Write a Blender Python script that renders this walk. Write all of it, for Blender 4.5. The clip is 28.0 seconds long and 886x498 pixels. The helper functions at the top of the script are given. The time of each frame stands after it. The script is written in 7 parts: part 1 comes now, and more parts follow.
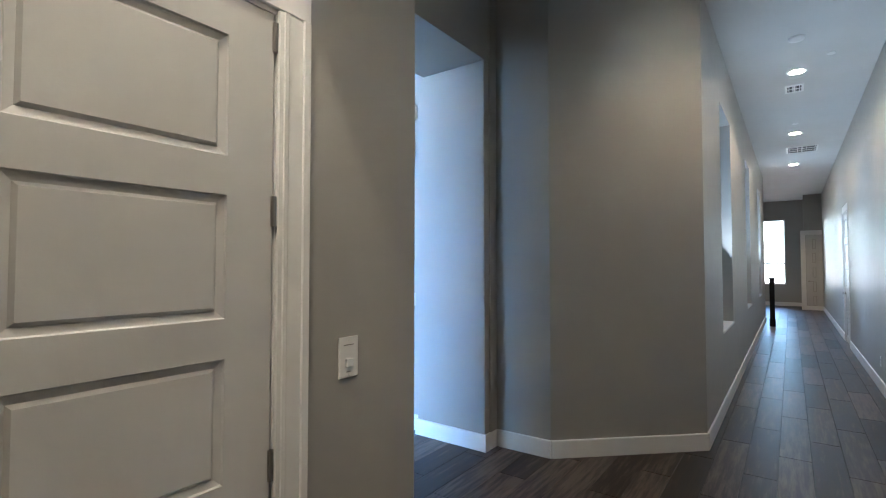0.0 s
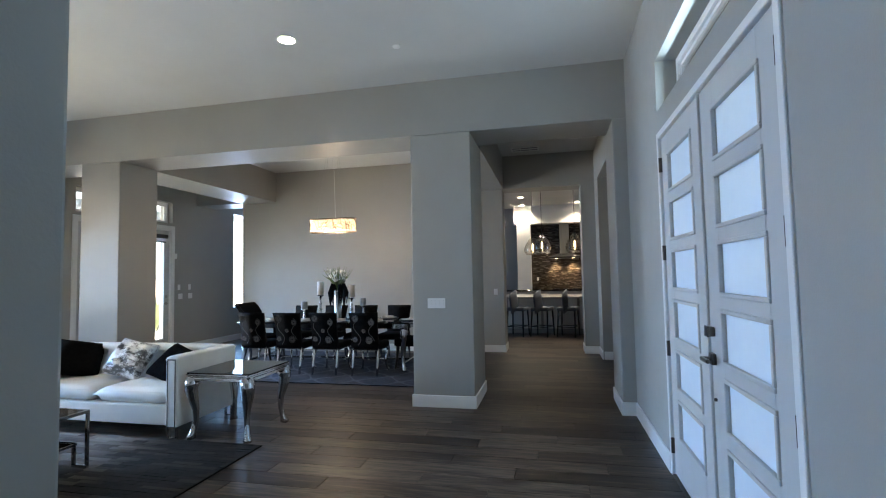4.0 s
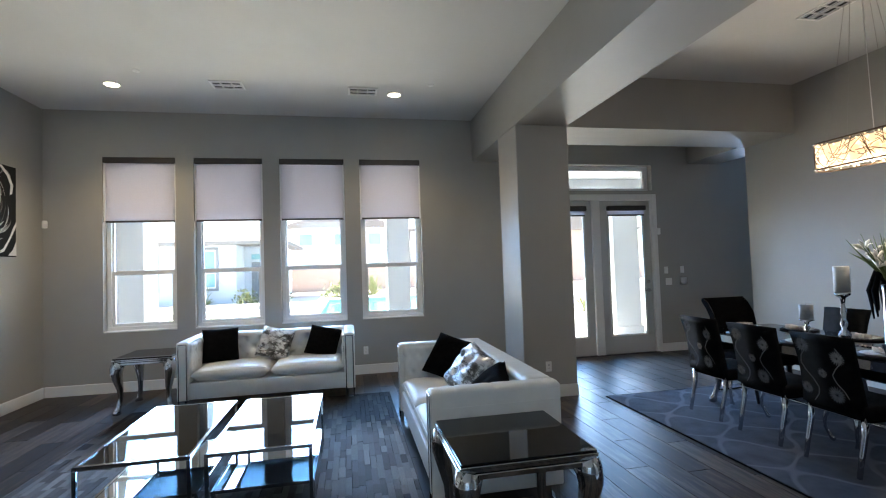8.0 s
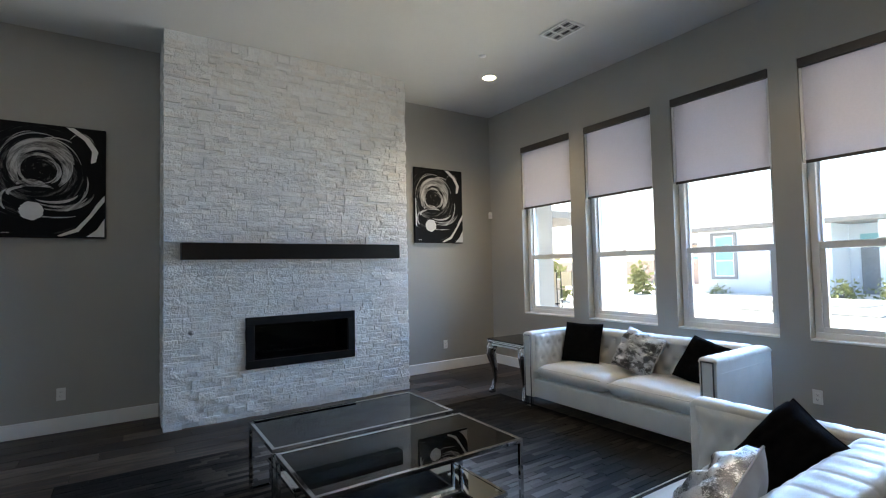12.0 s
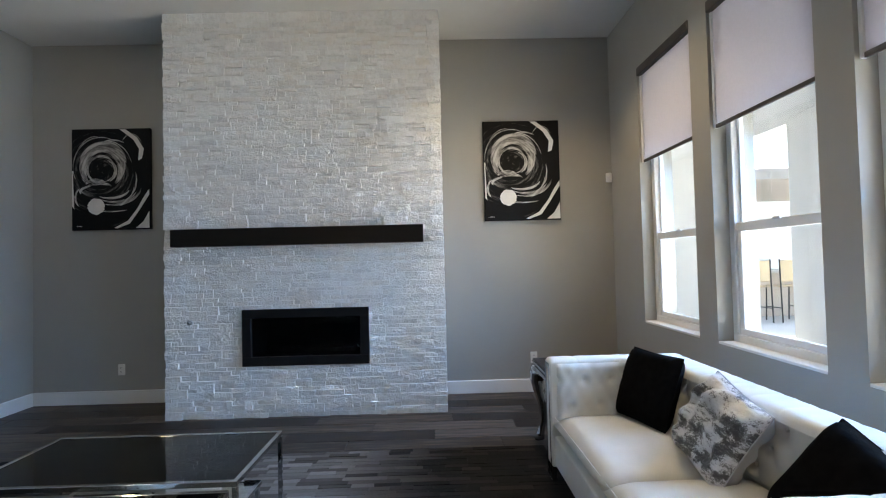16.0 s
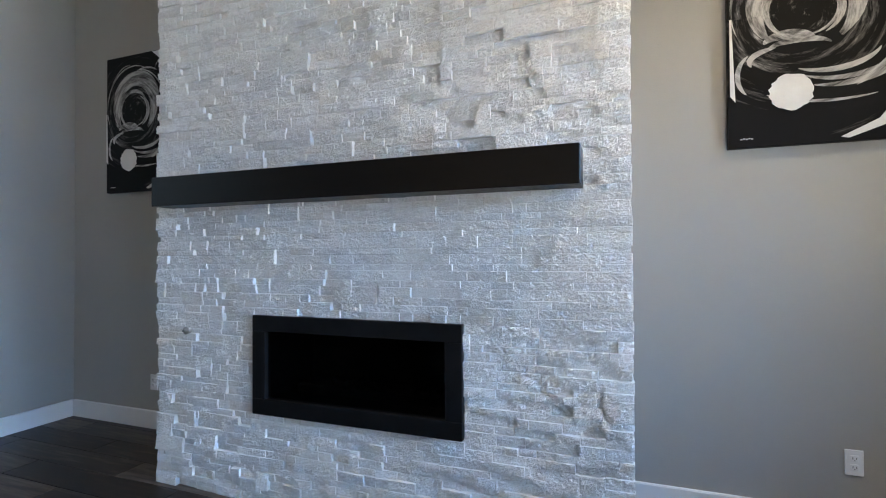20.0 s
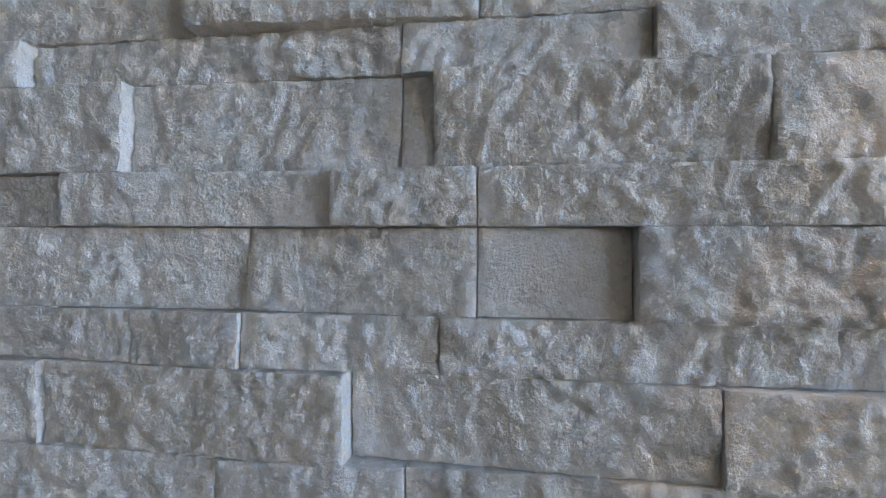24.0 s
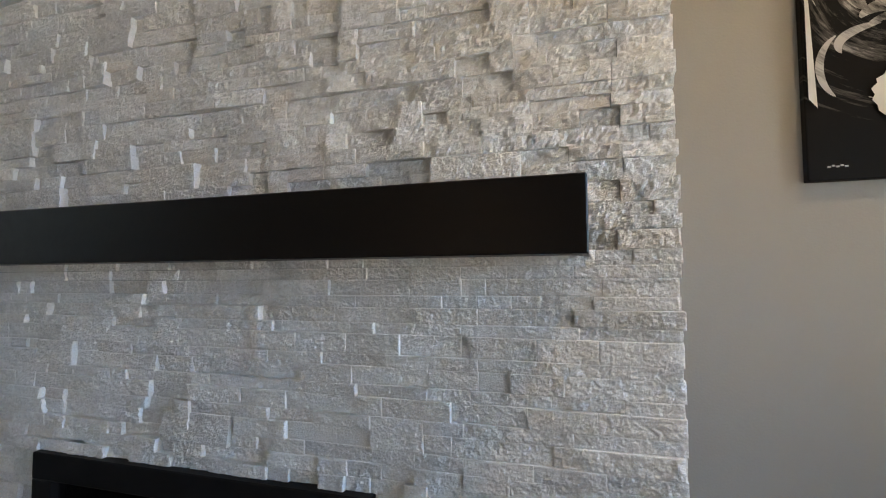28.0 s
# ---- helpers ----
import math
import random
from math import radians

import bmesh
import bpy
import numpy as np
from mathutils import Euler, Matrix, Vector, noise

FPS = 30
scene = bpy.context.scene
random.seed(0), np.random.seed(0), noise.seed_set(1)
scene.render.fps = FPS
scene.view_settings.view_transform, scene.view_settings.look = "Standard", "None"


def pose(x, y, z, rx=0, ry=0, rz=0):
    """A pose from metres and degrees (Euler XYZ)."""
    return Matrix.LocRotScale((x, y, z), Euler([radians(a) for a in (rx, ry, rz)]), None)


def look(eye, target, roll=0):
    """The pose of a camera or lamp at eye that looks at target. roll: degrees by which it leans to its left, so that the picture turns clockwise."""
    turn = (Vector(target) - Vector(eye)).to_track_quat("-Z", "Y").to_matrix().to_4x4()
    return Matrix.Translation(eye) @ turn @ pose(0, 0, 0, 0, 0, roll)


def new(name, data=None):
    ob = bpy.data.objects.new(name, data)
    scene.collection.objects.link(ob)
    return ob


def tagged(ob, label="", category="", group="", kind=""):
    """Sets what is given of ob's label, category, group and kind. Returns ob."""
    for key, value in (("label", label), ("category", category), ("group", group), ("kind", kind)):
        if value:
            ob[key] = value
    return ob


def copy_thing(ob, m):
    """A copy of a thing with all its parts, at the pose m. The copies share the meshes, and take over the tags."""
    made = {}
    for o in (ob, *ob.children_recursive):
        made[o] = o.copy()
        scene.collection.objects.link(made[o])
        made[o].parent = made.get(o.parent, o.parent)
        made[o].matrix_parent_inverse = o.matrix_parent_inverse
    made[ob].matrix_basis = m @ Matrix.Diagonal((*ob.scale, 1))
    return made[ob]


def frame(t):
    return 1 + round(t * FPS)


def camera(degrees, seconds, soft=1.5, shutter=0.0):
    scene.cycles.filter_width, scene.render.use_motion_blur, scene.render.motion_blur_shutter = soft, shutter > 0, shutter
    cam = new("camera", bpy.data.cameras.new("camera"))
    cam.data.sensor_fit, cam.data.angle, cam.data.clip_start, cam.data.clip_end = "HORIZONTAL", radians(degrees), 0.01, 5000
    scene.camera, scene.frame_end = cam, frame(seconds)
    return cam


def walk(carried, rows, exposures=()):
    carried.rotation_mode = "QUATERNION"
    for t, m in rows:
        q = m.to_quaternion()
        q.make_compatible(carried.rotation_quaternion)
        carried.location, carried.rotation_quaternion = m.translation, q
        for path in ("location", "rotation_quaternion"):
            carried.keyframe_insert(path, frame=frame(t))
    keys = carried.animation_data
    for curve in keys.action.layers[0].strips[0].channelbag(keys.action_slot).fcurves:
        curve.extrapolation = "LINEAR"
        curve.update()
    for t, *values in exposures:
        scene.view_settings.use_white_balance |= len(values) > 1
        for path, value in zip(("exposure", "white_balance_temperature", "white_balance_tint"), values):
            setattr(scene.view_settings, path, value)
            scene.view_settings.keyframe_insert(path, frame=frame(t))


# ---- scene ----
cam = camera(85.7, 28.0, 1.1)
PATH = [
    (0, (-0.114, -1.104, 1.471), (1.501, 0.073, 1.537), 0.0),
    (0.5, (0.193, -0.882, 1.458), (1.943, 0.085, 1.522), -0.2),
    (1, (0.588, -0.769, 1.471), (2.349, 0.178, 1.531), -0.5),
    (1.5, (1.060, -0.636, 1.48), (2.760, 0.415, 1.544), -0.8),
    (2, (1.387, -0.401, 1.488), (2.767, 1.044, 1.563), -1.0),
    (2.5, (1.746, -0.181, 1.504), (2.826, 1.501, 1.579), -1.2),
    (3, (2.001, 0.145, 1.483), (2.538, 2.069, 1.584), -1.0),
    (3.5, (2.218, 0.481, 1.48), (2.241, 2.478, 1.591), -0.9),
    (4, (2.406, 0.832, 1.486), (1.966, 2.78, 1.596), -1.1),
    (4.5, (2.48, 1.239, 1.504), (1.601, 3.033, 1.603), -1.3),
    (6.5, (2.339, 2.993, 1.578), (0.579, 3.942, 1.646), -1.7),
    (7, (2.162, 3.434, 1.55), (0.312, 4.189, 1.617), -1.8),
    (7.5, (1.998, 3.843, 1.55), (0.085, 4.423, 1.614), -1.9),
    (8, (1.855, 4.252, 1.535), (-0.106, 4.639, 1.605), -1.9),
    (8.5, (1.622, 4.588, 1.507), (-0.372, 4.726, 1.581), -1.8),
    (9, (1.424, 4.97, 1.476), (-0.568, 4.813, 1.56), -1.6),
    (9.5, (1.158, 5.275, 1.469), (-0.776, 4.771, 1.554), -1.5),
    (10, (0.836, 5.497, 1.482), (-0.989, 4.682, 1.569), -1.3),
    (10.5, (0.515, 5.751, 1.492), (-1.166, 4.67, 1.573), -1.2),
    (11, (0.173, 5.854, 1.455), (-1.329, 4.536, 1.543), -1.2),
    (11.5, (-0.185, 5.965, 1.448), (-1.494, 4.456, 1.53), -1.2),
    (12, (-0.568, 6.075, 1.449), (-1.668, 4.407, 1.529), -1.2),
    (12.5, (-0.936, 6.058, 1.477), (-1.848, 4.279, 1.546), -1.1),
    (14.5, (-2.448, 5.899, 1.428), (-2.903, 3.952, 1.483), -1.5),
    (15, (-2.788, 5.76, 1.408), (-3.123, 3.789, 1.462), -1.5),
    (15.5, (-3.073, 5.561, 1.404), (-3.273, 3.571, 1.453), -1.5),
    (16, (-3.329, 5.403, 1.391), (-3.366, 3.404, 1.444), -1.4),
    (16.5, (-3.502, 5.208, 1.414), (-3.301, 3.218, 1.461), -1.3),
    (17, (-3.632, 4.922, 1.418), (-3.106, 2.993, 1.47), -1.1),
    (17.5, (-3.721, 4.63, 1.399), (-3.034, 2.753, 1.446), -0.9),
    (18, (-3.728, 4.354, 1.385), (-3.023, 2.483, 1.427), -0.8),
    (18.5, (-3.603, 4.046, 1.39), (-2.895, 2.176, 1.424), -0.6),
    (19, (-3.548, 3.735, 1.339), (-2.84, 1.864, 1.367), -0.5),
    (19.5, (-3.524, 3.352, 1.332), (-2.836, 1.474, 1.366), -0.5),
    (20, (-3.365, 3.007, 1.303), (-2.678, 1.128, 1.329), -0.3),
    (20.5, (-3.234, 2.711, 1.259), (-2.563, 0.827, 1.276), -0.0),
    (22.5, (-2.94, 1.583, 1.194), (-2.649, -0.394, 1.279), 1.5),
    (23, (-2.934, 1.377, 1.213), (-2.635, -0.599, 1.294), 1.4),
    (23.5, (-2.964, 1.253, 1.234), (-2.67, -0.725, 1.295), 1.2),
    (24, (-2.993, 1.197, 1.289), (-2.719, -0.783, 1.351), 0.6),
    (24.5, (-2.996, 1.175, 1.317), (-2.745, -0.807, 1.392), 0.6),
    (25, (-3.001, 1.171, 1.357), (-2.786, -0.816, 1.448), 0.6),
    (25.5, (-3.004, 1.176, 1.382), (-2.812, -0.812, 1.486), 0.6),
    (26, (-3.019, 1.212, 1.421), (-2.82, -0.776, 1.513), 0.6),
    (26.5, (-3.032, 1.327, 1.48), (-2.672, -0.64, 1.55), 0.3),
    (27, (-3.053, 1.525, 1.539), (-2.523, -0.403, 1.543), -0.2),
    (27.5, (-3.095, 1.804, 1.535), (-2.624, -0.136, 1.64), -0.1),
    (28, (-3.232, 2.067, 1.542), (-2.65, 0.156, 1.641), -0.5),
]
walk(cam, [(t, look(eye, target, roll)) for t, eye, target, roll in PATH],
     [(0, 4.86, 5280, 4), (1, 4.90, 5550, 3), (2, 4.18, 5750, 2), (3, 3.65, 6400, 4), (4, 3.28, 6750, 6), (6.5, 2.86, 6650, 7), (10, 2.71, 6750, 7),
      (12, 2.53, 6750, 7), (15, 2.53, 6850, 8), (17, 2.94, 6900, 8), (20, 2.87, 6800, 9), (23, 2.44, 7550, 12), (24, 2.52, 8100, 13), (26, 2.86, 8900, 15), (27, 3.11, 9000, 15), (28, 2.32, 8500, 12)])
# ---- light ----
world = bpy.data.worlds.new("sky")
world.use_nodes = True
scene.world = world
wn = world.node_tree
wn.nodes.clear()
sky = wn.nodes.new("ShaderNodeTexSky")
sky.sky_type = 'NISHITA'
sky.sun_disc = False
sky.sun_elevation = radians(58)
sky.sun_rotation = radians(215)
wbg = wn.nodes.new("ShaderNodeBackground")
wbg.inputs["Strength"].default_value = 0.14
wout = wn.nodes.new("ShaderNodeOutputWorld")
wn.links.new(sky.outputs[0], wbg.inputs[0])
wn.links.new(wbg.outputs[0], wout.inputs[0])
scene.view_settings.exposure = 1.55

sun = new("sun", bpy.data.lights.new("sun", 'SUN'))
sun.data.energy = 5.0
sun.data.angle = radians(0.5)
sun.data.color = (1.0, 0.95, 0.88)
# the sun stands high in the south-west, behind the casita
sun.matrix_world = look((0, 0, 20), (5.0, 7.0, 6.0))


# indoor light against the full sun outside
INDOOR = 0.62


def window_light(name, x, y, z, w, h, facing, power, colour=(0.80, 0.90, 1.0), tilt=0, spread=180):
    """Daylight through an opening; facing is the yaw in degrees of the way the light goes (0: +y, 90: -x), tilt its rise."""
    d = bpy.data.lights.new(name, 'AREA')
    d.shape = 'RECTANGLE'
    d.size, d.size_y, d.energy, d.color, d.spread = w, h, power * INDOOR, colour, radians(spread)
    ob = new(name, d)
    ob.matrix_world = pose(x, y, z, 90 + tilt, 0, facing)
    return ob


# blue sky comes in downwards, the sunlit deck throws paler light upwards
SKYC, DECKC = (0.19, 0.47, 1.0), (1.0, 0.96, 0.86)
for wy in (1.49, 2.62, 3.755, 4.89):
    window_light("window_sky_light", -5.84, wy, 1.72, 0.84, 1.10, -90, 9.0, SKYC, -19, 96)
    window_light("window_deck_light", -5.84, wy, 1.15, 0.84, 0.90, -90, 4.3, DECKC, 24, 104)
window_light("french_sky_light", -5.90, 8.20, 1.55, 1.7, 1.5, -90, 30, SKYC, -18, 92)
window_light("french_deck_light", -5.90, 8.20, 0.80, 1.7, 1.1, -90, 13, DECKC, 9, 84)
window_light("entry_light", 3.225, 3.70, 1.35, 1.7, 2.1, 90, 1.3, (0.52, 0.76, 1.0))
window_light("transom_light", 3.30, 3.70, 2.90, 1.8, 0.36, 90, 3.0, (0.55, 0.77, 1.0))
for hx in (6.0, 8.9, 12.6):
    window_light("hall_window_light", hx, -0.22, 2.0, 0.85, 2.2, 180, 2.7, (0.90, 0.95, 1.0), 34)
window_light("kitchen_window_light", -5.62, 11.65, 1.95, 0.85, 2.2, -90, 22, SKYC)


def downlight_lamp(x, y, z, power=11.0, colour=(1.0, 0.86, 0.68), cone=125, soft=0.7):
    d = bpy.data.lights.new("downlight_lamp", 'SPOT')
    d.energy, d.color, d.spot_size, d.spot_blend, d.shadow_soft_size = power * INDOOR, colour, radians(cone), soft, 0.06
    ob = new("downlight_lamp", d)
    ob.location = (x, y, z)


for lx, ly in ((-4.25, 1.60), (-4.25, 4.88), (0.0, 1.60), (0.0, 4.86)):
    downlight_lamp(lx, ly, 3.745, (1.5 if ly < 2 else 7.0) if lx == 0.0 else (28.0 if ly < 2 else 17.0), (1.0, 0.79, 0.52))
for lx, ly in ((-2.7, -0.9), (0.3, -1.1), (3.6, -1.2), (6.9, -1.2), (10.2, -1.2), (13.4, -1.2), (17.6, -0.4)):
    downlight_lamp(lx, ly, 3.745, 4.5 if lx == 3.6 else 5.0 if lx < -1 else 12.0 if lx > 17 else 5.5, (1.0, 0.72, 0.44))
# the two at y 13.2 have no fitting: added fill over the island
for lx, ly in ((1.6, 13.2), (2.9, 13.2), (1.51, 16.9), (3.3, 16.7)):
    downlight_lamp(lx, ly, 3.745, 42)
# a narrow beam over the corridor door
downlight_lamp(0.24, -0.12, 3.735, 10, (1.0, 0.76, 0.52), 58, 0.15)
downlight_lamp(5.0, 8.3, 3.745, 5)
# added fill for the passage, no fitting in the ceiling here
downlight_lamp(2.3, 8.2, 3.745, 2.5)
chl = new("chandelier_lamp", bpy.data.lights.new("chandelier_lamp", 'POINT'))
chl.data.energy, chl.data.color, chl.data.shadow_soft_size = 6.0 * INDOOR, (1.0, 0.78, 0.56), 0.12
chl.location = (-1.24, 8.4, 2.16)

# ---- materials ----
def nodes_of(name):
    m = bpy.data.materials.new(name)
    m.use_nodes = True
    nt = m.node_tree
    return m, nt, nt.nodes["Principled BSDF"]


def ramp(nt, fac, stops):
    r = nt.nodes.new("ShaderNodeValToRGB")
    el = r.color_ramp.elements
    while len(el) < len(stops):
        el.new(0.5)
    for e, (p, c) in zip(el, stops):
        e.position, e.color = p, (*c, 1)
    nt.links.new(fac, r.inputs[0])
    return r.outputs[0]


def noise_tex(nt, scale, detail=4, rough=0.55, stretch=None, coords="Object"):
    tc = nt.nodes.new("ShaderNodeTexCoord")
    out = tc.outputs[coords]
    if stretch:
        mp = nt.nodes.new("ShaderNodeMapping")
        mp.inputs["Scale"].default_value = stretch
        nt.links.new(out, mp.inputs[0])
        out = mp.outputs[0]
    n = nt.nodes.new("ShaderNodeTexNoise")
    n.inputs["Scale"].default_value, n.inputs["Detail"].default_value, n.inputs["Roughness"].default_value = scale, detail, rough
    nt.links.new(out, n.inputs["Vector"])
    return n.outputs["Fac"]


def bump(nt, bsdf, height, strength, distance=0.005, chain=None):
    b = nt.nodes.new("ShaderNodeBump")
    b.inputs["Strength"].default_value, b.inputs["Distance"].default_value = strength, distance
    nt.links.new(height, b.inputs["Height"])
    if chain:
        nt.links.new(chain, b.inputs["Normal"])
    nt.links.new(b.outputs[0], bsdf.inputs["Normal"])
    return b.outputs[0]


def mottled(name, a, b, scale=3.0, rough=0.6, metal=0.0, grain=0.0, grain_scale=200.0, detail=4, rough_var=0.0, spec=0.5, stretch=None):
    """Paint, cloth or metal with two-scale variation between the colours a and b."""
    m, nt, p = nodes_of(name)
    f = noise_tex(nt, scale, detail, stretch=stretch)
    nt.links.new(ramp(nt, f, [(0.3, a), (0.7, b)]), p.inputs["Base Color"])
    p.inputs["Roughness"].default_value, p.inputs["Metallic"].default_value = rough, metal
    p.inputs["Specular IOR Level"].default_value = spec
    if rough_var:
        r = nt.nodes.new("ShaderNodeMapRange")
        r.inputs[1].default_value, r.inputs[2].default_value = 0.3, 0.7
        r.inputs[3].default_value, r.inputs[4].default_value = rough - rough_var, rough + rough_var
        nt.links.new(noise_tex(nt, scale * 6, 5), r.inputs[0])
        nt.links.new(r.outputs[0], p.inputs["Roughness"])
    if grain:
        bump(nt, p, noise_tex(nt, grain_scale, 3), grain, 0.002)
    return m


WALL = mottled("wall_paint", (0.340, 0.326, 0.297), (0.365, 0.351, 0.320), 1.3, 0.46, grain=0.30, grain_scale=130, rough_var=0.03)
CEIL = mottled("ceiling_paint", (0.58, 0.57, 0.55), (0.62, 0.61, 0.59), 1.1, 0.8, grain=0.35, grain_scale=110)
TRIM = mottled("white_trim", (0.72, 0.71, 0.69), (0.78, 0.77, 0.75), 2.0, 0.38, grain=0.05, grain_scale=60)
DOORW = mottled("white_door_paint", (0.50, 0.49, 0.475), (0.55, 0.54, 0.525), 2.5, 0.42, grain=0.12, grain_scale=90, stretch=(1, 1, 0.15))
VINYL = mottled("window_vinyl", (0.78, 0.78, 0.78), (0.82, 0.82, 0.82), 4.0, 0.35)
PLATE = mottled("plastic_plate", (0.74, 0.73, 0.71), (0.78, 0.77, 0.75), 6.0, 0.32)
CHROME = mottled("chrome", (0.52, 0.53, 0.54), (0.62, 0.63, 0.64), 8.0, 0.06, metal=1.0, rough_var=0.02)
BRONZE = mottled("dark_bronze", (0.060, 0.050, 0.044), (0.085, 0.072, 0.064), 20.0, 0.36, metal=0.7)
NICKEL = mottled("satin_nickel", (0.36, 0.34, 0.32), (0.42, 0.40, 0.37), 20.0, 0.32, metal=1.0)
BLACKM = mottled("black_metal", (0.010, 0.010, 0.011), (0.016, 0.016, 0.017), 12.0, 0.45, grain=0.08, grain_scale=300, spec=0.3)
LEATHER = mottled("white_leather", (0.70, 0.69, 0.66), (0.77, 0.76, 0.73), 5.0, 0.42, grain=0.22, grain_scale=240, rough_var=0.05)
BLACKCLOTH = mottled("black_velvet", (0.003, 0.003, 0.0035), (0.006, 0.006, 0.0065), 30.0, 0.95, grain=0.5, grain_scale=260, spec=0.03)
BLACKGLASS = mottled("black_glass", (0.006, 0.006, 0.007), (0.010, 0.010, 0.011), 2.0, 0.035, spec=0.32)
ESPRESSO = mottled("espresso_wood", (0.004, 0.0028, 0.0023), (0.008, 0.0055, 0.0045), 5.0, 0.36, grain=0.10, grain_scale=60, stretch=(0.12, 1, 1), rough_var=0.06, spec=0.25)
FRAMEBLK = mottled("fireplace_frame", (0.006, 0.006, 0.0065), (0.010, 0.010, 0.011), 9.0, 0.5, grain=0.12, grain_scale=500, spec=0.12)
SHADEF = mottled("shade_fabric", (0.70, 0.68, 0.70), (0.73, 0.71, 0.73), 30.0, 0.9, grain=0.25, grain_scale=500)
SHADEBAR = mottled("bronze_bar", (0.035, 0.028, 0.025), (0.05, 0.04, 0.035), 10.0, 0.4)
STUCCO = mottled("stucco", (0.56, 0.57, 0.58), (0.62, 0.63, 0.64), 2.0, 0.9, grain=0.5, grain_scale=70)
STUCCOG = mottled("grey_blue_stucco", (0.56, 0.60, 0.66), (0.62, 0.66, 0.72), 2.0, 0.9, grain=0.5, grain_scale=70)
STUCCOT = mottled("tan_stucco", (0.50, 0.42, 0.35), (0.56, 0.48, 0.40), 2.0, 0.9)
ROOFM = mottled("roof_tile", (0.20, 0.19, 0.18), (0.27, 0.25, 0.24), 6.0, 0.85, grain=0.4, grain_scale=8)
PATIO = mottled("travertine_deck", (0.55, 0.52, 0.47), (0.63, 0.60, 0.55), 1.6, 0.8, grain=0.2, grain_scale=30)
GRAVEL = mottled("desert_gravel", (0.45, 0.36, 0.29), (0.58, 0.48, 0.40), 25.0, 0.95, grain=0.6, grain_scale=60)
BLOCKW = mottled("block_wall", (0.44, 0.33, 0.28), (0.52, 0.40, 0.34), 4.0, 0.9, grain=0.4, grain_scale=20)
LEAFM = mottled("green_leaf", (0.055, 0.085, 0.02), (0.11, 0.14, 0.035), 9.0, 0.6)
SHRUBM = mottled("dry_shrub_leaf", (0.20, 0.22, 0.08), (0.31, 0.32, 0.15), 9.0, 0.7)
# dark house trim, its colour lifted to grey in place of glare haze
GLARETRIM = mottled("glare_greyed_trim", (0.20, 0.21, 0.23), (0.25, 0.26, 0.28), 6.0, 0.8)
REDCL = mottled("red_canvas", (0.40, 0.02, 0.035), (0.48, 0.03, 0.05), 5.0, 0.8)


def glass(name, tint=(1, 1, 1), rough=0.0, gloss=0.04):
    """A thin pane: mostly clear with a sharp gloss."""
    m, nt, p = nodes_of(name)
    nt.nodes.remove(p)
    tr = nt.nodes.new("ShaderNodeBsdfTransparent")
    tr.inputs[0].default_value = (*tint, 1)
    gl = nt.nodes.new("ShaderNodeBsdfGlossy")
    gl.inputs["Roughness"].default_value = rough
    lw = nt.nodes.new("ShaderNodeLayerWeight")
    pw = nt.nodes.new("ShaderNodeMath")
    pw.operation = 'POWER'
    pw.inputs[1].default_value = 5.0
    nt.links.new(lw.outputs["Facing"], pw.inputs[0])
    fr = nt.nodes.new("ShaderNodeMath")
    fr.operation = 'MULTIPLY_ADD'
    fr.inputs[1].default_value, fr.inputs[2].default_value = 0.9, gloss
    nt.links.new(pw.outputs[0], fr.inputs[0])
    mx = nt.nodes.new("ShaderNodeMixShader")
    nt.links.new(fr.outputs[0], mx.inputs[0])
    nt.links.new(tr.outputs[0], mx.inputs[1])
    nt.links.new(gl.outputs[0], mx.inputs[2])
    nt.links.new(mx.outputs[0], nt.nodes["Material Output"].inputs[0])
    return m


PANE = glass("clear_pane", (0.93, 0.95, 0.95))
FIREPANE = glass("fire_glass", (0.75, 0.76, 0.77), gloss=0.008)
TINTPANE = glass("tinted_pane", (0.34, 0.41, 0.48))
TABLEGLASS = glass("smoked_table_glass", (0.21, 0.23, 0.24), gloss=0.05)
PENDGLASS = glass("pendant_glass", (0.90, 0.87, 0.82), gloss=0.16)


def frosted():
    m, nt, p = nodes_of("frosted_glass")
    nt.links.new(ramp(nt, noise_tex(nt, 14, 3), [(0.3, (0.60, 0.70, 0.80)), (0.7, (0.68, 0.78, 0.87))]), p.inputs["Base Color"])
    p.inputs["Roughness"].default_value = 0.25
    p.inputs["Transmission Weight"].default_value = 0.0
    tl = nt.nodes.new("ShaderNodeBsdfTranslucent")
    tl.inputs[0].default_value = (0.80, 0.90, 1.0, 1)
    mx = nt.nodes.new("ShaderNodeMixShader")
    mx.inputs[0].default_value = 0.72
    nt.links.new(p.outputs[0], mx.inputs[1])
    nt.links.new(tl.outputs[0], mx.inputs[2])
    nt.links.new(mx.outputs[0], nt.nodes["Material Output"].inputs[0])
    return m


FROST = frosted()


def glow(name, colour, strength):
    m, nt, p = nodes_of(name)
    p.inputs["Base Color"].default_value = (0.9, 0.88, 0.85, 1)
    p.inputs["Emission Color"].default_value = (*colour, 1)
    p.inputs["Emission Strength"].default_value = strength
    return m


LAMPDISC = glow("lamp_disc", (1.0, 0.86, 0.66), 1.7)
BULB = glow("bulb", (1.0, 0.70, 0.36), 2.2)


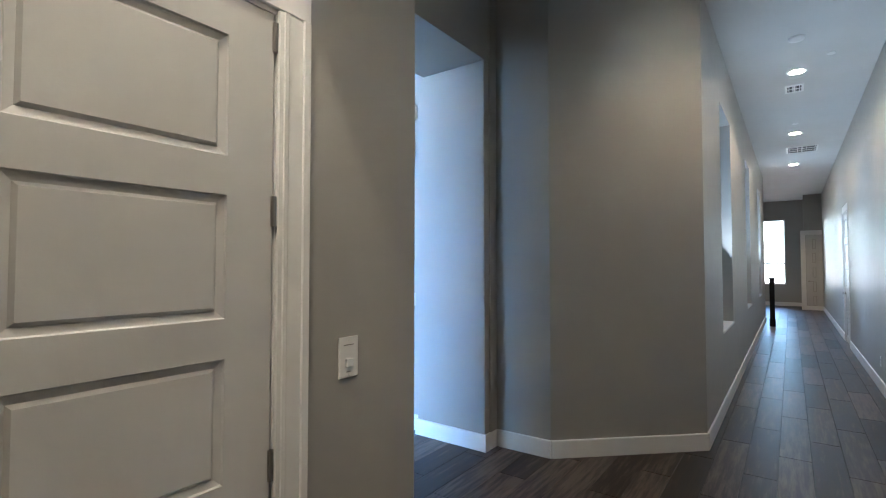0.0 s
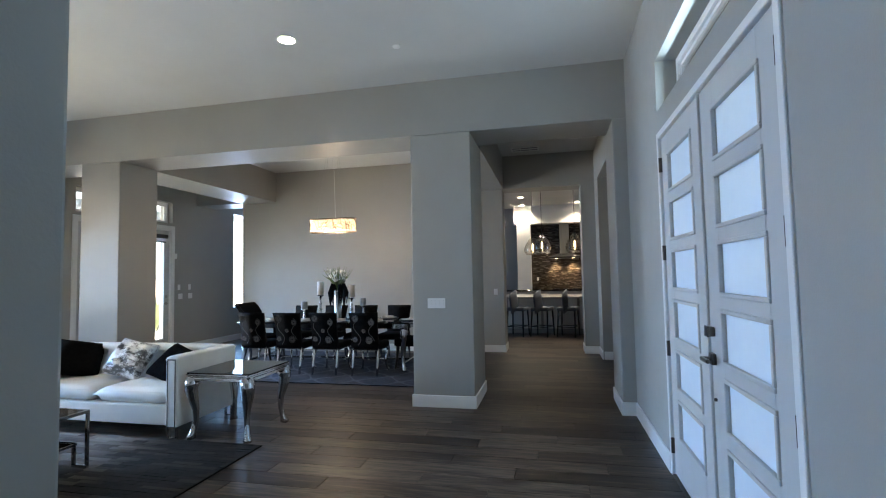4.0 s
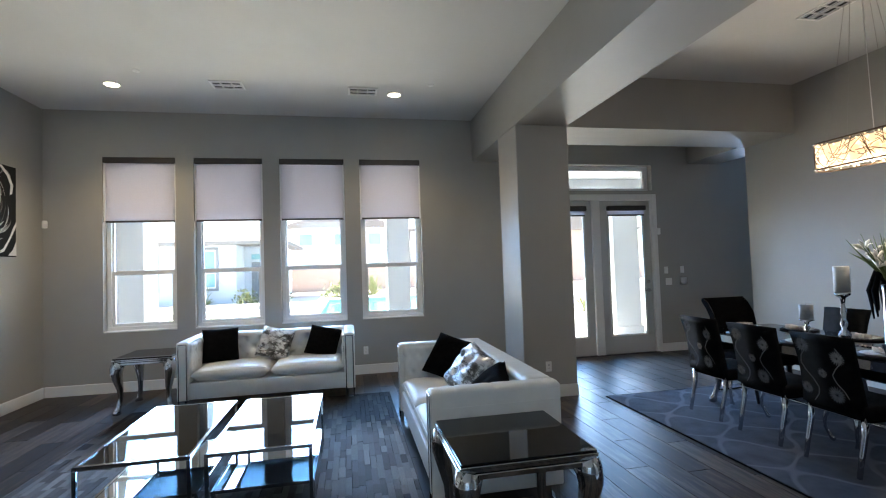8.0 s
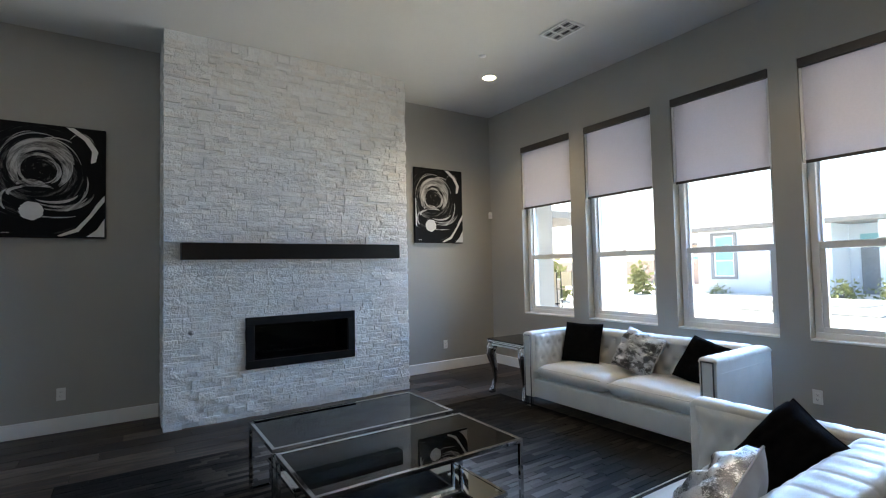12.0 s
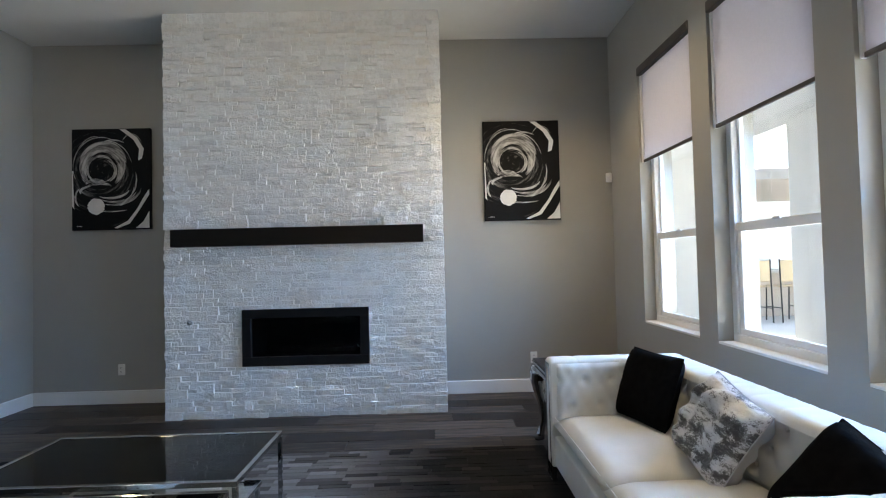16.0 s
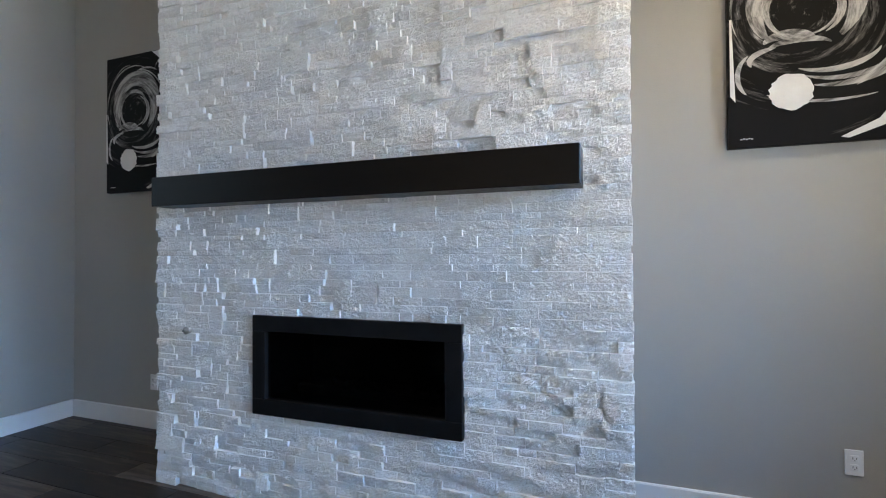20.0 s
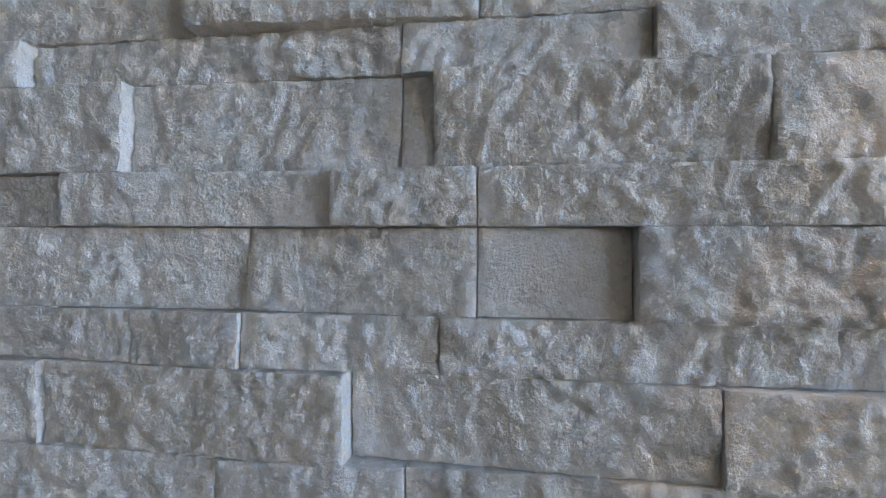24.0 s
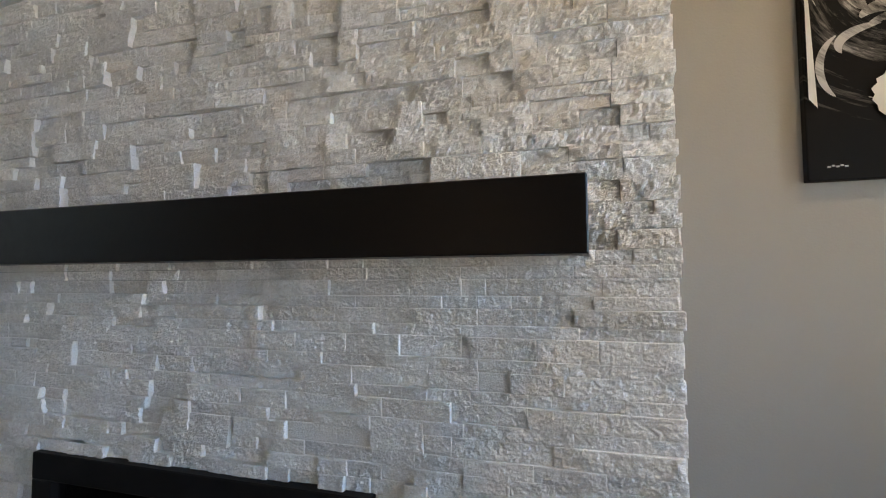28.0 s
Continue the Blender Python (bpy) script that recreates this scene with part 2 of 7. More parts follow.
def plank_mat(name, dark, mid, light, gloss):
    """Wood-look plank tile: every plank has its own tone, with streaks along its length."""
    m, nt, p = nodes_of(name)
    oi = nt.nodes.new("ShaderNodeObjectInfo")
    ge = nt.nodes.new("ShaderNodeNewGeometry")
    add = nt.nodes.new("ShaderNodeMath")
    add.operation = 'ADD'
    nt.links.new(oi.outputs["Random"], add.inputs[0])
    nt.links.new(ge.outputs["Random Per Island"], add.inputs[1])
    frac = nt.nodes.new("ShaderNodeMath")
    frac.operation = 'FRACT'
    nt.links.new(add.outputs[0], frac.inputs[0])
    # world-space streaks, shifted plank by plank
    comb = nt.nodes.new("ShaderNodeVectorMath")
    comb.operation = 'MULTIPLY_ADD'
    comb.inputs[1].default_value = (1.7, 17.0, 1.0)
    sh = nt.nodes.new("ShaderNodeCombineXYZ")
    mul = nt.nodes.new("ShaderNodeMath")
    mul.operation = 'MULTIPLY'
    mul.inputs[1].default_value = 37.0
    nt.links.new(frac.outputs[0], mul.inputs[0])
    nt.links.new(mul.outputs[0], sh.inputs[0])
    nt.links.new(mul.outputs[0], sh.inputs[2])
    nt.links.new(ge.outputs["Position"], comb.inputs[0])
    nt.links.new(sh.outputs[0], comb.inputs[2])
    n1 = nt.nodes.new("ShaderNodeTexNoise")
    n1.inputs["Scale"].default_value, n1.inputs["Detail"].default_value, n1.inputs["Roughness"].default_value = 1.6, 8, 0.66
    nt.links.new(comb.outputs[0], n1.inputs["Vector"])
    tone = nt.nodes.new("ShaderNodeMath")
    tone.operation = 'MULTIPLY_ADD'
    tone.inputs[1].default_value, tone.inputs[2].default_value = 0.25, -0.125
    nt.links.new(frac.outputs[0], tone.inputs[0])
    s = nt.nodes.new("ShaderNodeMath")
    nt.links.new(n1.outputs["Fac"], s.inputs[0])
    nt.links.new(tone.outputs[0], s.inputs[1])
    nt.links.new(ramp(nt, s.outputs[0], [(0.33, dark), (0.5, mid), (0.69, light)]), p.inputs["Base Color"])
    rr = nt.nodes.new("ShaderNodeMapRange")
    rr.inputs[1].default_value, rr.inputs[2].default_value = 0.2, 0.8
    rr.inputs[3].default_value, rr.inputs[4].default_value = gloss - 0.08, gloss + 0.10
    nt.links.new(n1.outputs["Fac"], rr.inputs[0])
    nt.links.new(rr.outputs[0], p.inputs["Roughness"])
    p.inputs["Specular IOR Level"].default_value = 0.26
    bump(nt, p, n1.outputs["Fac"], 0.25, 0.002)
    return m


FLOORM = plank_mat("wood_look_tile", (0.010, 0.0068, 0.0053), (0.036, 0.0255, 0.0195), (0.130, 0.098, 0.077), 0.40)
GROUT = mottled("grout", (0.026, 0.020, 0.017), (0.038, 0.030, 0.025), 40.0, 0.9)

# ---- helpers for meshes ----
def add_box(bm, x0, x1, y0, y1, z0, z1, bevel=0.0, seg=1):
    vs = [bm.verts.new(v) for v in ((x0, y0, z0), (x1, y0, z0), (x1, y1, z0), (x0, y1, z0), (x0, y0, z1), (x1, y0, z1), (x1, y1, z1), (x0, y1, z1))]
    fs = [bm.faces.new([vs[i] for i in q]) for q in ((0, 3, 2, 1), (4, 5, 6, 7), (0, 1, 5, 4), (1, 2, 6, 5), (2, 3, 7, 6), (3, 0, 4, 7))]
    if bevel:
        es = list({e for f in fs for e in f.edges})
        bmesh.ops.bevel(bm, geom=es, offset=bevel, segments=seg, profile=0.5, affect='EDGES', clamp_overlap=True)
    return vs


def add_tube(bm, p, q, r0, r1=None, n=12, caps=True):
    """A round bar from p to q."""
    r1 = r0 if r1 is None else r1
    p, q = Vector(p), Vector(q)
    m = (q - p).to_track_quat('Z', 'Y').to_matrix()
    rings = []
    for c, r in ((p, r0), (q, r1)):
        rings.append([bm.verts.new(c + m @ Vector((r * math.cos(2 * math.pi * i / n), r * math.sin(2 * math.pi * i / n), 0))) for i in range(n)])
    for i in range(n):
        bm.faces.new((rings[0][i], rings[0][(i + 1) % n], rings[1][(i + 1) % n], rings[1][i]))
    if caps:
        bm.faces.new(rings[0][::-1])
        bm.faces.new(rings[1])


def add_lathe(bm, prof, n=20, cx=0.0, cy=0.0, squash=1.0):
    """Revolve (radius, z) pairs round the z axis."""
    rings = [[bm.verts.new((cx + r * math.cos(2 * math.pi * i / n), cy + squash * r * math.sin(2 * math.pi * i / n), z)) for i in range(n)] for r, z in prof]
    for a, b in zip(rings, rings[1:]):
        for i in range(n):
            bm.faces.new((a[i], a[(i + 1) % n], b[(i + 1) % n], b[i]))
    if prof[0][0] > 1e-4:
        bm.faces.new(rings[0][::-1])
    if prof[-1][0] > 1e-4:
        bm.faces.new(rings[-1])


def add_sweep(bm, pts, widths, depths=None, n=8):
    """A bar of changing oval section along a line of points."""
    pts = [Vector(p) for p in pts]
    depths = depths or widths
    rings = []
    for i, p in enumerate(pts):
        d = (pts[min(i + 1, len(pts) - 1)] - pts[max(i - 1, 0)]).normalized()
        s = Vector((0, 1, 0)) if abs(d.y) < 0.9 else Vector((1, 0, 0))
        u = s.cross(d).normalized()
        v = d.cross(u)
        rings.append([bm.verts.new(p + u * widths[i] * math.cos(2 * math.pi * (k + 0.5) / n) + v * depths[i] * math.sin(2 * math.pi * (k + 0.5) / n)) for k in range(n)])
    for a, b in zip(rings, rings[1:]):
        for k in range(n):
            bm.faces.new((a[k], a[(k + 1) % n], b[(k + 1) % n], b[k]))
    bm.faces.new(rings[0][::-1])
    bm.faces.new(rings[-1])


def mesh_of(name, bm, material, smooth=False):
    bmesh.ops.recalc_face_normals(bm, faces=bm.faces)
    me = bpy.data.meshes.new(name)
    bm.to_mesh(me)
    bm.free()
    me.materials.append(material)
    if smooth:
        me.polygons.foreach_set("use_smooth", [True] * len(me.polygons))
    return me


def part(name, bm, material, parent=None, label="", smooth=False, at=None):
    """One bmesh as one mesh object under a thing or a part."""
    ob = new(name, mesh_of(name, bm, material, smooth))
    if at is not None:
        ob.matrix_basis = at
    if parent is not None:
        ob.parent = parent
    if label:
        ob["label"] = label
    return ob


def box_part(name, dims, material, parent=None, bevel=0.0, label="", seg=1, smooth=False):
    bm = bmesh.new()
    add_box(bm, *dims, bevel, seg)
    return part(name, bm, material, parent, label, smooth)


def thing(name, m, label, category, group="", kind=""):
    ob = new(name)
    ob.empty_display_size = 0.1
    ob.matrix_basis = m
    return tagged(ob, label, category, group, kind)


def setting(name, bm, material, label, category):
    return tagged(part(name, bm, material), label, category, kind="structure")


# ---- structure: floor plan in metres ----
CZ = 3.77      # ceiling
HZ = 3.13      # headers and beams
XW = -5.25     # west window wall, inner face
XE = 3.23      # east entry wall, inner face
YN = 6.16      # beam line between living and dining
YD = 10.05     # dining north wall
WT = 0.30      # thickness of outer walls


def wall_x(bm, x0, x1, y0, y1, z0, z1, holes=()):
    """A wall slab that is thin in x, running in y, with holes (y0, y1, z0, z1)."""
    cuts = sorted(holes)
    at = y0
    for a, b, c, d in cuts:
        if a > at:
            add_box(bm, x0, x1, at, a, z0, z1)
        if c > z0:
            add_box(bm, x0, x1, a, b, z0, c)
        if d < z1:
            add_box(bm, x0, x1, a, b, d, z1)
        at = b
    if at < y1:
        add_box(bm, x0, x1, at, y1, z0, z1)


def wall_y(bm, y0, y1, x0, x1, z0, z1, holes=()):
    cuts = sorted(holes)
    at = x0
    for a, b, c, d in cuts:
        if a > at:
            add_box(bm, at, a, y0, y1, z0, z1)
        if c > z0:
            add_box(bm, a, b, y0, y1, z0, c)
        if d < z1:
            add_box(bm, a, b, y0, y1, d, z1)
        at = b
    if at < x1:
        add_box(bm, at, x1, y0, y1, z0, z1)


WINDOWS = ((1.04, 1.94), (2.17, 3.075), (3.30, 4.21), (4.43, 5.335))
WZ0, WZ1 = 0.80, 3.145
FD0, FD1, FDT = 7.16, 9.24, 2.56          # french doors
ED0, ED1, EDT = 2.70, 4.71, 2.53          # entry doors

bm = bmesh.new()
wall_x(bm, XW - WT, XW, 0.34, 18.0, 0, CZ,
       [(a, b, WZ0, WZ1) for a, b in WINDOWS] + [(FD0, FD1, 0, 3.10), (11.2, 12.1, 0.8, 3.1)])
add_box(bm, XW - WT, XW, FD0, FD1, FDT, 2.67)
setting("wall_west", bm, WALL, "warm grey painted wall with four tall windows", "wall")

bm = bmesh.new()
wall_x(bm, XE, XE + WT, 0.86, 6.16, 0, CZ, [(ED0, ED1, 0, 3.10)])
add_box(bm, XE, XE + WT, ED0, ED1, EDT, 2.70)
setting("wall_east", bm, WALL, "warm grey painted entry wall with double doors", "wall")
# niche wall behind the fireplace and its east return
bm = bmesh.new()
wall_y(bm, 0.304, 0.34, -3.2, 0.86, 0, CZ)
wall_y(bm, 0.14, 0.34, XW - WT, -3.2, 0, CZ)
setting("wall_south", bm, WALL, "warm grey painted wall behind the stone fireplace", "wall")
bm = bmesh.new()
add_box(bm, 0.86, 1.50, 0.22, 1.50, 0, CZ, 0.012, 2)
setting("wall_pier_south", bm, WALL, "warm grey painted wall pier beside the entry portal", "wall")

bm = bmesh.new()
add_box(bm, 1.50, 1.58, 0.87, 1.50, 0, HZ, 0.01, 2)
setting("portal_pilaster_west", bm, WALL, "shallow grey painted pilaster at the entry portal", "pilaster")
# corridor wall with the white panel door, behind the fireplace block
bm = bmesh.new()
wall_y(bm, 0.22, 0.30, -3.0, 0.86, 0, CZ, [(-0.05, 0.84, 0, 2.30)])
setting("wall_corridor_north", bm, WALL, "grey painted corridor wall with a door", "wall")
bm = bmesh.new()
wall_y(bm, -2.13, -1.93, -3.0, 24.0, 0, CZ, [(11.05, 11.95, 0, 2.6)])
setting("wall_corridor_south", bm, WALL, "long glossy grey corridor wall", "wall")
bm = bmesh.new()
add_box(bm, -3.2, -3.0, -2.13, 0.30, 0, CZ)
setting("wall_corridor_west", bm, WALL, "plain grey painted corridor end wall", "wall")

# entry portal header and the shallow pilaster on the entry wall
bm = bmesh.new()
add_box(bm, 1.50, XE, 0.87, 1.50, HZ, CZ)
setting("portal_header", bm, WALL, "grey painted header over the entry portal", "beam")
bm = bmesh.new()
add_box(bm, 3.155, XE, 0.87, 1.55, 0, HZ, 0.01, 2)
setting("portal_pilaster", bm, WALL, "shallow grey painted pilaster at the entry portal", "pilaster")

# angled wall and the corridor's north wall with windows
bm = bmesh.new()
quad = [(3.33, 0.86), (3.345, 0.40), (4.23, -0.54), (4.66, -0.24), (3.66, 0.86)]
lo = [bm.verts.new((x, y, 0)) for x, y in quad]
hi = [bm.verts.new((x, y, CZ)) for x, y in quad]
bm.faces.new(lo[::-1])
bm.faces.new(hi)
for i in range(5):
    bm.faces.new((lo[i], lo[(i + 1) % 5], hi[(i + 1) % 5], hi[i]))
setting("wall_angled", bm, WALL, "angled grey painted wall at the corridor corner", "wall")
HALLWIN = ((5.45, 6.50), (8.75, 9.70), (12.2, 13.1))
bm = bmesh.new()
wall_y(bm, -0.54, -0.24, 4.23, 15.0, 0, CZ, [(a, b, WZ0, WZ1) for a, b in HALLWIN])
setting("wall_corridor_windows", bm, WALL, "grey painted corridor wall with tall windows", "wall")
bm = bmesh.new()
wall_x(bm, 21.0, 21.2, -2.13, 1.5, 0, CZ, [(-0.95, -0.1, 0.75, 3.1)])
wall_y(bm, 1.5, 1.7, 14.7, 21.2, 0, CZ)
wall_x(bm, 14.7, 15.0, -0.24, 1.5, 0, CZ)
setting("wall_corridor_end", bm, WALL, "shaded grey wall at the corridor's far end", "wall")
bm = bmesh.new()
wall_x(bm, 19.5, 19.7, -1.93, -1.45, 0, CZ)
setting("wall_corridor_stub", bm, WALL, "short grey wall at the corridor's far end", "wall")

# beam line, column and piers
bm = bmesh.new()
add_box(bm, XW, XE + WT, YN, YN + 0.64, HZ, CZ)
setting("beam_living", bm, WALL, "deep grey painted beam across the open rooms", "beam")
bm = bmesh.new()
add_box(bm, -3.95, -3.30, YN, YN + 0.64, 0, HZ, 0.012, 2)
setting("column", bm, WALL, "square grey painted column under the beam", "column")
bm = bmesh.new()
add_box(bm, 0.83, 1.54, YN, 7.0, 0, HZ, 0.012, 2)
setting("pier_passage", bm, WALL, "wide grey painted wall pier with a switch plate", "pier")
bm = bmesh.new()
add_box(bm, 3.09, XE + WT, YN, 6.85, 0, HZ, 0.012, 2)
setting("pier_entry", bm, WALL, "narrow grey painted jamb pier", "pier")
# dining soffits
bm = bmesh.new()
add_box(bm, -4.15, -3.36, YN + 0.64, YD, HZ, CZ)
setting("beam_dining_west", bm, WALL, "grey painted dropped beam beside the dining ceiling", "beam")
bm = bmesh.new()
add_box(bm, 0.83, 1.54, 7.0, YD, HZ, CZ)
setting("beam_passage", bm, WALL, "grey painted dropped beam along the passage", "beam")
bm = bmesh.new()
add_box(bm, XW, -4.17, 9.92, 10.55, HZ, CZ)
setting("beam_far", bm, WALL, "grey painted header at the end of the west passage", "beam")
# dining north wall, passage opening to the kitchen
bm = bmesh.new()
wall_y(bm, YD, YD + 0.5, -4.17, XE, 0, CZ, [(1.51, 2.98, 0, HZ)])
setting("wall_dining_north", bm, WALL, "light grey painted dining wall", "wall")
bm = bmesh.new()
wall_x(bm, XE, XE + 0.2, 6.85, YD, 0, CZ, [(7.1, 9.45, 0, HZ)])
wall_y(bm, 9.45, 9.65, XE + 0.2, 7.5, 0, CZ)
wall_y(bm, 6.65, 6.85, XE + 0.3, 7.5, 0, CZ)
wall_x(bm, 7.3, 7.5, 6.85, 9.45, 0, CZ)
setting("wall_side_room", bm, WALL, "warm lit grey wall of the side room", "wall")
# kitchen shell
bm = bmesh.new()
wall_y(bm, 17.6, 17.8, XW - WT, 8.0, 0, CZ)
wall_x(bm, 7.8, 8.0, YD, 17.6, 0, CZ)
wall_y(bm, YD + 0.3, YD + 0.5, XE, 8.0, 0, CZ)
setting("wall_kitchen", bm, WALL, "grey painted kitchen walls", "wall")

# ceilings
bm = bmesh.new()
add_box(bm, XW - 0.9, 8.0, 0.2, 17.8, CZ, CZ + 0.2)
add_box(bm, -3.2, 24.0, -2.2, 0.2, CZ, CZ + 0.2)
add_box(bm, 8.0, 24.0, 0.2, 1.8, CZ, CZ + 0.2)
tagged(part("ceiling", bm, CEIL), "smooth white painted ceiling", "ceiling", kind="structure")

# floor base under the planks
bm = bmesh.new()
add_box(bm, XW - 0.02, 8.0, 0.0, 17.8, -0.12, -0.006)
add_box(bm, -3.2, 24.0, -2.2, 0.0, -0.12, -0.006)
add_box(bm, 14.7, 24.0, 0.0, 1.8, -0.12, -0.006)
floor = tagged(part("floor", bm, GROUT), "dark wood-look plank tile floor with thin grout joints", "floor", kind="structure")
# ---- baseboards ----
def baseboard(x0, y0, x1, y1, nx, ny, h=0.135, t=0.015):
    """A white board with an eased top, along a wall from one end to the other; (nx, ny) points into the room."""
    d = Vector((x1 - x0, y1 - y0, 0))
    n = Vector((nx, ny, 0)).normalized()
    prof = [(0, 0.001), (t, 0.001), (t, h - 0.006), (t - 0.005, h), (0, h)]
    bm = bmesh.new()
    a = [bm.verts.new(Vector((x0, y0, z)) + n * k) for k, z in prof]
    b = [bm.verts.new(Vector((x0, y0, z)) + d + n * k) for k, z in prof]
    bm.faces.new(a)
    bm.faces.new(b[::-1])
    for i in range(5):
        bm.faces.new((a[i], a[(i + 1) % 5], b[(i + 1) % 5], b[i]))
    setting("baseboard", bm, TRIM, "white painted baseboard along the wall", "baseboard")


for seg in ((XW, 0.36, XW, 7.10, 1, 0), (XW, 9.26, XW, 9.9, 1, 0), (XW, 9.9, XW, 17.5, 1, 0),
            (XW + 0.016, 0.34, -3.42, 0.34, 0, 1), (-0.83, 0.34, 0.845, 0.34, 0, 1),
            (0.86, 0.356, 0.86, 1.515, -1, 0), (0.845, 1.50, 1.595, 1.50, 0, 1), (1.50, 0.205, 1.50, 0.87, 1, 0), (1.58, 0.855, 1.58, 1.50, 1, 0), (1.50, 0.87, 1.58, 0.87, 0, -1), (0.945, 0.22, 1.515, 0.22, 0, -1),
            (XE, 1.565, XE, 2.695, -1, 0), (XE, 4.715, XE, 6.145, -1, 0), (3.155, 0.855, 3.155, 1.565, -1, 0), (3.155, 1.55, XE - 0.016, 1.55, 0, 1),
            (3.155, 0.87, 3.33, 0.87, 0, -1), (3.33, 0.855, 3.344, 0.40, -1, 0), (3.345, 0.40, 4.23, -0.54, -0.73, -0.68),
            (4.225, -0.54, 15.0, -0.54, 0, -1), (-3.0, -1.93, 11.0, -1.93, 0, 1), (12.0, -1.93, 19.5, -1.93, 0, 1),
            (-3.0, 0.22, -0.11, 0.22, 0, -1),
            (-3.965, YN, -3.285, YN, 0, -1), (-3.30, YN, -3.30, 6.80, 1, 0), (-3.95, YN, -3.95, 6.8, -1, 0),
            (0.815, YN, 1.555, YN, 0, -1), (1.54, YN, 1.54, 7.0, 1, 0), (0.83, YN, 0.83, 7.0, -1, 0),
            (3.075, YN, XE, YN, 0, -1), (3.09, YN, 3.09, 6.85, -1, 0),
            (-4.185, YD, 1.525, YD, 0, -1), (2.965, YD, XE, YD, 0, -1), (1.51, YD, 1.51, YD + 0.5, 1, 0), (2.98, YD, 2.98, YD + 0.5, -1, 0), (-4.17, YD, -4.17, 10.55, -1, 0),
            (XE, 9.435, XE, YD, -1, 0), (XE + 0.015, 9.45, 7.3, 9.45, 0, -1),
            (21.0, -1.9, 21.0, 1.5, -1, 0), (19.5, -1.93, 19.5, -1.45, -1, 0)):
    baseboard(*seg)

# ---- windows of the living room ----
def tall_window(name, y0, y1, z0, z1, xf, m, label, rail):
    """A single-hung window in the plane x = xf of the frame m turns it into: frame, sashes, two panes, sill."""
    w = thing(name, m, label, "window", kind="structure")
    bm = bmesh.new()
    f = 0.055
    for b in ((-0.045, 0.045, y0, y1, z0, z0 + f), (-0.045, 0.045, y0, y1, z1 - f, z1), (-0.045, 0.045, y0, y0 + f, z0 + f, z1 - f), (-0.045, 0.045, y1 - f, y1, z0 + f, z1 - f)):
        add_box(bm, *b, 0.004)
    part("window_frame", bm, VINYL, w)
    bm = bmesh.new()
    g = 0.042
    a, b = y0 + f, y1 - f
    for q in ((-0.005, 0.035, a, b, rail - 0.03, rail + 0.03), (0.0, 0.03, a, b, z0 + f, z0 + f + g), (0.0, 0.03, a, a + g, z0 + f + g, rail - 0.03), (0.0, 0.03, b - g, b, z0 + f + g, rail - 0.03)):
        add_box(bm, *q, 0.004)
    part("lower_sash", bm, VINYL, w)
    bm = bmesh.new()
    add_box(bm, -0.03, 0.0, a, a + 0.02, rail + 0.03, z1 - f)
    add_box(bm, -0.03, 0.0, b - 0.02, b, rail + 0.03, z1 - f)
    part("upper_sash", bm, VINYL, w)
    for q in ((0.010, 0.015, a + g, b - g, z0 + f + g, rail - 0.03), (-0.020, -0.015, a + 0.02, b - 0.02, rail + 0.03, z1 - f)):
        p = box_part("pane", q, PANE, w)
        p.visible_shadow = False
    box_part("sash_lock", (0.035, 0.05, (a + b) / 2 - 0.03, (a + b) / 2 + 0.03, rail + 0.02, rail + 0.038), VINYL, w, 0.004)
    return w


def translucent_fabric():
    m, nt, p = nodes_of("solar_shade_fabric")
    f = noise_tex(nt, 60, 3)
    nt.links.new(ramp(nt, f, [(0.3, (0.66, 0.64, 0.67)), (0.7, (0.71, 0.69, 0.72))]), p.inputs["Base Color"])
    p.inputs["Roughness"].default_value = 0.95
    bump(nt, p, noise_tex(nt, 700, 2), 0.2, 0.001)
    tl = nt.nodes.new("ShaderNodeBsdfTranslucent")
    tl.inputs[0].default_value = (0.62, 0.60, 0.66, 1)
    mx = nt.nodes.new("ShaderNodeMixShader")
    mx.inputs[0].default_value = 0.48
    nt.links.new(p.outputs[0], mx.inputs[1])
    nt.links.new(tl.outputs[0], mx.inputs[2])
    nt.links.new(mx.outputs[0], nt.nodes["Material Output"].inputs[0])
    return m


SOLAR = translucent_fabric()
for i, (a, b) in enumerate(WINDOWS):
    tall_window("window_%d" % (i + 1), a, b, WZ0, WZ1, 0, pose(-5.40, 0, 0), "tall white vinyl single-hung window facing the pool", 1.575)
    bm = bmesh.new()
    add_box(bm, -5.352, -5.248, a + 0.001, b - 0.001, WZ0 - 0.012, WZ0 + 0.006, 0.003)
    setting("window_sill", bm, TRIM, "painted window sill in the wall reveal", "sill")
    s = thing("roller_shade", pose(-5.29, (a + b) / 2, WZ1), "half-lowered pale lavender roller shade with bronze fascia", "roller shade", "roller shades of the living room")
    h = (b - a) / 2
    bm = bmesh.new()
    add_box(bm, -0.045, 0.047, -h + 0.003, h - 0.003, -0.078, -0.002, 0.006, 2)
    part("fascia", bm, SHADEBAR, s, "dark bronze fascia")
    box_part("fabric", (0.004, 0.006, -h + 0.02, h - 0.02, -0.860, -0.07), SOLAR, s)
    bm = bmesh.new()
    add_box(bm, -0.004, 0.014, -h + 0.018, h - 0.018, -0.887, -0.860, 0.004, 2)
    part("bottom_bar", bm, SHADEBAR, s)
    for e in (-1, 1):
        box_part("side_channel", (-0.012, 0.02, e * (h - 0.012) - 0.010, e * (h - 0.012) + 0.010, -0.885, -0.078), VINYL, s, 0.003)

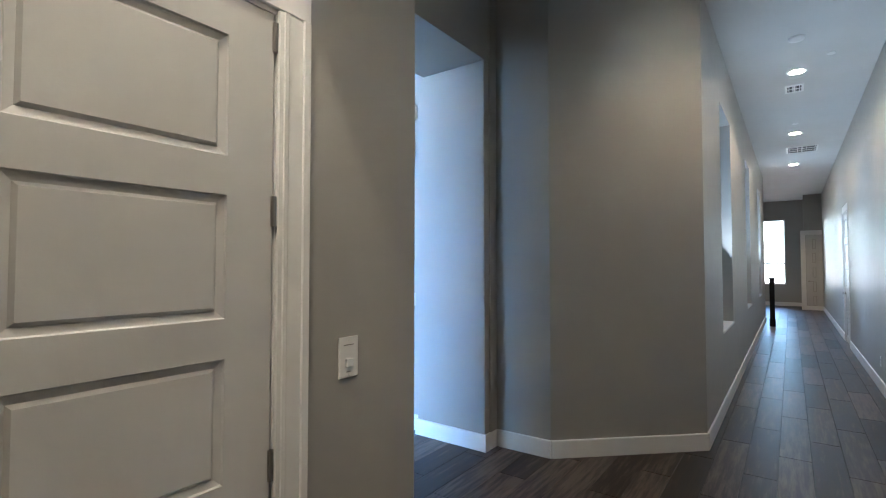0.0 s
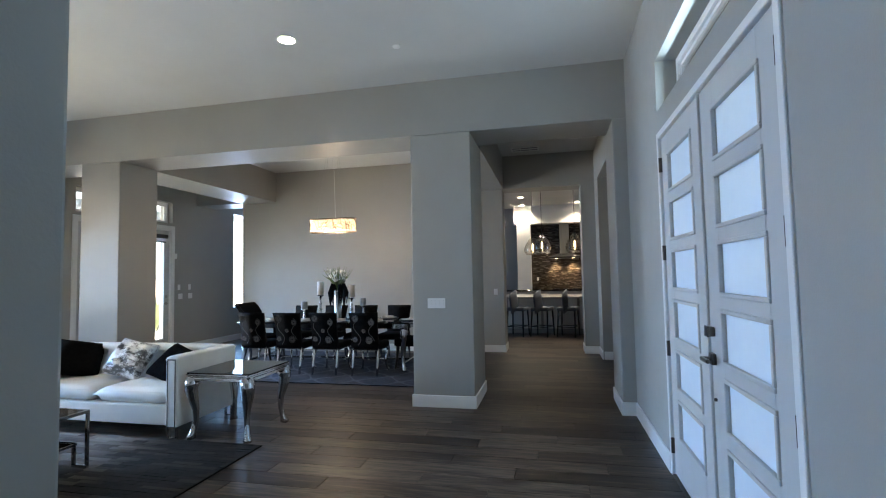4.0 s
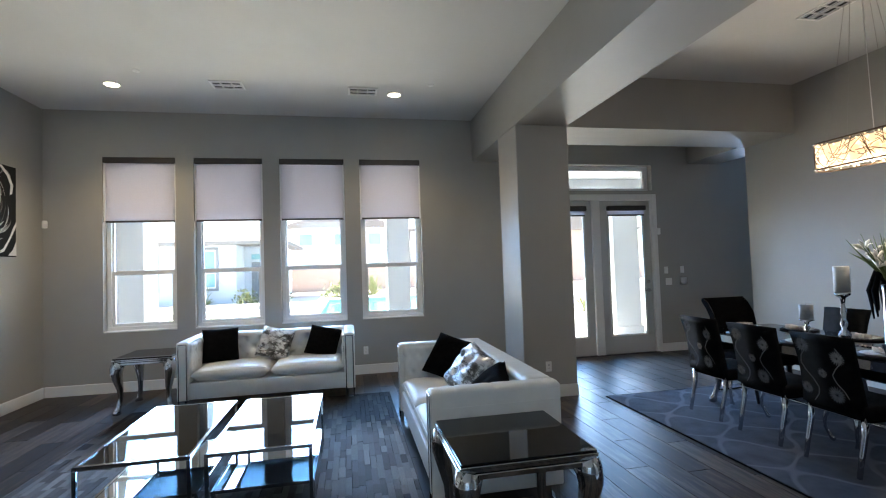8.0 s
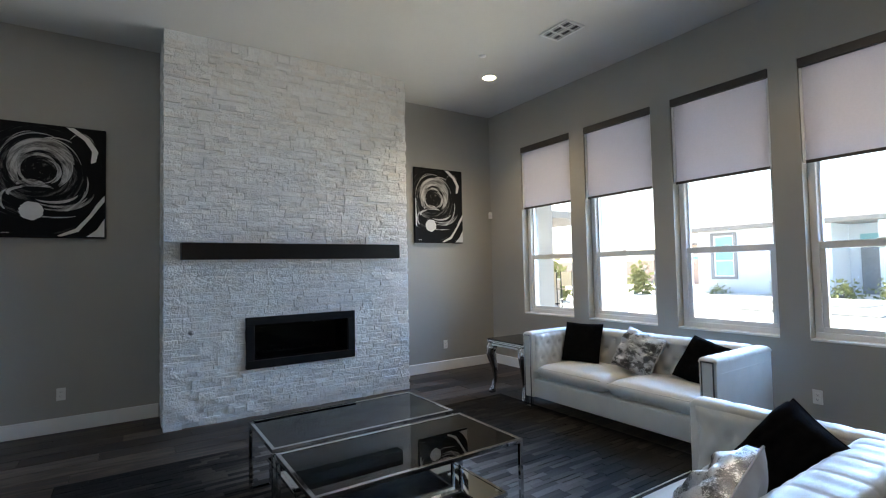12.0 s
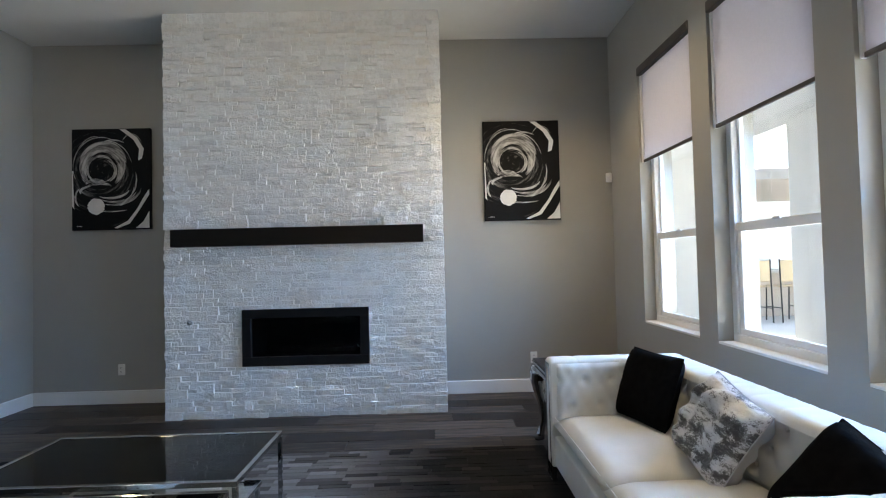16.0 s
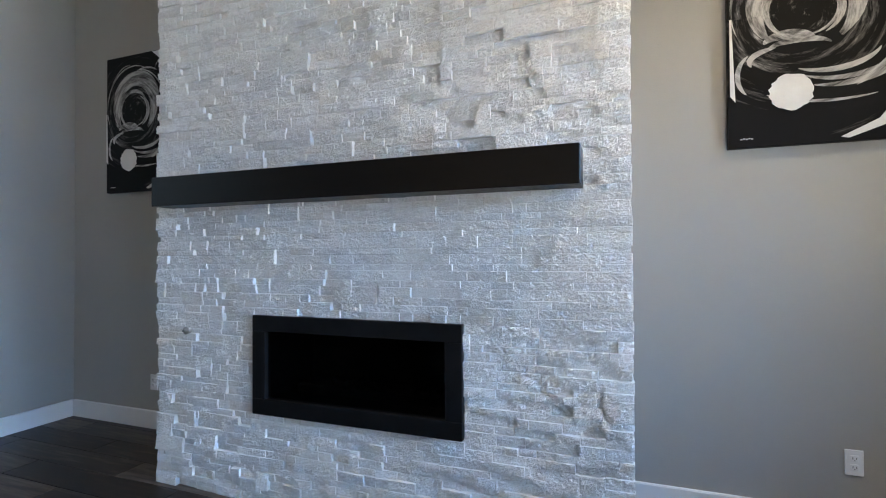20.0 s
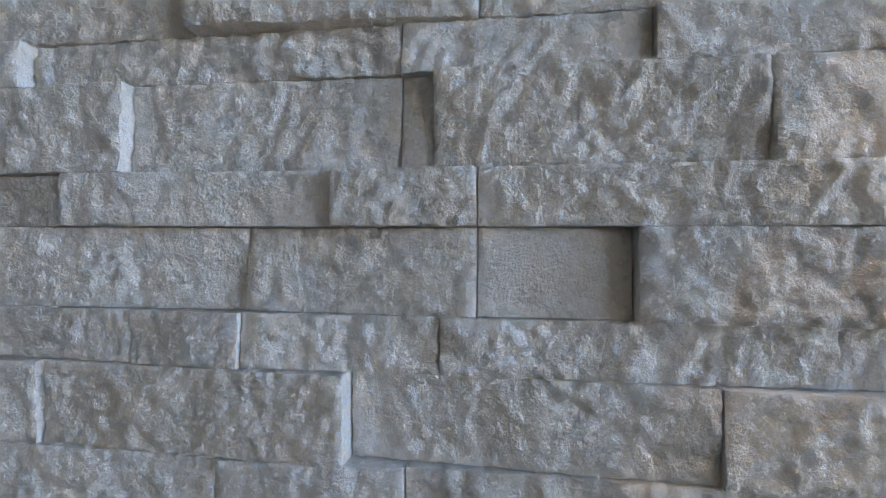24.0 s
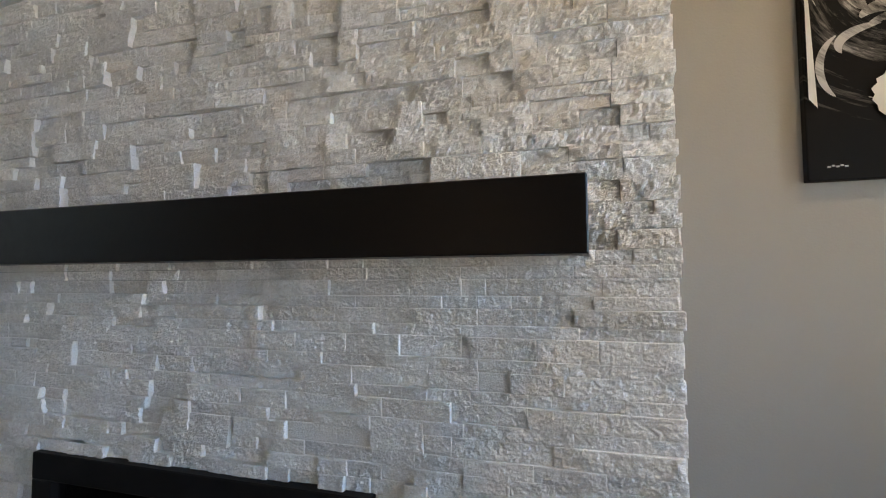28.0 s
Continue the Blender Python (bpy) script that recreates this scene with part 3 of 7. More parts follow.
# ---- french doors and transom ----
fd = thing("door_patio", pose(-5.30, 0, 0), "white glazed double patio doors with short roller shades", "door", kind="structure")
bm = bmesh.new()
for q in ((-0.06, 0.06, FD0, FD0 + 0.045, 0.0, FDT), (-0.06, 0.06, FD1 - 0.045, FD1, 0.0, FDT), (-0.06, 0.06, FD0 + 0.045, FD1 - 0.045, FDT - 0.045, FDT)):
    add_box(bm, *q, 0.004)
part("door_frame", bm, TRIM, fd)
bm = bmesh.new()
add_box(bm, 0.05, 0.066, FD0 - 0.055, FD0 + 0.01, 0.0, FDT + 0.05, 0.003)
add_box(bm, 0.05, 0.066, FD1 - 0.01, FD1 + 0.055, 0.0, FDT + 0.05, 0.003)
add_box(bm, 0.05, 0.064, FD0 + 0.01, FD1 - 0.01, FDT - 0.01, FDT + 0.05, 0.003)
part("casing", bm, TRIM, fd)
box_part("mullion", (-0.05, 0.05, 8.135, 8.275, 0.0, FDT - 0.045), TRIM, fd, 0.004)
for y0, y1, side in ((FD0 + 0.05, 8.13, 0), (8.285, FD1 - 0.05, 1)):
    bm = bmesh.new()
    st = 0.14
    for q in ((-0.022, 0.022, y0, y1, 0.012, 0.31), (-0.022, 0.022, y0, y1, 2.36, 2.51), (-0.022, 0.022, y0, y0 + st, 0.31, 2.36), (-0.022, 0.022, y1 - st, y1, 0.31, 2.36)):
        add_box(bm, *q, 0.003)
    leaf = part("door_leaf", bm, DOORW, fd)
    p = box_part("pane", (-0.004, 0.004, y0 + st, y1 - st, 0.31, 2.36), PANE, leaf)
    p.visible_shadow = False
    bm = bmesh.new()
    for q in ((0.02, 0.03, y0 + st - 0.02, y0 + st + 0.012, 0.29, 2.38), (0.02, 0.03, y1 - st - 0.012, y1 - st + 0.02, 0.29, 2.38), (0.02, 0.03, y0 + st, y1 - st, 0.29, 0.322), (0.02, 0.03, y0 + st, y1 - st, 2.348, 2.38)):
        add_box(bm, *q, 0.003)
    part("glazing_bead", bm, TRIM, leaf)
    bm = bmesh.new()
    add_box(bm, 0.03, 0.105, y0 + st - 0.03, y1 - st + 0.03, 2.34, 2.42, 0.018, 3)
    part("door_shade_fascia", bm, SHADEBAR, leaf, "dark bronze shade fascia")
    box_part("door_shade_fabric", (0.048, 0.051, y0 + st - 0.015, y1 - st + 0.015, 2.28, 2.35), SOLAR, leaf)
    box_part("door_shade_bar", (0.042, 0.058, y0 + st - 0.015, y1 - st + 0.015, 2.255, 2.28), SHADEBAR, leaf, 0.004)
    for z in (0.28, 0.95, 1.62, 2.28):
        yy = y0 - 0.006 if side == 0 else y0 - 0.007
        bm = bmesh.new()
        add_tube(bm, (0.028, yy, z - 0.05), (0.028, yy, z + 0.05), 0.008)
        part("hinge", bm, NICKEL, leaf)
    if side:
        bm = bmesh.new()
        add_lathe(bm, [(0.032, 0), (0.032, 0.008), (0.02, 0.014), (0.0, 0.014)], 20)
        part("deadbolt", bm, NICKEL, leaf, at=pose(0.022, y1 - 0.075, 1.16, 0, 90, 0), smooth=True)
        bm = bmesh.new()
        add_lathe(bm, [(0.032, 0), (0.032, 0.008), (0.014, 0.012), (0.012, 0.045)], 20)
        add_box(bm, -0.012, 0.012, -0.115, 0.014, 0.038, 0.056, 0.006, 2)
        part("lever_handle", bm, NICKEL, leaf, at=pose(0.022, y1 - 0.075, 1.02, 0, 90, 0))
bm = bmesh.new()
add_box(bm, -0.07, 0.07, FD0, FD1, 0.0, 0.011)
part("threshold", bm, SHADEBAR, fd)
tr = thing("window_patio_transom", pose(-5.40, 0, 0), "white transom window above the patio doors", "window", kind="structure")
bm = bmesh.new()
for q in ((-0.04, 0.04, FD0, FD1, 2.672, 2.72), (-0.04, 0.04, FD0, FD1, 3.05, 3.098), (-0.04, 0.04, FD0, FD0 + 0.05, 2.72, 3.05), (-0.04, 0.04, FD1 - 0.05, FD1, 2.72, 3.05),
          (-0.02, 0.02, FD0 + 0.05, FD0 + 0.08, 2.72, 3.05), (-0.02, 0.02, FD1 - 0.08, FD1 - 0.05, 2.72, 3.05), (-0.02, 0.02, FD0 + 0.08, FD1 - 0.08, 3.02, 3.05)):
    add_box(bm, *q, 0.003)
part("window_frame", bm, VINYL, tr)
p = box_part("pane", (-0.004, 0.004, FD0 + 0.05, FD1 - 0.05, 2.72, 3.05), PANE, tr)
p.visible_shadow = False

# ---- entry double doors ----
ed = thing("door_entry", pose(XE, 0, 0), "white double entry doors with frosted glass panes", "door", kind="structure")
bm = bmesh.new()
for q in ((-0.012, 0.12, ED0, ED0 + 0.05, 0, EDT), (-0.012, 0.12, ED1 - 0.05, ED1, 0, EDT), (-0.012, 0.12, ED0 + 0.05, ED1 - 0.05, EDT - 0.05, EDT)):
    add_box(bm, *q, 0.004)
part("door_frame", bm, TRIM, ed)
box_part("threshold", (-0.01, 0.12, ED0, ED1, 0.001, 0.014), SHADEBAR, ed, 0.004)
PZ = [2.315 - 0.348 * k for k in range(6)]
for y0, y1, near in ((ED0 + 0.053, 3.708, True), (3.714, ED1 - 0.053, False)):
    c = (y0 + y1) / 2
    pw = 0.275
    bm = bmesh.new()
    add_box(bm, 0.01, 0.055, y0, c - pw, 0.02, EDT - 0.055, 0.002)
    add_box(bm, 0.01, 0.055, c + pw, y1, 0.02, EDT - 0.055, 0.002)
    edges = [EDT - 0.055] + [v for z in PZ for v in (z, z - 0.25)] + [0.02]
    for k in range(0, len(edges), 2):
        add_box(bm, 0.01, 0.055, c - pw, c + pw, edges[k + 1], edges[k])
    leaf = part("door_leaf", bm, DOORW, ed)
    for z in PZ:
        bm = bmesh.new()
        for q in ((0.0, 0.018, c - pw - 0.018, c + pw + 0.018, z - 0.004, z + 0.018), (0.0, 0.018, c - pw - 0.018, c + pw + 0.018, z - 0.268, z - 0.246),
                  (0.0, 0.018, c - pw - 0.018, c - pw + 0.004, z - 0.246, z - 0.004), (0.0, 0.018, c + pw - 0.004, c + pw + 0.018, z - 0.246, z - 0.004)):
            add_box(bm, *q, 0.005, 2)
        part("pane_moulding", bm, DOORW, leaf)
        box_part("pane", (0.026, 0.034, c - pw, c + pw, z - 0.25, z), FROST, leaf)
    for z in (0.22, 0.92, 1.62, 2.28):
        yy = y0 - 0.004 if near else y1 + 0.004
        bm = bmesh.new()
        add_tube(bm, (-0.004, yy, z - 0.055), (-0.004, yy, z + 0.055), 0.009)
        add_box(bm, 0.0, 0.012, yy - 0.012, yy + 0.012, z - 0.055, z + 0.055)
        part("hinge", bm, BRONZE, leaf)
    if near:
        bm = bmesh.new()
        add_box(bm, -0.03, -0.018, -0.03, 0.03, 1.13, 1.19, 0.006, 2)
        add_box(bm, -0.03, 0.01, -0.025, 0.025, 1.135, 1.185, 0.004)
        part("deadbolt", bm, BRONZE, leaf, at=pose(0, 3.655, 0))
        bm = bmesh.new()
        add_box(bm, -0.014, 0.01, -0.03, 0.03, 0.985, 1.045, 0.005, 2)
        add_tube(bm, (-0.05, 0, 1.015), (-0.01, 0, 1.015), 0.012)
        add_box(bm, -0.062, -0.044, -0.10, 0.016, 1.004, 1.026, 0.006, 2)
        part("lever_handle", bm, BRONZE, leaf, at=pose(0, 3.655, 0))
        bm = bmesh.new()
        add_tube(bm, (-0.002, 3.655, 0.80), (0.012, 3.655, 0.80), 0.009)
        part("lock_cylinder", bm, BRONZE, leaf)
    else:
        box_part("astragal", (-0.006, 0.01, y0 - 0.012, y0 + 0.012, 0.02, EDT - 0.055), DOORW, leaf, 0.003)
et = thing("window_entry_transom", pose(XE, 0, 0), "white transom window above the entry doors", "window", kind="structure")
bm = bmesh.new()
for q in ((0.15, 0.23, ED0, ED1, 2.702, 2.755), (0.15, 0.23, ED0, ED1, 3.045, 3.098), (0.15, 0.23, ED0, ED0 + 0.055, 2.755, 3.045), (0.15, 0.23, ED1 - 0.055, ED1, 2.755, 3.045),
          (0.17, 0.20, ED0 + 0.055, ED1 - 0.055, 3.015, 3.045), (0.17, 0.20, ED0 + 0.055, ED0 + 0.085, 2.755, 3.015), (0.17, 0.20, ED1 - 0.085, ED1 - 0.055, 2.755, 3.015)):
    add_box(bm, *q, 0.003)
part("window_frame", bm, VINYL, et)
p = box_part("pane", (0.185, 0.190, ED0 + 0.05, ED1 - 0.05, 2.75, 3.05), PANE, et)
p.visible_shadow = False

# ---- corridor: panel door, windows, far doors ----
def panel_door(name, m, width, height, label, handle_side=1, panels=5, hinges=True, foot=0.115):
    """A white moulded door of stacked panels; local x along the door, -y towards the viewer."""
    d = thing(name, m, label, "door", kind="structure")
    st, rail = 0.150, 0.115
    ph = (height - 0.02 - foot - rail * panels) / panels
    bm = bmesh.new()
    add_box(bm, 0, st, 0, 0.04, 0.012, height)
    add_box(bm, width - st, width, 0, 0.04, 0.012, height)
    add_box(bm, st, width - st, 0, 0.04, 0.012, 0.012 + foot)
    for k in range(1, panels + 1):
        z = 0.012 + foot - rail + k * (ph + rail)
        add_box(bm, st, width - st, 0, 0.04, z, min(z + rail, height))
    leaf = part("door_leaf", bm, DOORW, d)
    for k in range(panels):
        z0 = 0.012 + foot + k * (ph + rail)
        bm = bmesh.new()
        x0, x1, z1 = st, width - st, z0 + ph
        loops = []
        for inset, y in ((0, 0.0), (0.004, 0.006), (0.024, 0.013), (0.034, 0.004)):
            loops.append([bm.verts.new(v) for v in ((x0 + inset, y, z0 + inset), (x1 - inset, y, z0 + inset), (x1 - inset, y, z1 - inset), (x0 + inset, y, z1 - inset))])
        for a, b in zip(loops, loops[1:]):
            for i in range(4):
                bm.faces.new((a[i], a[(i + 1) % 4], b[(i + 1) % 4], b[i]))
        bm.faces.new(loops[-1])
        part("panel", bm, DOORW, leaf)
    if hinges:
        for z in (0.30, 0.845, 1.64, 2.2):
            hx = width + 0.004 if handle_side < 0 else -0.004
            bm = bmesh.new()
            add_tube(bm, (hx, -0.005, z - 0.048), (hx, -0.005, z + 0.048), 0.0075)
            add_box(bm, hx - 0.01, hx + 0.01, -0.002, 0.006, z - 0.048, z + 0.048)
            part("hinge", bm, NICKEL, leaf)
    hx = 0.07 if handle_side < 0 else width - 0.07
    bm = bmesh.new()
    add_tube(bm, (hx, -0.012, 0.93), (hx, 0.0, 0.93), 0.03, n=18)
    add_tube(bm, (hx, -0.05, 0.93), (hx, -0.01, 0.93), 0.010)
    add_box(bm, min(hx, hx - handle_side * 0.11), max(hx, hx - handle_side * 0.11), -0.06, -0.044, 0.921, 0.939, 0.005, 2)
    part("lever_handle", bm, NICKEL, leaf)
    bm = bmesh.new()
    for q in ((-0.14, -0.012, -0.012, 0.004, 0.0, height + 0.02), (width + 0.012, width + 0.14, -0.012, 0.004, 0.0, height + 0.02), (-0.14, width + 0.14, -0.012, 0.004, height + 0.02, height + 0.15)):
        add_box(bm, *q, 0.004)
    for q in ((-0.135, -0.105, -0.020, -0.010, 0.0, height + 0.02), (width + 0.105, width + 0.135, -0.020, -0.010, 0.0, height + 0.02), (-0.05, -0.03, -0.017, -0.010, 0.0, height + 0.02), (width + 0.03, width + 0.05, -0.017, -0.010, 0.0, height + 0.02)):
        add_box(bm, *q, 0.003)
    part("casing", bm, TRIM, d)
    bm = bmesh.new()
    for q in ((-0.03, -0.008, 0.0, 0.07, 0.0, height + 0.02), (width + 0.008, width + 0.03, 0.0, 0.07, 0.0, height + 0.02), (-0.03, width + 0.03, 0.0, 0.07, height + 0.004, height + 0.03)):
        add_box(bm, *q)
    part("door_jamb", bm, TRIM, d)
    return d


panel_door("door_corridor", pose(-0.012, 0.226, 0), 0.80, 2.275, "closed white moulded panel door in the corridor", -1, panels=4, foot=0.348)
panel_door("door_far", pose(11.93, -1.94, 0, 0, 0, 180), 0.86, 2.44, "white panel door standing ajar in the corridor", -1, hinges=False)
panel_door("door_end", pose(19.49, -1.50, 0, 0, 0, -90), 0.42, 2.44, "white panel door at the corridor's end", -1, hinges=False)
for i, (a, b) in enumerate(HALLWIN):
    hw = tall_window("window_hall_%d" % (i + 1), a, b, WZ0, WZ1, 0, pose(0, -0.36, 0, 0, 0, -90), "tall white window with tinted glass in the corridor wall", 1.7)
    for c in hw.children:
        if c.name.startswith("pane"):
            c.data.materials[0] = TINTPANE
    bm = bmesh.new()
    add_box(bm, a - 0.004, b + 0.004, -0.552, -0.43, WZ0 - 0.02, WZ0 + 0.004, 0.004)
    setting("window_sill", bm, TRIM, "white painted window sill", "sill")
bm = bmesh.new()
for q in ((21.08, 21.14, -0.95, -0.1, 0.75, 0.80), (21.08, 21.14, -0.95, -0.1, 3.05, 3.1), (21.08, 21.14, -0.95, -0.90, 0.8, 3.05), (21.08, 21.14, -0.15, -0.1, 0.8, 3.05), (21.08, 21.14, -0.9, -0.15, 1.5, 1.55)):
    add_box(bm, *q)
setting("window_hall_end", bm, VINYL, "white window at the corridor's far end", "window")
np_ = thing("newel_post", pose(13.8, -0.72, 0), "dark stained square newel post", "newel post")
box_part("post", (-0.05, 0.05, -0.05, 0.05, 0.0, 1.12), ESPRESSO, np_, 0.006)
box_part("cap", (-0.065, 0.065, -0.065, 0.065, 1.12, 1.16), ESPRESSO, np_, 0.008)
box_part("base", (-0.06, 0.06, -0.06, 0.06, 0.0, 0.18), ESPRESSO, np_, 0.006)
# ---- stone fireplace ----
def stone_material():
    """White quartzite ledger stone: cloudy white to grey, sugary grain and small bright flakes."""
    m, nt, p = nodes_of("white_quartzite")
    oi = nt.nodes.new("ShaderNodeObjectInfo")
    ge = nt.nodes.new("ShaderNodeNewGeometry")
    add = nt.nodes.new("ShaderNodeMath")
    nt.links.new(oi.outputs["Random"], add.inputs[0])
    nt.links.new(ge.outputs["Random Per Island"], add.inputs[1])
    fr = nt.nodes.new("ShaderNodeMath")
    fr.operation = 'FRACT'
    nt.links.new(add.outputs[0], fr.inputs[0])
    tint = ramp(nt, fr.outputs[0], [(0.0, (0.74, 0.72, 0.70)), (0.2, (0.86, 0.84, 0.815)), (0.4, (0.90, 0.885, 0.865)), (0.6, (0.84, 0.795, 0.745)), (0.8, (0.91, 0.90, 0.885)), (1.0, (0.80, 0.78, 0.765))])
    cloud = ramp(nt, noise_tex(nt, 34, 9, 0.72), [(0.30, (0.80, 0.79, 0.78)), (0.46, (0.95, 0.945, 0.935)), (0.62, (1.0, 1.0, 1.0))])
    mul = nt.nodes.new("ShaderNodeMix")
    mul.data_type, mul.blend_type = 'RGBA', 'MULTIPLY'
    mul.inputs[0].default_value = 1.0
    nt.links.new(tint, mul.inputs[6])
    nt.links.new(cloud, mul.inputs[7])
    # crystal grains, each of its own shade
    tc = nt.nodes.new("ShaderNodeTexCoord")
    gr = nt.nodes.new("ShaderNodeTexVoronoi")
    gr.inputs["Scale"].default_value = 330
    nt.links.new(tc.outputs["Object"], gr.inputs["Vector"])
    gs = nt.nodes.new("ShaderNodeSeparateColor")
    nt.links.new(gr.outputs["Color"], gs.inputs[0])
    grain = ramp(nt, gs.outputs[0], [(0.0, (0.86, 0.855, 0.85)), (0.35, (0.96, 0.957, 0.955)), (1.0, (1.0, 1.0, 1.0))])
    mul2 = nt.nodes.new("ShaderNodeMix")
    mul2.data_type, mul2.blend_type = 'RGBA', 'MULTIPLY'
    mul2.inputs[0].default_value = 1.0
    nt.links.new(mul.outputs[2], mul2.inputs[6])
    nt.links.new(grain, mul2.inputs[7])
    vo = nt.nodes.new("ShaderNodeTexVoronoi")
    vo.inputs["Scale"].default_value = 520
    nt.links.new(tc.outputs["Object"], vo.inputs["Vector"])
    sp = nt.nodes.new("ShaderNodeSeparateColor")
    nt.links.new(vo.outputs["Color"], sp.inputs[0])
    fl = nt.nodes.new("ShaderNodeMapRange")
    fl.inputs[1].default_value, fl.inputs[2].default_value = 0.90, 0.93
    nt.links.new(sp.outputs[0], fl.inputs[0])
    mix = nt.nodes.new("ShaderNodeMix")
    mix.data_type = 'RGBA'
    mix.inputs[7].default_value = (0.92, 0.93, 0.94, 1)
    nt.links.new(fl.outputs[0], mix.inputs[0])
    nt.links.new(mul2.outputs[2], mix.inputs[6])
    nt.links.new(mix.outputs[2], p.inputs["Base Color"])
    rg = nt.nodes.new("ShaderNodeMapRange")
    rg.inputs[3].default_value, rg.inputs[4].default_value = 0.58, 0.18
    nt.links.new(fl.outputs[0], rg.inputs[0])
    nt.links.new(rg.outputs[0], p.inputs["Roughness"])
    b1 = bump(nt, p, noise_tex(nt, 190, 8, 0.72), 0.9, 0.0045)
    bump(nt, p, noise_tex(nt, 620, 3, 0.6), 0.7, 0.0012, b1)
    return m


STONE = stone_material()
STONESIDE = mottled("stone_core", (0.30, 0.295, 0.285), (0.36, 0.355, 0.345), 20, 0.9)
FX0, FX1, FY = -3.42, -0.838, 0.956
MX0, MX1, MZ0, MZ1, MY = -3.233, -0.975, 1.577, 1.735, 1.108
BX0, BX1, BZ0, BZ1 = -2.712, -1.552, 0.475, 0.993
srand = random.Random(11)


def stone_geo(x0, x1, z0, z1, y, nx, nz, relief, seed, tilt=0.0, lean=0.0, g=0.0004):
    """A split-faced stone: rough front towards +y, saw-cut straight sides going back into the bed."""
    x0, x1, z0, z1 = x0 + g, x1 - g, z0 + g * 0.7, z1 - g * 0.7
    verts, faces = [], []
    w, h = x1 - x0, z1 - z0
    slant = math.sin(seed * 2.7) * 0.7
    off = Vector((seed * 3.1, seed * 0.7, seed * 1.7))
    for j in range(nz + 1):
        for i in range(nx + 1):
            u, v = i / nx, j / nz
            x, z = x0 + w * u, z0 + h * v
            q = Vector((x * 30 + z * 22 * slant, z * 34 - x * 9 * slant, 0)) + off
            wide = noise.noise(q * 0.7)
            lump = noise.noise(q * 2.3 + Vector((9, 4, 2)))
            crumb = noise.fractal(q * 4.6, 0.55, 2.2, 3)
            edge = min(u * w, (1 - u) * w, v * h, (1 - v) * h)
            lip = max(0.0, 1 - edge / 0.0022)
            calm = 0.45 + 0.55 * min(1.0, min(v, 1 - v) * h / 0.008)
            d = relief * (calm * (0.72 * wide + 0.48 * lump) + 0.40 * crumb) - lip * 0.0009 + tilt * (u - 0.5) * w + lean * (v - 0.5) * h
            verts.append((x, y + d, z))
    W = nx + 1
    for j in range(nz):
        for i in range(nx):
            a = j * W + i
            faces.append((a + 1, a, a + W, a + W + 1))
    # the rim, pushed back to the bed
    rim = [i for i in range(W)] + [j * W + nx for j in range(1, nz + 1)] + [nz * W + i for i in range(nx - 1, -1, -1)] + [j * W for j in range(nz - 1, 0, -1)]
    base = len(verts)
    verts += [(verts[k][0], 0.925, verts[k][2]) for k in rim]
    L = len(rim)
    for k in range(L):
        faces.append((rim[k], rim[(k + 1) % L], base + (k + 1) % L, base + k))
    return verts, faces


# courses: heights repeat in the way of six-inch ledger panels
ZL = [0.948, 0.990, 1.030, 1.068, 1.105, 1.152, 1.185, 1.232, 1.262, 1.308, 1.338, 1.389, 1.417, 1.456, 1.486, 1.526, 1.556, 1.590]
step = [0.047, 0.030, 0.043, 0.035, 0.050, 0.031, 0.040]
k = 0
while ZL[0] > 0.03:
    ZL.insert(0, ZL[0] - step[k % 7])
    k += 1
ZL[0] = 0.0
k = 3
while ZL[-1] < CZ - 0.05:
    ZL.append(ZL[-1] + step[(k * 3) % 7])
    k += 1
ZL[-1] = CZ
# joints of the courses that the walk passes closest, from east to west
JOINTS = {1.030: (-2.40, -2.553, -2.635, -2.728, -2.818, -2.940, -3.047, -3.20), 1.068: (-2.36, -2.507, -2.750, -2.817, -2.940, -3.103, -3.26),
          1.105: (-2.455, -2.603, -2.700, -2.840, -2.911, -3.149), 1.152: (-2.40, -2.536, -2.700, -2.840, -2.941, -3.192),
          1.185: (-2.31, -2.455, -2.663, -2.730, -2.910, -3.092, -3.245), 1.232: (-2.46, -2.661, -2.784, -2.851, -2.958, -3.145, -3.30),
          1.262: (-2.36, -2.496, -2.649, -2.849, -2.977, -3.054, -3.174), 1.308: (-2.40, -2.56, -2.742, -2.901, -2.977, -3.183),
          1.338: (-2.344, -2.485, -2.630, -2.779, -2.936, -2.954, -3.114, -3.25), 1.389: (-2.41, -2.55, -2.710, -2.936, -3.063, -3.21),
          1.417: (-2.37, -2.597, -2.816, -2.977, -3.114, -3.197), 1.456: (-2.45, -2.66, -2.891, -2.976, -3.058, -3.24),
          1.486: (-2.38, -2.58, -2.806, -2.938, -2.997, -3.136, -3.26), 1.526: (-2.46, -2.69, -2.806, -2.938, -3.049, -3.20)}
# recessed smooth pieces, by course and eastern joint
FLAT = {(1.262, -2.977), (1.338, -2.936), (1.486, -2.938), (1.105, -2.603), (1.105, -2.455)}
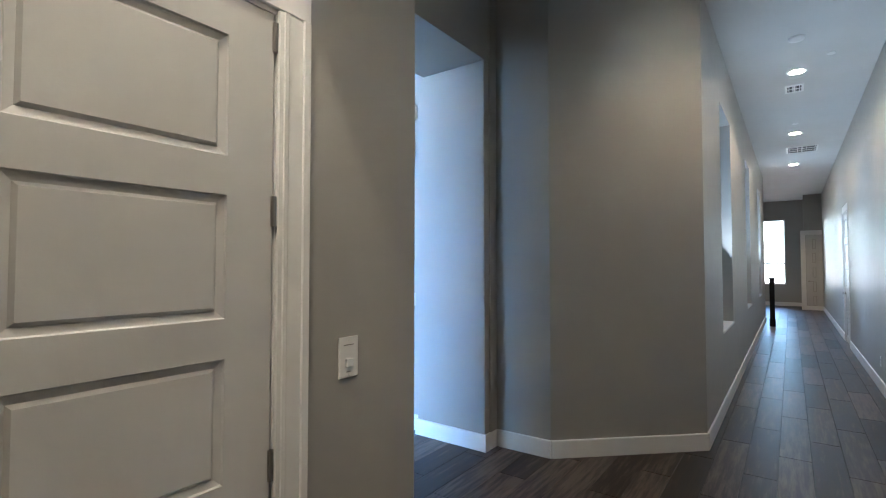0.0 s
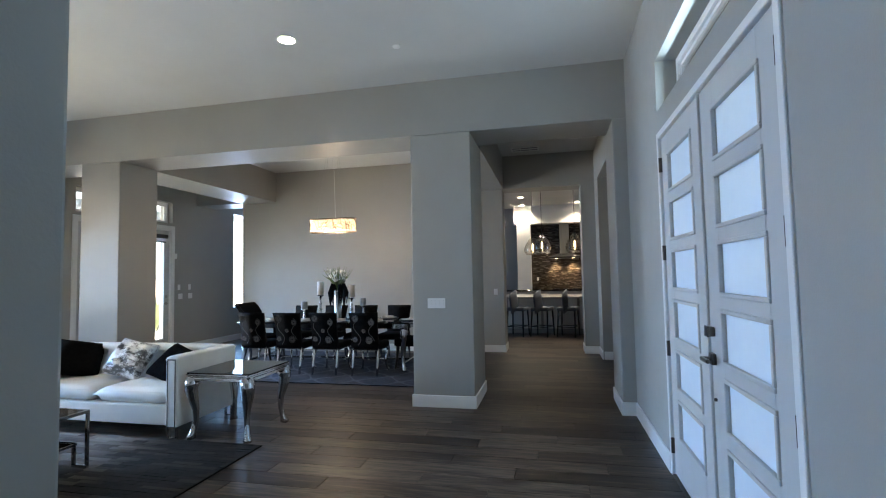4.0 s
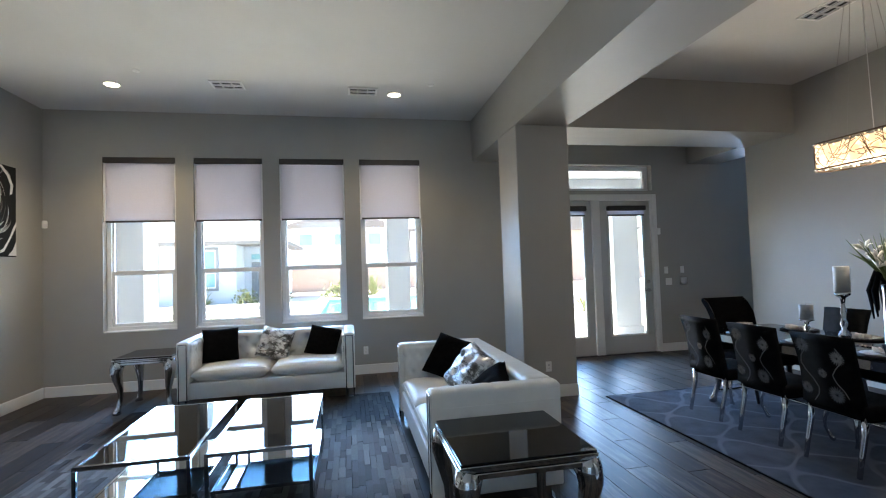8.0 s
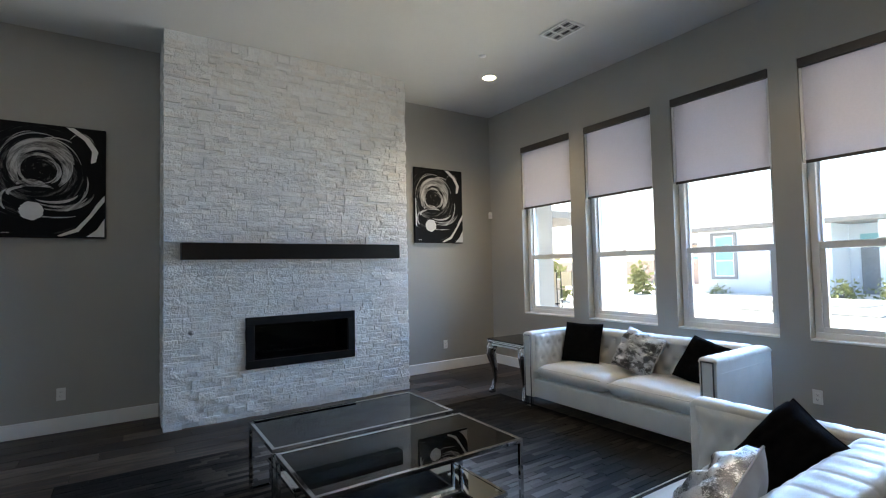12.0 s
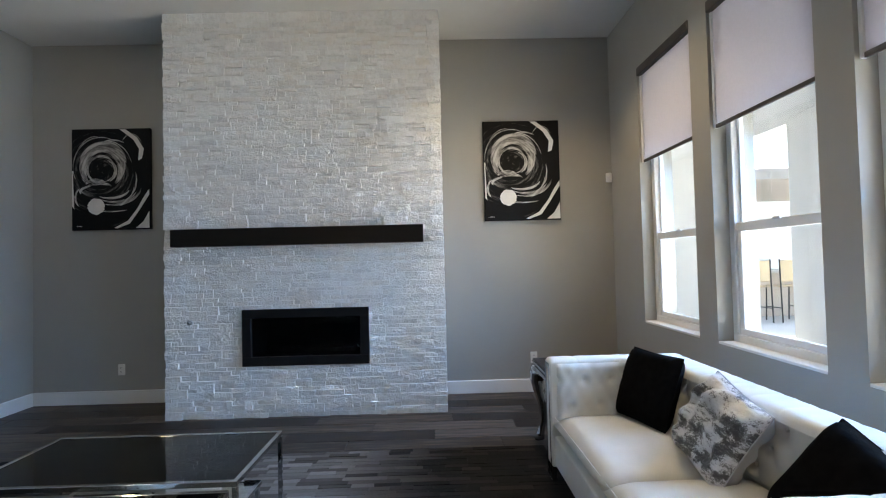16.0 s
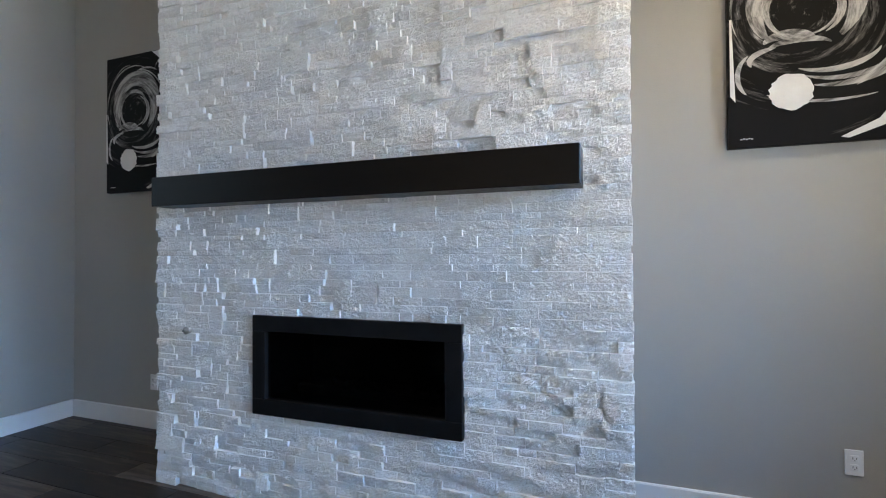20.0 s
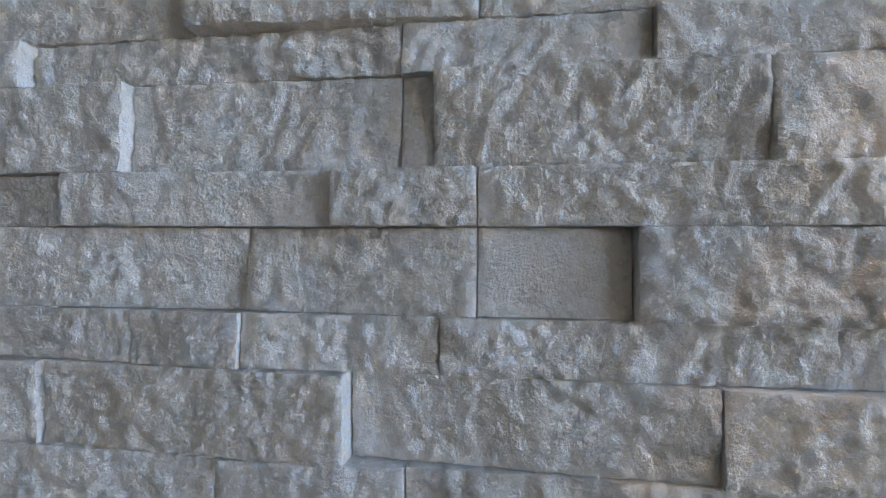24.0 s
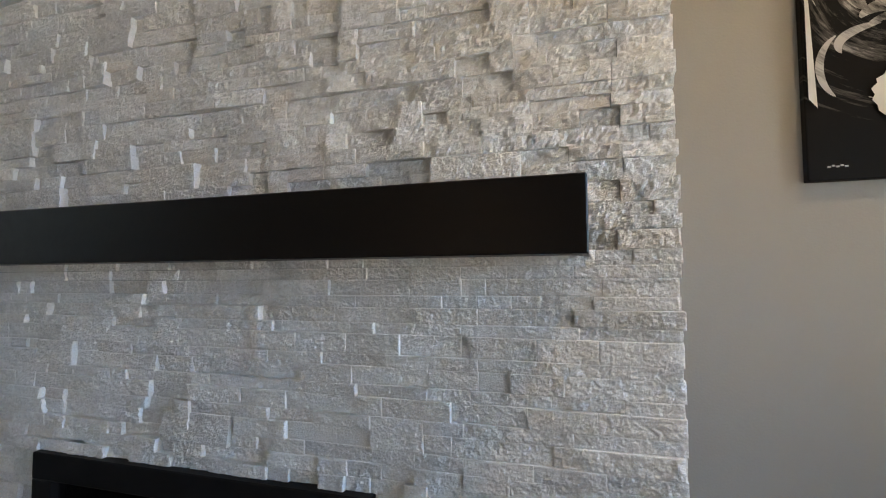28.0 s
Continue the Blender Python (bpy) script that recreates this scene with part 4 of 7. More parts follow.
# stones two courses high, by course and eastern joint, with the top of each
TALL = {(1.105, -2.700): 1.185, (1.486, -2.806): 1.556}
stones = []
for z0, z1 in zip(ZL, ZL[1:]):
    key = round(z0, 3)
    js = [FX1]
    fixed = JOINTS.get(key, ())
    x = FX1
    end = fixed[0] if fixed else FX0
    while x - end > 0.30:
        x -= srand.choice((0.06, 0.085, 0.11, 0.14, 0.17, 0.21)) * srand.uniform(0.85, 1.15)
        js.append(x)
    if fixed:
        js += list(fixed)
    else:
        js += [x - (x - FX0) * srand.uniform(0.42, 0.6)]
    js.append(FX0 + srand.uniform(-0.006, 0.006))
    for a, b in zip(js, js[1:]):
        flat = (key, round(a, 3)) in FLAT
        if (key, round(a, 3)) in ((1.152, -2.700), (1.526, -2.806)):
            continue
        close_in = b < -2.5 and 1.02 < z0 < 1.58
        proud = -0.005 if flat else srand.choice((-0.0045, -0.002, 0.0, 0.002, 0.004, 0.006) if close_in else (-0.010, -0.006, -0.002, 0.001, 0.005, 0.009))
        top = z1
        if (key, round(a, 3)) in TALL:
            top, proud = TALL[key, round(a, 3)], 0.003
        elif not close_in and srand.random() < 0.08 and z1 + 0.05 < CZ:
            top = ZL[ZL.index(z1) + 1]
            proud = 0.009
        stones.append((b, a, z0, top, FY + proud, flat))


def cut_by(st, x0, x1, z0, z1):
    """The pieces of a stone that stay outside a rectangle on the face."""
    b, a, c, d, y, f = st
    if a <= x0 + 0.002 or b >= x1 - 0.002 or d <= z0 + 0.002 or c >= z1 - 0.002:
        return [st]
    out = []
    if b < x0:
        out.append((b, x0, c, d, y, f))
    if a > x1:
        out.append((x1, a, c, d, y, f))
    m0, m1 = max(b, x0), min(a, x1)
    if c < z0 - 0.006:
        out.append((m0, m1, c, z0, y, f))
    if d > z1 + 0.006:
        out.append((m0, m1, z1, d, y, f))
    return [o for o in out if o[1] - o[0] > 0.008]


stones = [q for st in stones for q in cut_by(st, BX0 + 0.01, BX1 - 0.01, BZ0 + 0.01, BZ1 - 0.01)]
stones = [q for st in stones for q in cut_by(st, MX0 + 0.01, MX1 - 0.01, MZ0 + 0.008, MZ1 - 0.004)]

fireplace = thing("fireplace", pose(0, 0, 0), "floor-to-ceiling white split-face ledger stone fireplace", "fireplace", kind="structure")
bm = bmesh.new()
add_box(bm, FX0 + 0.012, FX1 - 0.012, 0.345, 0.93, 0.0, BZ0)
add_box(bm, FX0 + 0.012, BX0 + 0.03, 0.345, 0.93, BZ0, BZ1)
add_box(bm, BX1 - 0.03, FX1 - 0.012, 0.345, 0.93, BZ0, BZ1)
add_box(bm, FX0 + 0.012, FX1 - 0.012, 0.345, 0.93, BZ1, CZ)
part("core", bm, STONESIDE, fireplace)


def build_stones():
    rest_v, rest_f = [], []
    n = 0
    for i, (b, a, c, d, y, flat) in enumerate(stones):
        w, h = a - b, d - c
        close = b < -2.45 and 1.0 < (c + d) / 2 < 1.60
        mid = b < -1.62 and 0.98 < (c + d) / 2 < 1.80
        rel = 0.0010 if flat else srand.uniform(0.0032, 0.0050)
        tilt = srand.uniform(-0.055, 0.055) if close else srand.uniform(-0.011, 0.011) / w
        lean = srand.uniform(-0.10, 0.10) if close else srand.uniform(-0.17, 0.17)
        fine = 0.0019 if close else 0.0042 if mid else 0.0062
        nx, nz = max(4, int(w / fine)), max(4, int(h / fine))
        if not close:
            rel *= 1.5
        v, f = stone_geo(b, a, c, d, y, nx, nz, rel, i, tilt, lean, 0.0004 if close else 0.0009)
        if mid and n < 300:
            me = bpy.data.meshes.new("stone")
            me.from_pydata(v, [], f)
            me.materials.append(STONE)
            if close:
                me.polygons.foreach_set("use_smooth", [True] * len(f))
                me.set_sharp_from_angle(angle=radians(55))
            ob = new("stone", me)
            ob.parent = fireplace
            n += 1
        else:
            o = len(rest_v)
            rest_v += v
            rest_f += [tuple(k + o for k in q) for q in f]
    # the two returns: end stones turned round the corner
    for side, xs in ((-1, FX0), (1, FX1)):
        for z0, z1 in zip(ZL, ZL[1:]):
            y = 0.93
            while y > 0.36:
                L = min(srand.uniform(0.09, 0.24), y - 0.345)
                v, f = stone_geo(y - L, y, z0, z1, 0.0, 3, 2, 0.004, srand.uniform(0, 900), 0.0)
                xo = xs + side * srand.choice((-0.003, 0.0, 0.003))
                o = len(rest_v)
                for q in v:
                    rest_v.append((xo + side * (q[1] if q[1] < 0.5 else -0.02), q[0], q[2]))
                rest_f += [tuple(k + o for k in (q if side < 0 else q[::-1])) for q in f]
                y -= L
    me = bpy.data.meshes.new("stone_field")
    me.from_pydata(rest_v, [], rest_f)
    me.materials.append(STONE)
    ob = new("stone_field", me)
    ob.parent = fireplace
    tagged(ob, kind="stuff")


build_stones()

mantel = thing("mantel_shelf", pose(0, 0, 0), "thick espresso-stained wooden mantel beam on the stone", "mantel")
mt = 0.022
box_part("front_board", (MX0, MX1, MY - mt, MY, MZ0, MZ1), ESPRESSO, mantel, 0.003)
box_part("bottom_board", (MX0 + mt, MX1 - mt, 0.94, MY - mt, MZ0 + 0.001, MZ0 + mt), ESPRESSO, mantel, 0.001)
box_part("top_board", (MX0 + mt, MX1 - mt, 0.94, MY - mt, MZ1 - mt, MZ1 - 0.001), ESPRESSO, mantel, 0.001)
for a in (MX0, MX1 - mt):
    box_part("end_board", (a, a + mt, 0.94, MY - mt, MZ0, MZ1), ESPRESSO, mantel, 0.001)

fire = thing("gas_fireplace_insert", pose(0, 0, 0), "black linear gas fireplace insert with glass front", "fireplace insert")
bm = bmesh.new()
fw = 0.082
for q in ((BX0, BX1, 0.93, 0.985, BZ0, BZ0 + fw), (BX0, BX1, 0.93, 0.985, BZ1 - fw, BZ1), (BX0, BX0 + fw, 0.93, 0.985, BZ0 + fw, BZ1 - fw), (BX1 - fw, BX1, 0.93, 0.985, BZ0 + fw, BZ1 - fw)):
    add_box(bm, *q, 0.003)
part("surround", bm, FRAMEBLK, fire)
bm = bmesh.new()
ix0, ix1, iz0, iz1 = BX0 + fw, BX1 - fw, BZ0 + fw, BZ1 - fw
for q in ((ix0, ix1, 0.55, 0.56, iz0, iz1), (ix0 - 0.02, ix0, 0.55, 0.94, iz0, iz1), (ix1, ix1 + 0.02, 0.55, 0.94, iz0, iz1), (ix0, ix1, 0.55, 0.94, iz0 - 0.02, iz0), (ix0, ix1, 0.55, 0.94, iz1, iz1 + 0.02)):
    add_box(bm, *q)
part("firebox", bm, BLACKCLOTH, fire)
bm = bmesh.new()
add_box(bm, ix0 + 0.08, ix1 - 0.08, 0.66, 0.82, iz0 + 0.001, iz0 + 0.05, 0.006)
part("burner_tray", bm, BLACKCLOTH, fire)
bm = bmesh.new()
for i in range(90):
    x, y = srand.uniform(ix0 + 0.1, ix1 - 0.1), srand.uniform(0.68, 0.80)
    bmesh.ops.create_icosphere(bm, subdivisions=1, radius=srand.uniform(0.008, 0.016), matrix=Matrix.Translation((x, y, iz0 + 0.055)))
tagged(part("fire_glass_pebbles", bm, BLACKGLASS, fire), kind="stuff")
box_part("glass_front", (ix0, ix1, 0.955, 0.960, iz0, iz1), FIREPANE, fire)
bm = bmesh.new()
add_box(bm, -2.36, -2.355, 0.62, 0.65, 0.86, 0.885)
part("pilot_cover", bm, NICKEL, fire)

valve = thing("gas_valve", pose(-1.07, 0.958, 0.885), "small chrome gas key valve set in the stone", "gas valve")
bm = bmesh.new()
add_lathe(bm, [(0.026, -0.02), (0.026, 0.006), (0.020, 0.012), (0.010, 0.013), (0.009, 0.022), (0.0, 0.022)], 20)
part("escutcheon", bm, NICKEL, valve, at=pose(0, 0, 0, -90, 0, 0), smooth=True)
bm = bmesh.new()
add_box(bm, -0.004, 0.004, 0.02, 0.03, -0.004, 0.004)
part("key_socket", bm, BLACKM, valve)

# ---- the two canvases ----
def swirl_paint(name, lift, stops):
    """Dry white brush sweeps that turn about one eye; without lift they gather in a ring."""
    m, nt, p = nodes_of(name)
    tc = nt.nodes.new("ShaderNodeTexCoord")
    sub_ = nt.nodes.new("ShaderNodeVectorMath")
    sub_.operation = 'SUBTRACT'
    sub_.inputs[1].default_value = (0.31, 0.0, 0.62)
    nt.links.new(tc.outputs["Object"], sub_.inputs[0])
    sep = nt.nodes.new("ShaderNodeSeparateXYZ")
    nt.links.new(sub_.outputs[0], sep.inputs[0])

    def calc(op, a, b):
        n = nt.nodes.new("ShaderNodeMath")
        n.operation = op
        for i, v in enumerate((a, b)):
            if isinstance(v, (int, float)):
                n.inputs[i].default_value = v
            else:
                nt.links.new(v, n.inputs[i])
        return n.outputs[0]
    ang = calc('ARCTAN2', sep.outputs[2], sep.outputs[0])
    rad = calc('SQRT', calc('ADD', calc('MULTIPLY', sep.outputs[0], sep.outputs[0]), calc('MULTIPLY', sep.outputs[2], sep.outputs[2])), 0)
    spiral = calc('ADD', calc('MULTIPLY', rad, 26.0), calc('MULTIPLY', ang, 0.55))
    comb = nt.nodes.new("ShaderNodeCombineXYZ")
    nt.links.new(spiral, comb.inputs[0])
    nt.links.new(calc('MULTIPLY', calc('COSINE', ang, 0), 0.9), comb.inputs[1])
    nt.links.new(calc('MULTIPLY', calc('SINE', ang, 0), 0.9), comb.inputs[2])
    n = nt.nodes.new("ShaderNodeTexNoise")
    n.inputs["Scale"].default_value, n.inputs["Detail"].default_value, n.inputs["Roughness"].default_value = 1.0, 7, 0.72
    nt.links.new(comb.outputs[0], n.inputs["Vector"])
    # sweeps are thickest at a hand's breadth from the eye
    off = calc('ABSOLUTE', calc('SUBTRACT', rad, 0.21), 0)
    band = calc('MULTIPLY', calc('SUBTRACT', 0.17, off), calc('ADD', 0.55, calc('MULTIPLY', calc('SINE', ang, 0), 0.25)))
    v = calc('ADD', n.outputs["Fac"], lift or band)
    nt.links.new(ramp(nt, v, stops), p.inputs["Base Color"])
    p.inputs["Roughness"].default_value = 0.6
    p.inputs["Specular IOR Level"].default_value = 0.15
    bump(nt, p, n.outputs["Fac"], 0.25, 0.003)
    return m


STROKE = swirl_paint("brushed_white_paint", 0.001, [(0.36, (0.03, 0.03, 0.03)), (0.45, (0.20, 0.195, 0.19)), (0.58, (0.52, 0.51, 0.50))])
SWIRL = swirl_paint("swirl_oil_paint", 0, [(0.58, (0.006, 0.006, 0.0065)), (0.67, (0.10, 0.097, 0.094)), (0.80, (0.55, 0.54, 0.52))])
DISC = mottled("white_oil_paint", (0.66, 0.65, 0.63), (0.74, 0.73, 0.71), 14, 0.5, grain=0.4, grain_scale=70)


def arc(bm, cx, cz, rx, rz, a0, a1, w, y, tilt=0.0, n=26):
    """A brush stroke: part of a tilted oval, thin at both ends."""
    prev = None
    ct, s_t = math.cos(radians(tilt)), math.sin(radians(tilt))
    for i in range(n + 1):
        t = i / n
        a = radians(a0 + (a1 - a0) * t)
        k = w * math.sin(math.pi * min(1, max(0.02, t))) ** 0.6 / 2
        pair = []
        for e in (-1, 1):
            u, v = (rx + e * k) * math.cos(a), (rz + e * k) * math.sin(a)
            pair.append(bm.verts.new((cx + u * ct - v * s_t, y, cz + u * s_t + v * ct)))
        if prev:
            bm.faces.new((prev[0], prev[1], pair[1], pair[0]))
        prev = pair


def painting(m):
    """Abstract swirl in black and white; local x to the viewer's right, z up, picture 0.81 by 1.06, facing -y here."""
    th = thing("painting", m, "abstract black and white swirl canvas on the wall", "painting", "pair of canvases")
    bm = bmesh.new()
    add_box(bm, 0, 0.81, -0.036, 0, 0, 1.06, 0.004, 2)
    part("canvas", bm, SWIRL, th)
    y = -0.0372
    for q in ((0.315, 0.650, 0.200, 0.220, -48, 225, 0.115), (0.33, 0.655, 0.235, 0.25, 10, 120, 0.05), (0.30, 0.635, 0.140, 0.140, 5, 260, 0.030), (0.325, 0.62, 0.118, 0.115, -95, 70, 0.014),
              (0.325, 0.62, 0.135, 0.13, -60, 40, 0.022), (0.30, 0.66, 0.285, 0.31, 62, 205, 0.012), (0.25, 0.62, 0.235, 0.36, 85, 190, 0.009), (0.36, 0.62, 0.265, 0.31, 15, 95, 0.010),
              (0.42, 0.70, 0.25, 0.24, 60, 110, 0.014), (0.42, 0.46, 0.30, 0.20, 255, 352, 0.030), (0.44, 0.44, 0.24, 0.15, 235, 340, 0.022), (0.40, 0.44, 0.20, 0.11, 235, 345, 0.026),
              (0.25, 0.475, 0.10, 0.040, 10, 175, 0.045), (0.29, 0.44, 0.13, 0.045, 20, 165, 0.030), (0.22, 0.40, 0.13, 0.06, 100, 200, 0.028), (0.13, 0.34, 0.09, 0.11, 120, 235, 0.022),
              (0.42, 0.31, 0.32, 0.12, 215, 300, 0.014), (0.50, 0.52, 0.17, 0.22, 300, 380, 0.016), (0.45, 0.50, 0.20, 0.26, 285, 350, 0.012), (0.62, 0.80, 0.12, 0.20, 30, 150, 0.010)):
        bm = bmesh.new()
        arc(bm, *q, y)
        part("brush_stroke", bm, STROKE, th)
        y -= 0.00025
    bm = bmesh.new()
    vs = [bm.verts.new((0.255 + (0.088 + 0.006 * math.sin(3 * i)) * math.cos(i * math.pi / 16), -0.0435, 0.245 + (0.085 + 0.004 * math.cos(5 * i)) * math.sin(i * math.pi / 16))) for i in range(32)]
    bm.faces.new(vs)
    part("white_disc", bm, DISC, th)
    for poly in (((0.008, 0.62), (0.016, 0.62), (0.03, 0.22), (0.008, 0.25)), ((0.802, 0.42), (0.802, 0.36), (0.70, 0.20), (0.60, 0.06), (0.47, 0.012), (0.44, 0.02), (0.58, 0.09), (0.68, 0.22), (0.74, 0.33)), ((0.802, 0.19), (0.802, 0.012), (0.66, 0.012), (0.74, 0.08)),
                 ((0.50, 1.05), (0.56, 1.05), (0.68, 0.96), (0.75, 0.84), (0.73, 0.74), (0.69, 0.72), (0.70, 0.84), (0.64, 0.94))):
        bm = bmesh.new()
        bm.faces.new([bm.verts.new((a, -0.0436, b)) for a, b in poly])
        part("white_patch", bm, DISC, th)
    bm = bmesh.new()
    for a in range(5):
        add_box(bm, 0.05 + a * 0.011, 0.058 + a * 0.011, -0.0378, -0.036, 0.038 + 0.003 * (a % 2), 0.043 + 0.003 * (a % 2))
    part("signature", bm, DISC, th)
    return th


pt = painting(pose(0.43, 0.341, 1.807, 0, 0, 180))
copy_thing(pt, pose(-3.872, 0.341, 1.807, 0, 0, 180))
# ---- living room furniture ----
def cushion_mesh(bm, w, d, h, n=14, puff=0.03, sag=0.0):
    """A soft slab centred on x, y with crowned top and rounded rim."""
    def surf(u, v, top):
        e = (1 - abs(u) ** 6) * (1 - abs(v) ** 6)
        c = (1 - u * u) * (1 - v * v)
        x, y = w / 2 * u, d / 2 * v
        z = h * 0.5 + (h * 0.5 * e ** 0.35 + puff * c) * (1 if top else -1)
        if not top:
            z = max(z, h * 0.5 - h * 0.5 * e ** 0.35)
        return (x, y, z)
    grids = []
    for top in (True, False):
        grids.append([[bm.verts.new(surf(-1 + 2 * i / n, -1 + 2 * j / n, top)) for i in range(n + 1)] for j in range(n + 1)])
    for g, flip in zip(grids, (False, True)):
        for j in range(n):
            for i in range(n):
                q = (g[j][i], g[j][i + 1], g[j + 1][i + 1], g[j + 1][i])
                bm.faces.new(q[::-1] if flip else q)
    bmesh.ops.remove_doubles(bm, verts=bm.verts, dist=0.0004)


def tuft_panel(bm, w, h, thick, cols, rows, n=60):
    """A diamond-tufted upright panel in the x-z plane, front towards -y."""
    m = max(10, int(n * h / w))
    pts = []
    for r in range(rows):
        for c in range(cols + (r % 2)):
            pts.append((((c + 0.5 if r % 2 == 0 else c) / cols - 0.5) * w, (r + 0.7) / (rows + 0.4) * h))
    grid = []
    for j in range(m + 1):
        row = []
        for i in range(n + 1):
            x, z = (i / n - 0.5) * w, j / m * h
            d = min(math.hypot(x - a, z - b) for a, b in pts)
            dip = 0.024 * math.exp(-(d / 0.020) ** 2) + 0.014 * math.exp(-(d / 0.07) ** 2)
            # soft creases between the buttons
            cw, rh = w / cols, h / (rows + 0.4)
            s = (x / cw + (z / rh - 0.7) / 2) * math.pi
            t = (x / cw - (z / rh - 0.7) / 2) * math.pi
            cr = 0.008 * (abs(math.cos(s)) ** 8 + abs(math.cos(t)) ** 8)
            edge = min((w / 2 - abs(x)) / 0.03, z / 0.02, (h - z) / 0.03, 1)
            row.append(bm.verts.new((x, -thick * (0.55 + 0.45 * max(0, edge) ** 0.5) + dip + cr, z)))
        grid.append(row)
    for j in range(m):
        for i in range(n):
            bm.faces.new((grid[j][i], grid[j][i + 1], grid[j + 1][i + 1], grid[j + 1][i]))
    back = [bm.verts.new(v) for v in ((-w / 2, 0, 0), (w / 2, 0, 0), (w / 2, 0, h), (-w / 2, 0, h))]
    bm.faces.new(back)
    return pts


def roll_pad(bm, length, half, rise, pleats):
    """A padded roll along x with pleat creases across it and a flat underside at z = 0."""
    n, k = int(length / 0.011), 12
    rows = []
    for i in range(n + 1):
        x = length * (i / n - 0.5)
        d = min(abs(x - c) for c in pleats)
        g = 0.0045 * math.exp(-(d / 0.006) ** 2) - 0.002 * math.exp(-((d - 0.05) / 0.03) ** 2)
        end = min(1.0, 0.55 + (length / 2 - abs(x)) / 0.03)
        rows.append([bm.verts.new((x, (half - g * 0.6) * math.copysign(abs(math.cos(math.pi * j / k)) ** 0.6, math.cos(math.pi * j / k)), (rise * end - g) * math.sin(math.pi * j / k) ** 0.6)) for j in range(k + 1)])
    for a, b in zip(rows, rows[1:]):
        for j in range(k):
            bm.faces.new((a[j], a[j + 1], b[j + 1], b[j]))
    bm.faces.new(rows[0])
    bm.faces.new(rows[-1][::-1])


def sofa(m, w, label, dep=0.86):
    """A white tuxedo sofa: local x along the seat, front towards -y, origin at the back centre on the floor."""
    H, arm = 0.768, 0.125
    th = thing("sofa", m, label, "sofa", "pair of white sofas")
    bm = bmesh.new()
    add_box(bm, -w / 2 + 0.01, w / 2 - 0.01, -dep + 0.02, -0.01, 0.115, 0.30, 0.012, 3)
    part("base", bm, LEATHER, th, smooth=True)
    for s in (-1, 1):
        bm = bmesh.new()
        x0, x1 = (-w / 2, -w / 2 + arm) if s < 0 else (w / 2 - arm, w / 2)
        add_box(bm, x0, x1, -dep, -0.004, 0.11, H - 0.022, 0.012, 3)
        a = part("arm", bm, LEATHER, th, smooth=True)
        bm = bmesh.new()
        roll_pad(bm, dep - 0.01, arm / 2 + 0.004, 0.040, (-0.26, -0.02, 0.20))
        part("arm_pad", bm, LEATHER, a, smooth=True, at=pose((x0 + x1) / 2, -dep / 2 - 0.002, H - 0.038, 0, 0, 90))
        bm = bmesh.new()
        add_box(bm, x0 - 0.001, x1 + 0.001, -dep + 0.06, -0.01, H - 0.115, H - 0.111, 0.001)
        part("piping", bm, LEATHER, a)
        # steel trim framing the arm front
        bm = bmesh.new()
        for q in ((x0 + 0.014, x0 + 0.026, -dep - 0.005, -dep + 0.012, 0.03, H - 0.026), (x1 - 0.026, x1 - 0.014, -dep - 0.005, -dep + 0.012, 0.115, H - 0.026), (x0 + 0.026, x1 - 0.026, -dep - 0.005, -dep + 0.012, H - 0.038, H - 0.026)):
            add_box(bm, *q, 0.002)
        part("steel_trim", bm, CHROME, a, "polished steel trim")
        bm = bmesh.new()
        tuft_panel(bm, dep - 0.18, 0.355, 0.040, 4, 2, 48)
        part("tufted_side", bm, LEATHER, a, smooth=True, at=pose(x1 - 0.004 if s < 0 else x0 + 0.004, -dep / 2 - 0.05, 0.39, 0, 0, 90 if s < 0 else -90))
    bm = bmesh.new()
    add_box(bm, -w / 2 + arm - 0.03, w / 2 - arm + 0.03, -0.145, 0.0, 0.11, H - 0.028, 0.012, 3)
    back = part("back", bm, LEATHER, th, smooth=True)
    cols = 11 if w > 2 else 9
    bm = bmesh.new()
    roll_pad(bm, w - 2 * arm + 0.02, 0.100, 0.052, [((c + 0.5) / cols - 0.5) * (w - 2 * arm) for c in range(cols)])
    part("back_roll", bm, LEATHER, back, smooth=True, at=pose(0, -0.099, H - 0.047))
    bm = bmesh.new()
    bw = w - 2 * arm
    pts = tuft_panel(bm, bw, 0.36, 0.05, cols, 3, 110)
    part("tufted_back", bm, LEATHER, back, smooth=True, at=pose(0, -0.142, 0.395))
    bm = bmesh.new()
    for a, b in pts:
        if abs(a) < bw / 2 - 0.03:
            bmesh.ops.create_icosphere(bm, subdivisions=1, radius=0.009, matrix=Matrix.Translation((a, -0.017, b)))
    tagged(part("tuft_buttons", bm, LEATHER, back, smooth=True, at=pose(0, -0.142, 0.395)), kind="stuff")
    cw = bw / 2 - 0.004
    for s in (-1, 1):
        bm = bmesh.new()
        cushion_mesh(bm, cw, dep - 0.20, 0.155, puff=0.008)
        c = part("seat_cushion", bm, LEATHER, th, smooth=True, at=pose(s * bw / 4, -(dep - 0.20) / 2 - 0.185, 0.295))
        bm = bmesh.new()
        add_box(bm, -cw / 2 + 0.03, cw / 2 - 0.03, -(dep - 0.2) / 2 - 0.0005, -(dep - 0.2) / 2 + 0.004, 0.125, 0.130, 0.001)
        part("piping", bm, LEATHER, c)
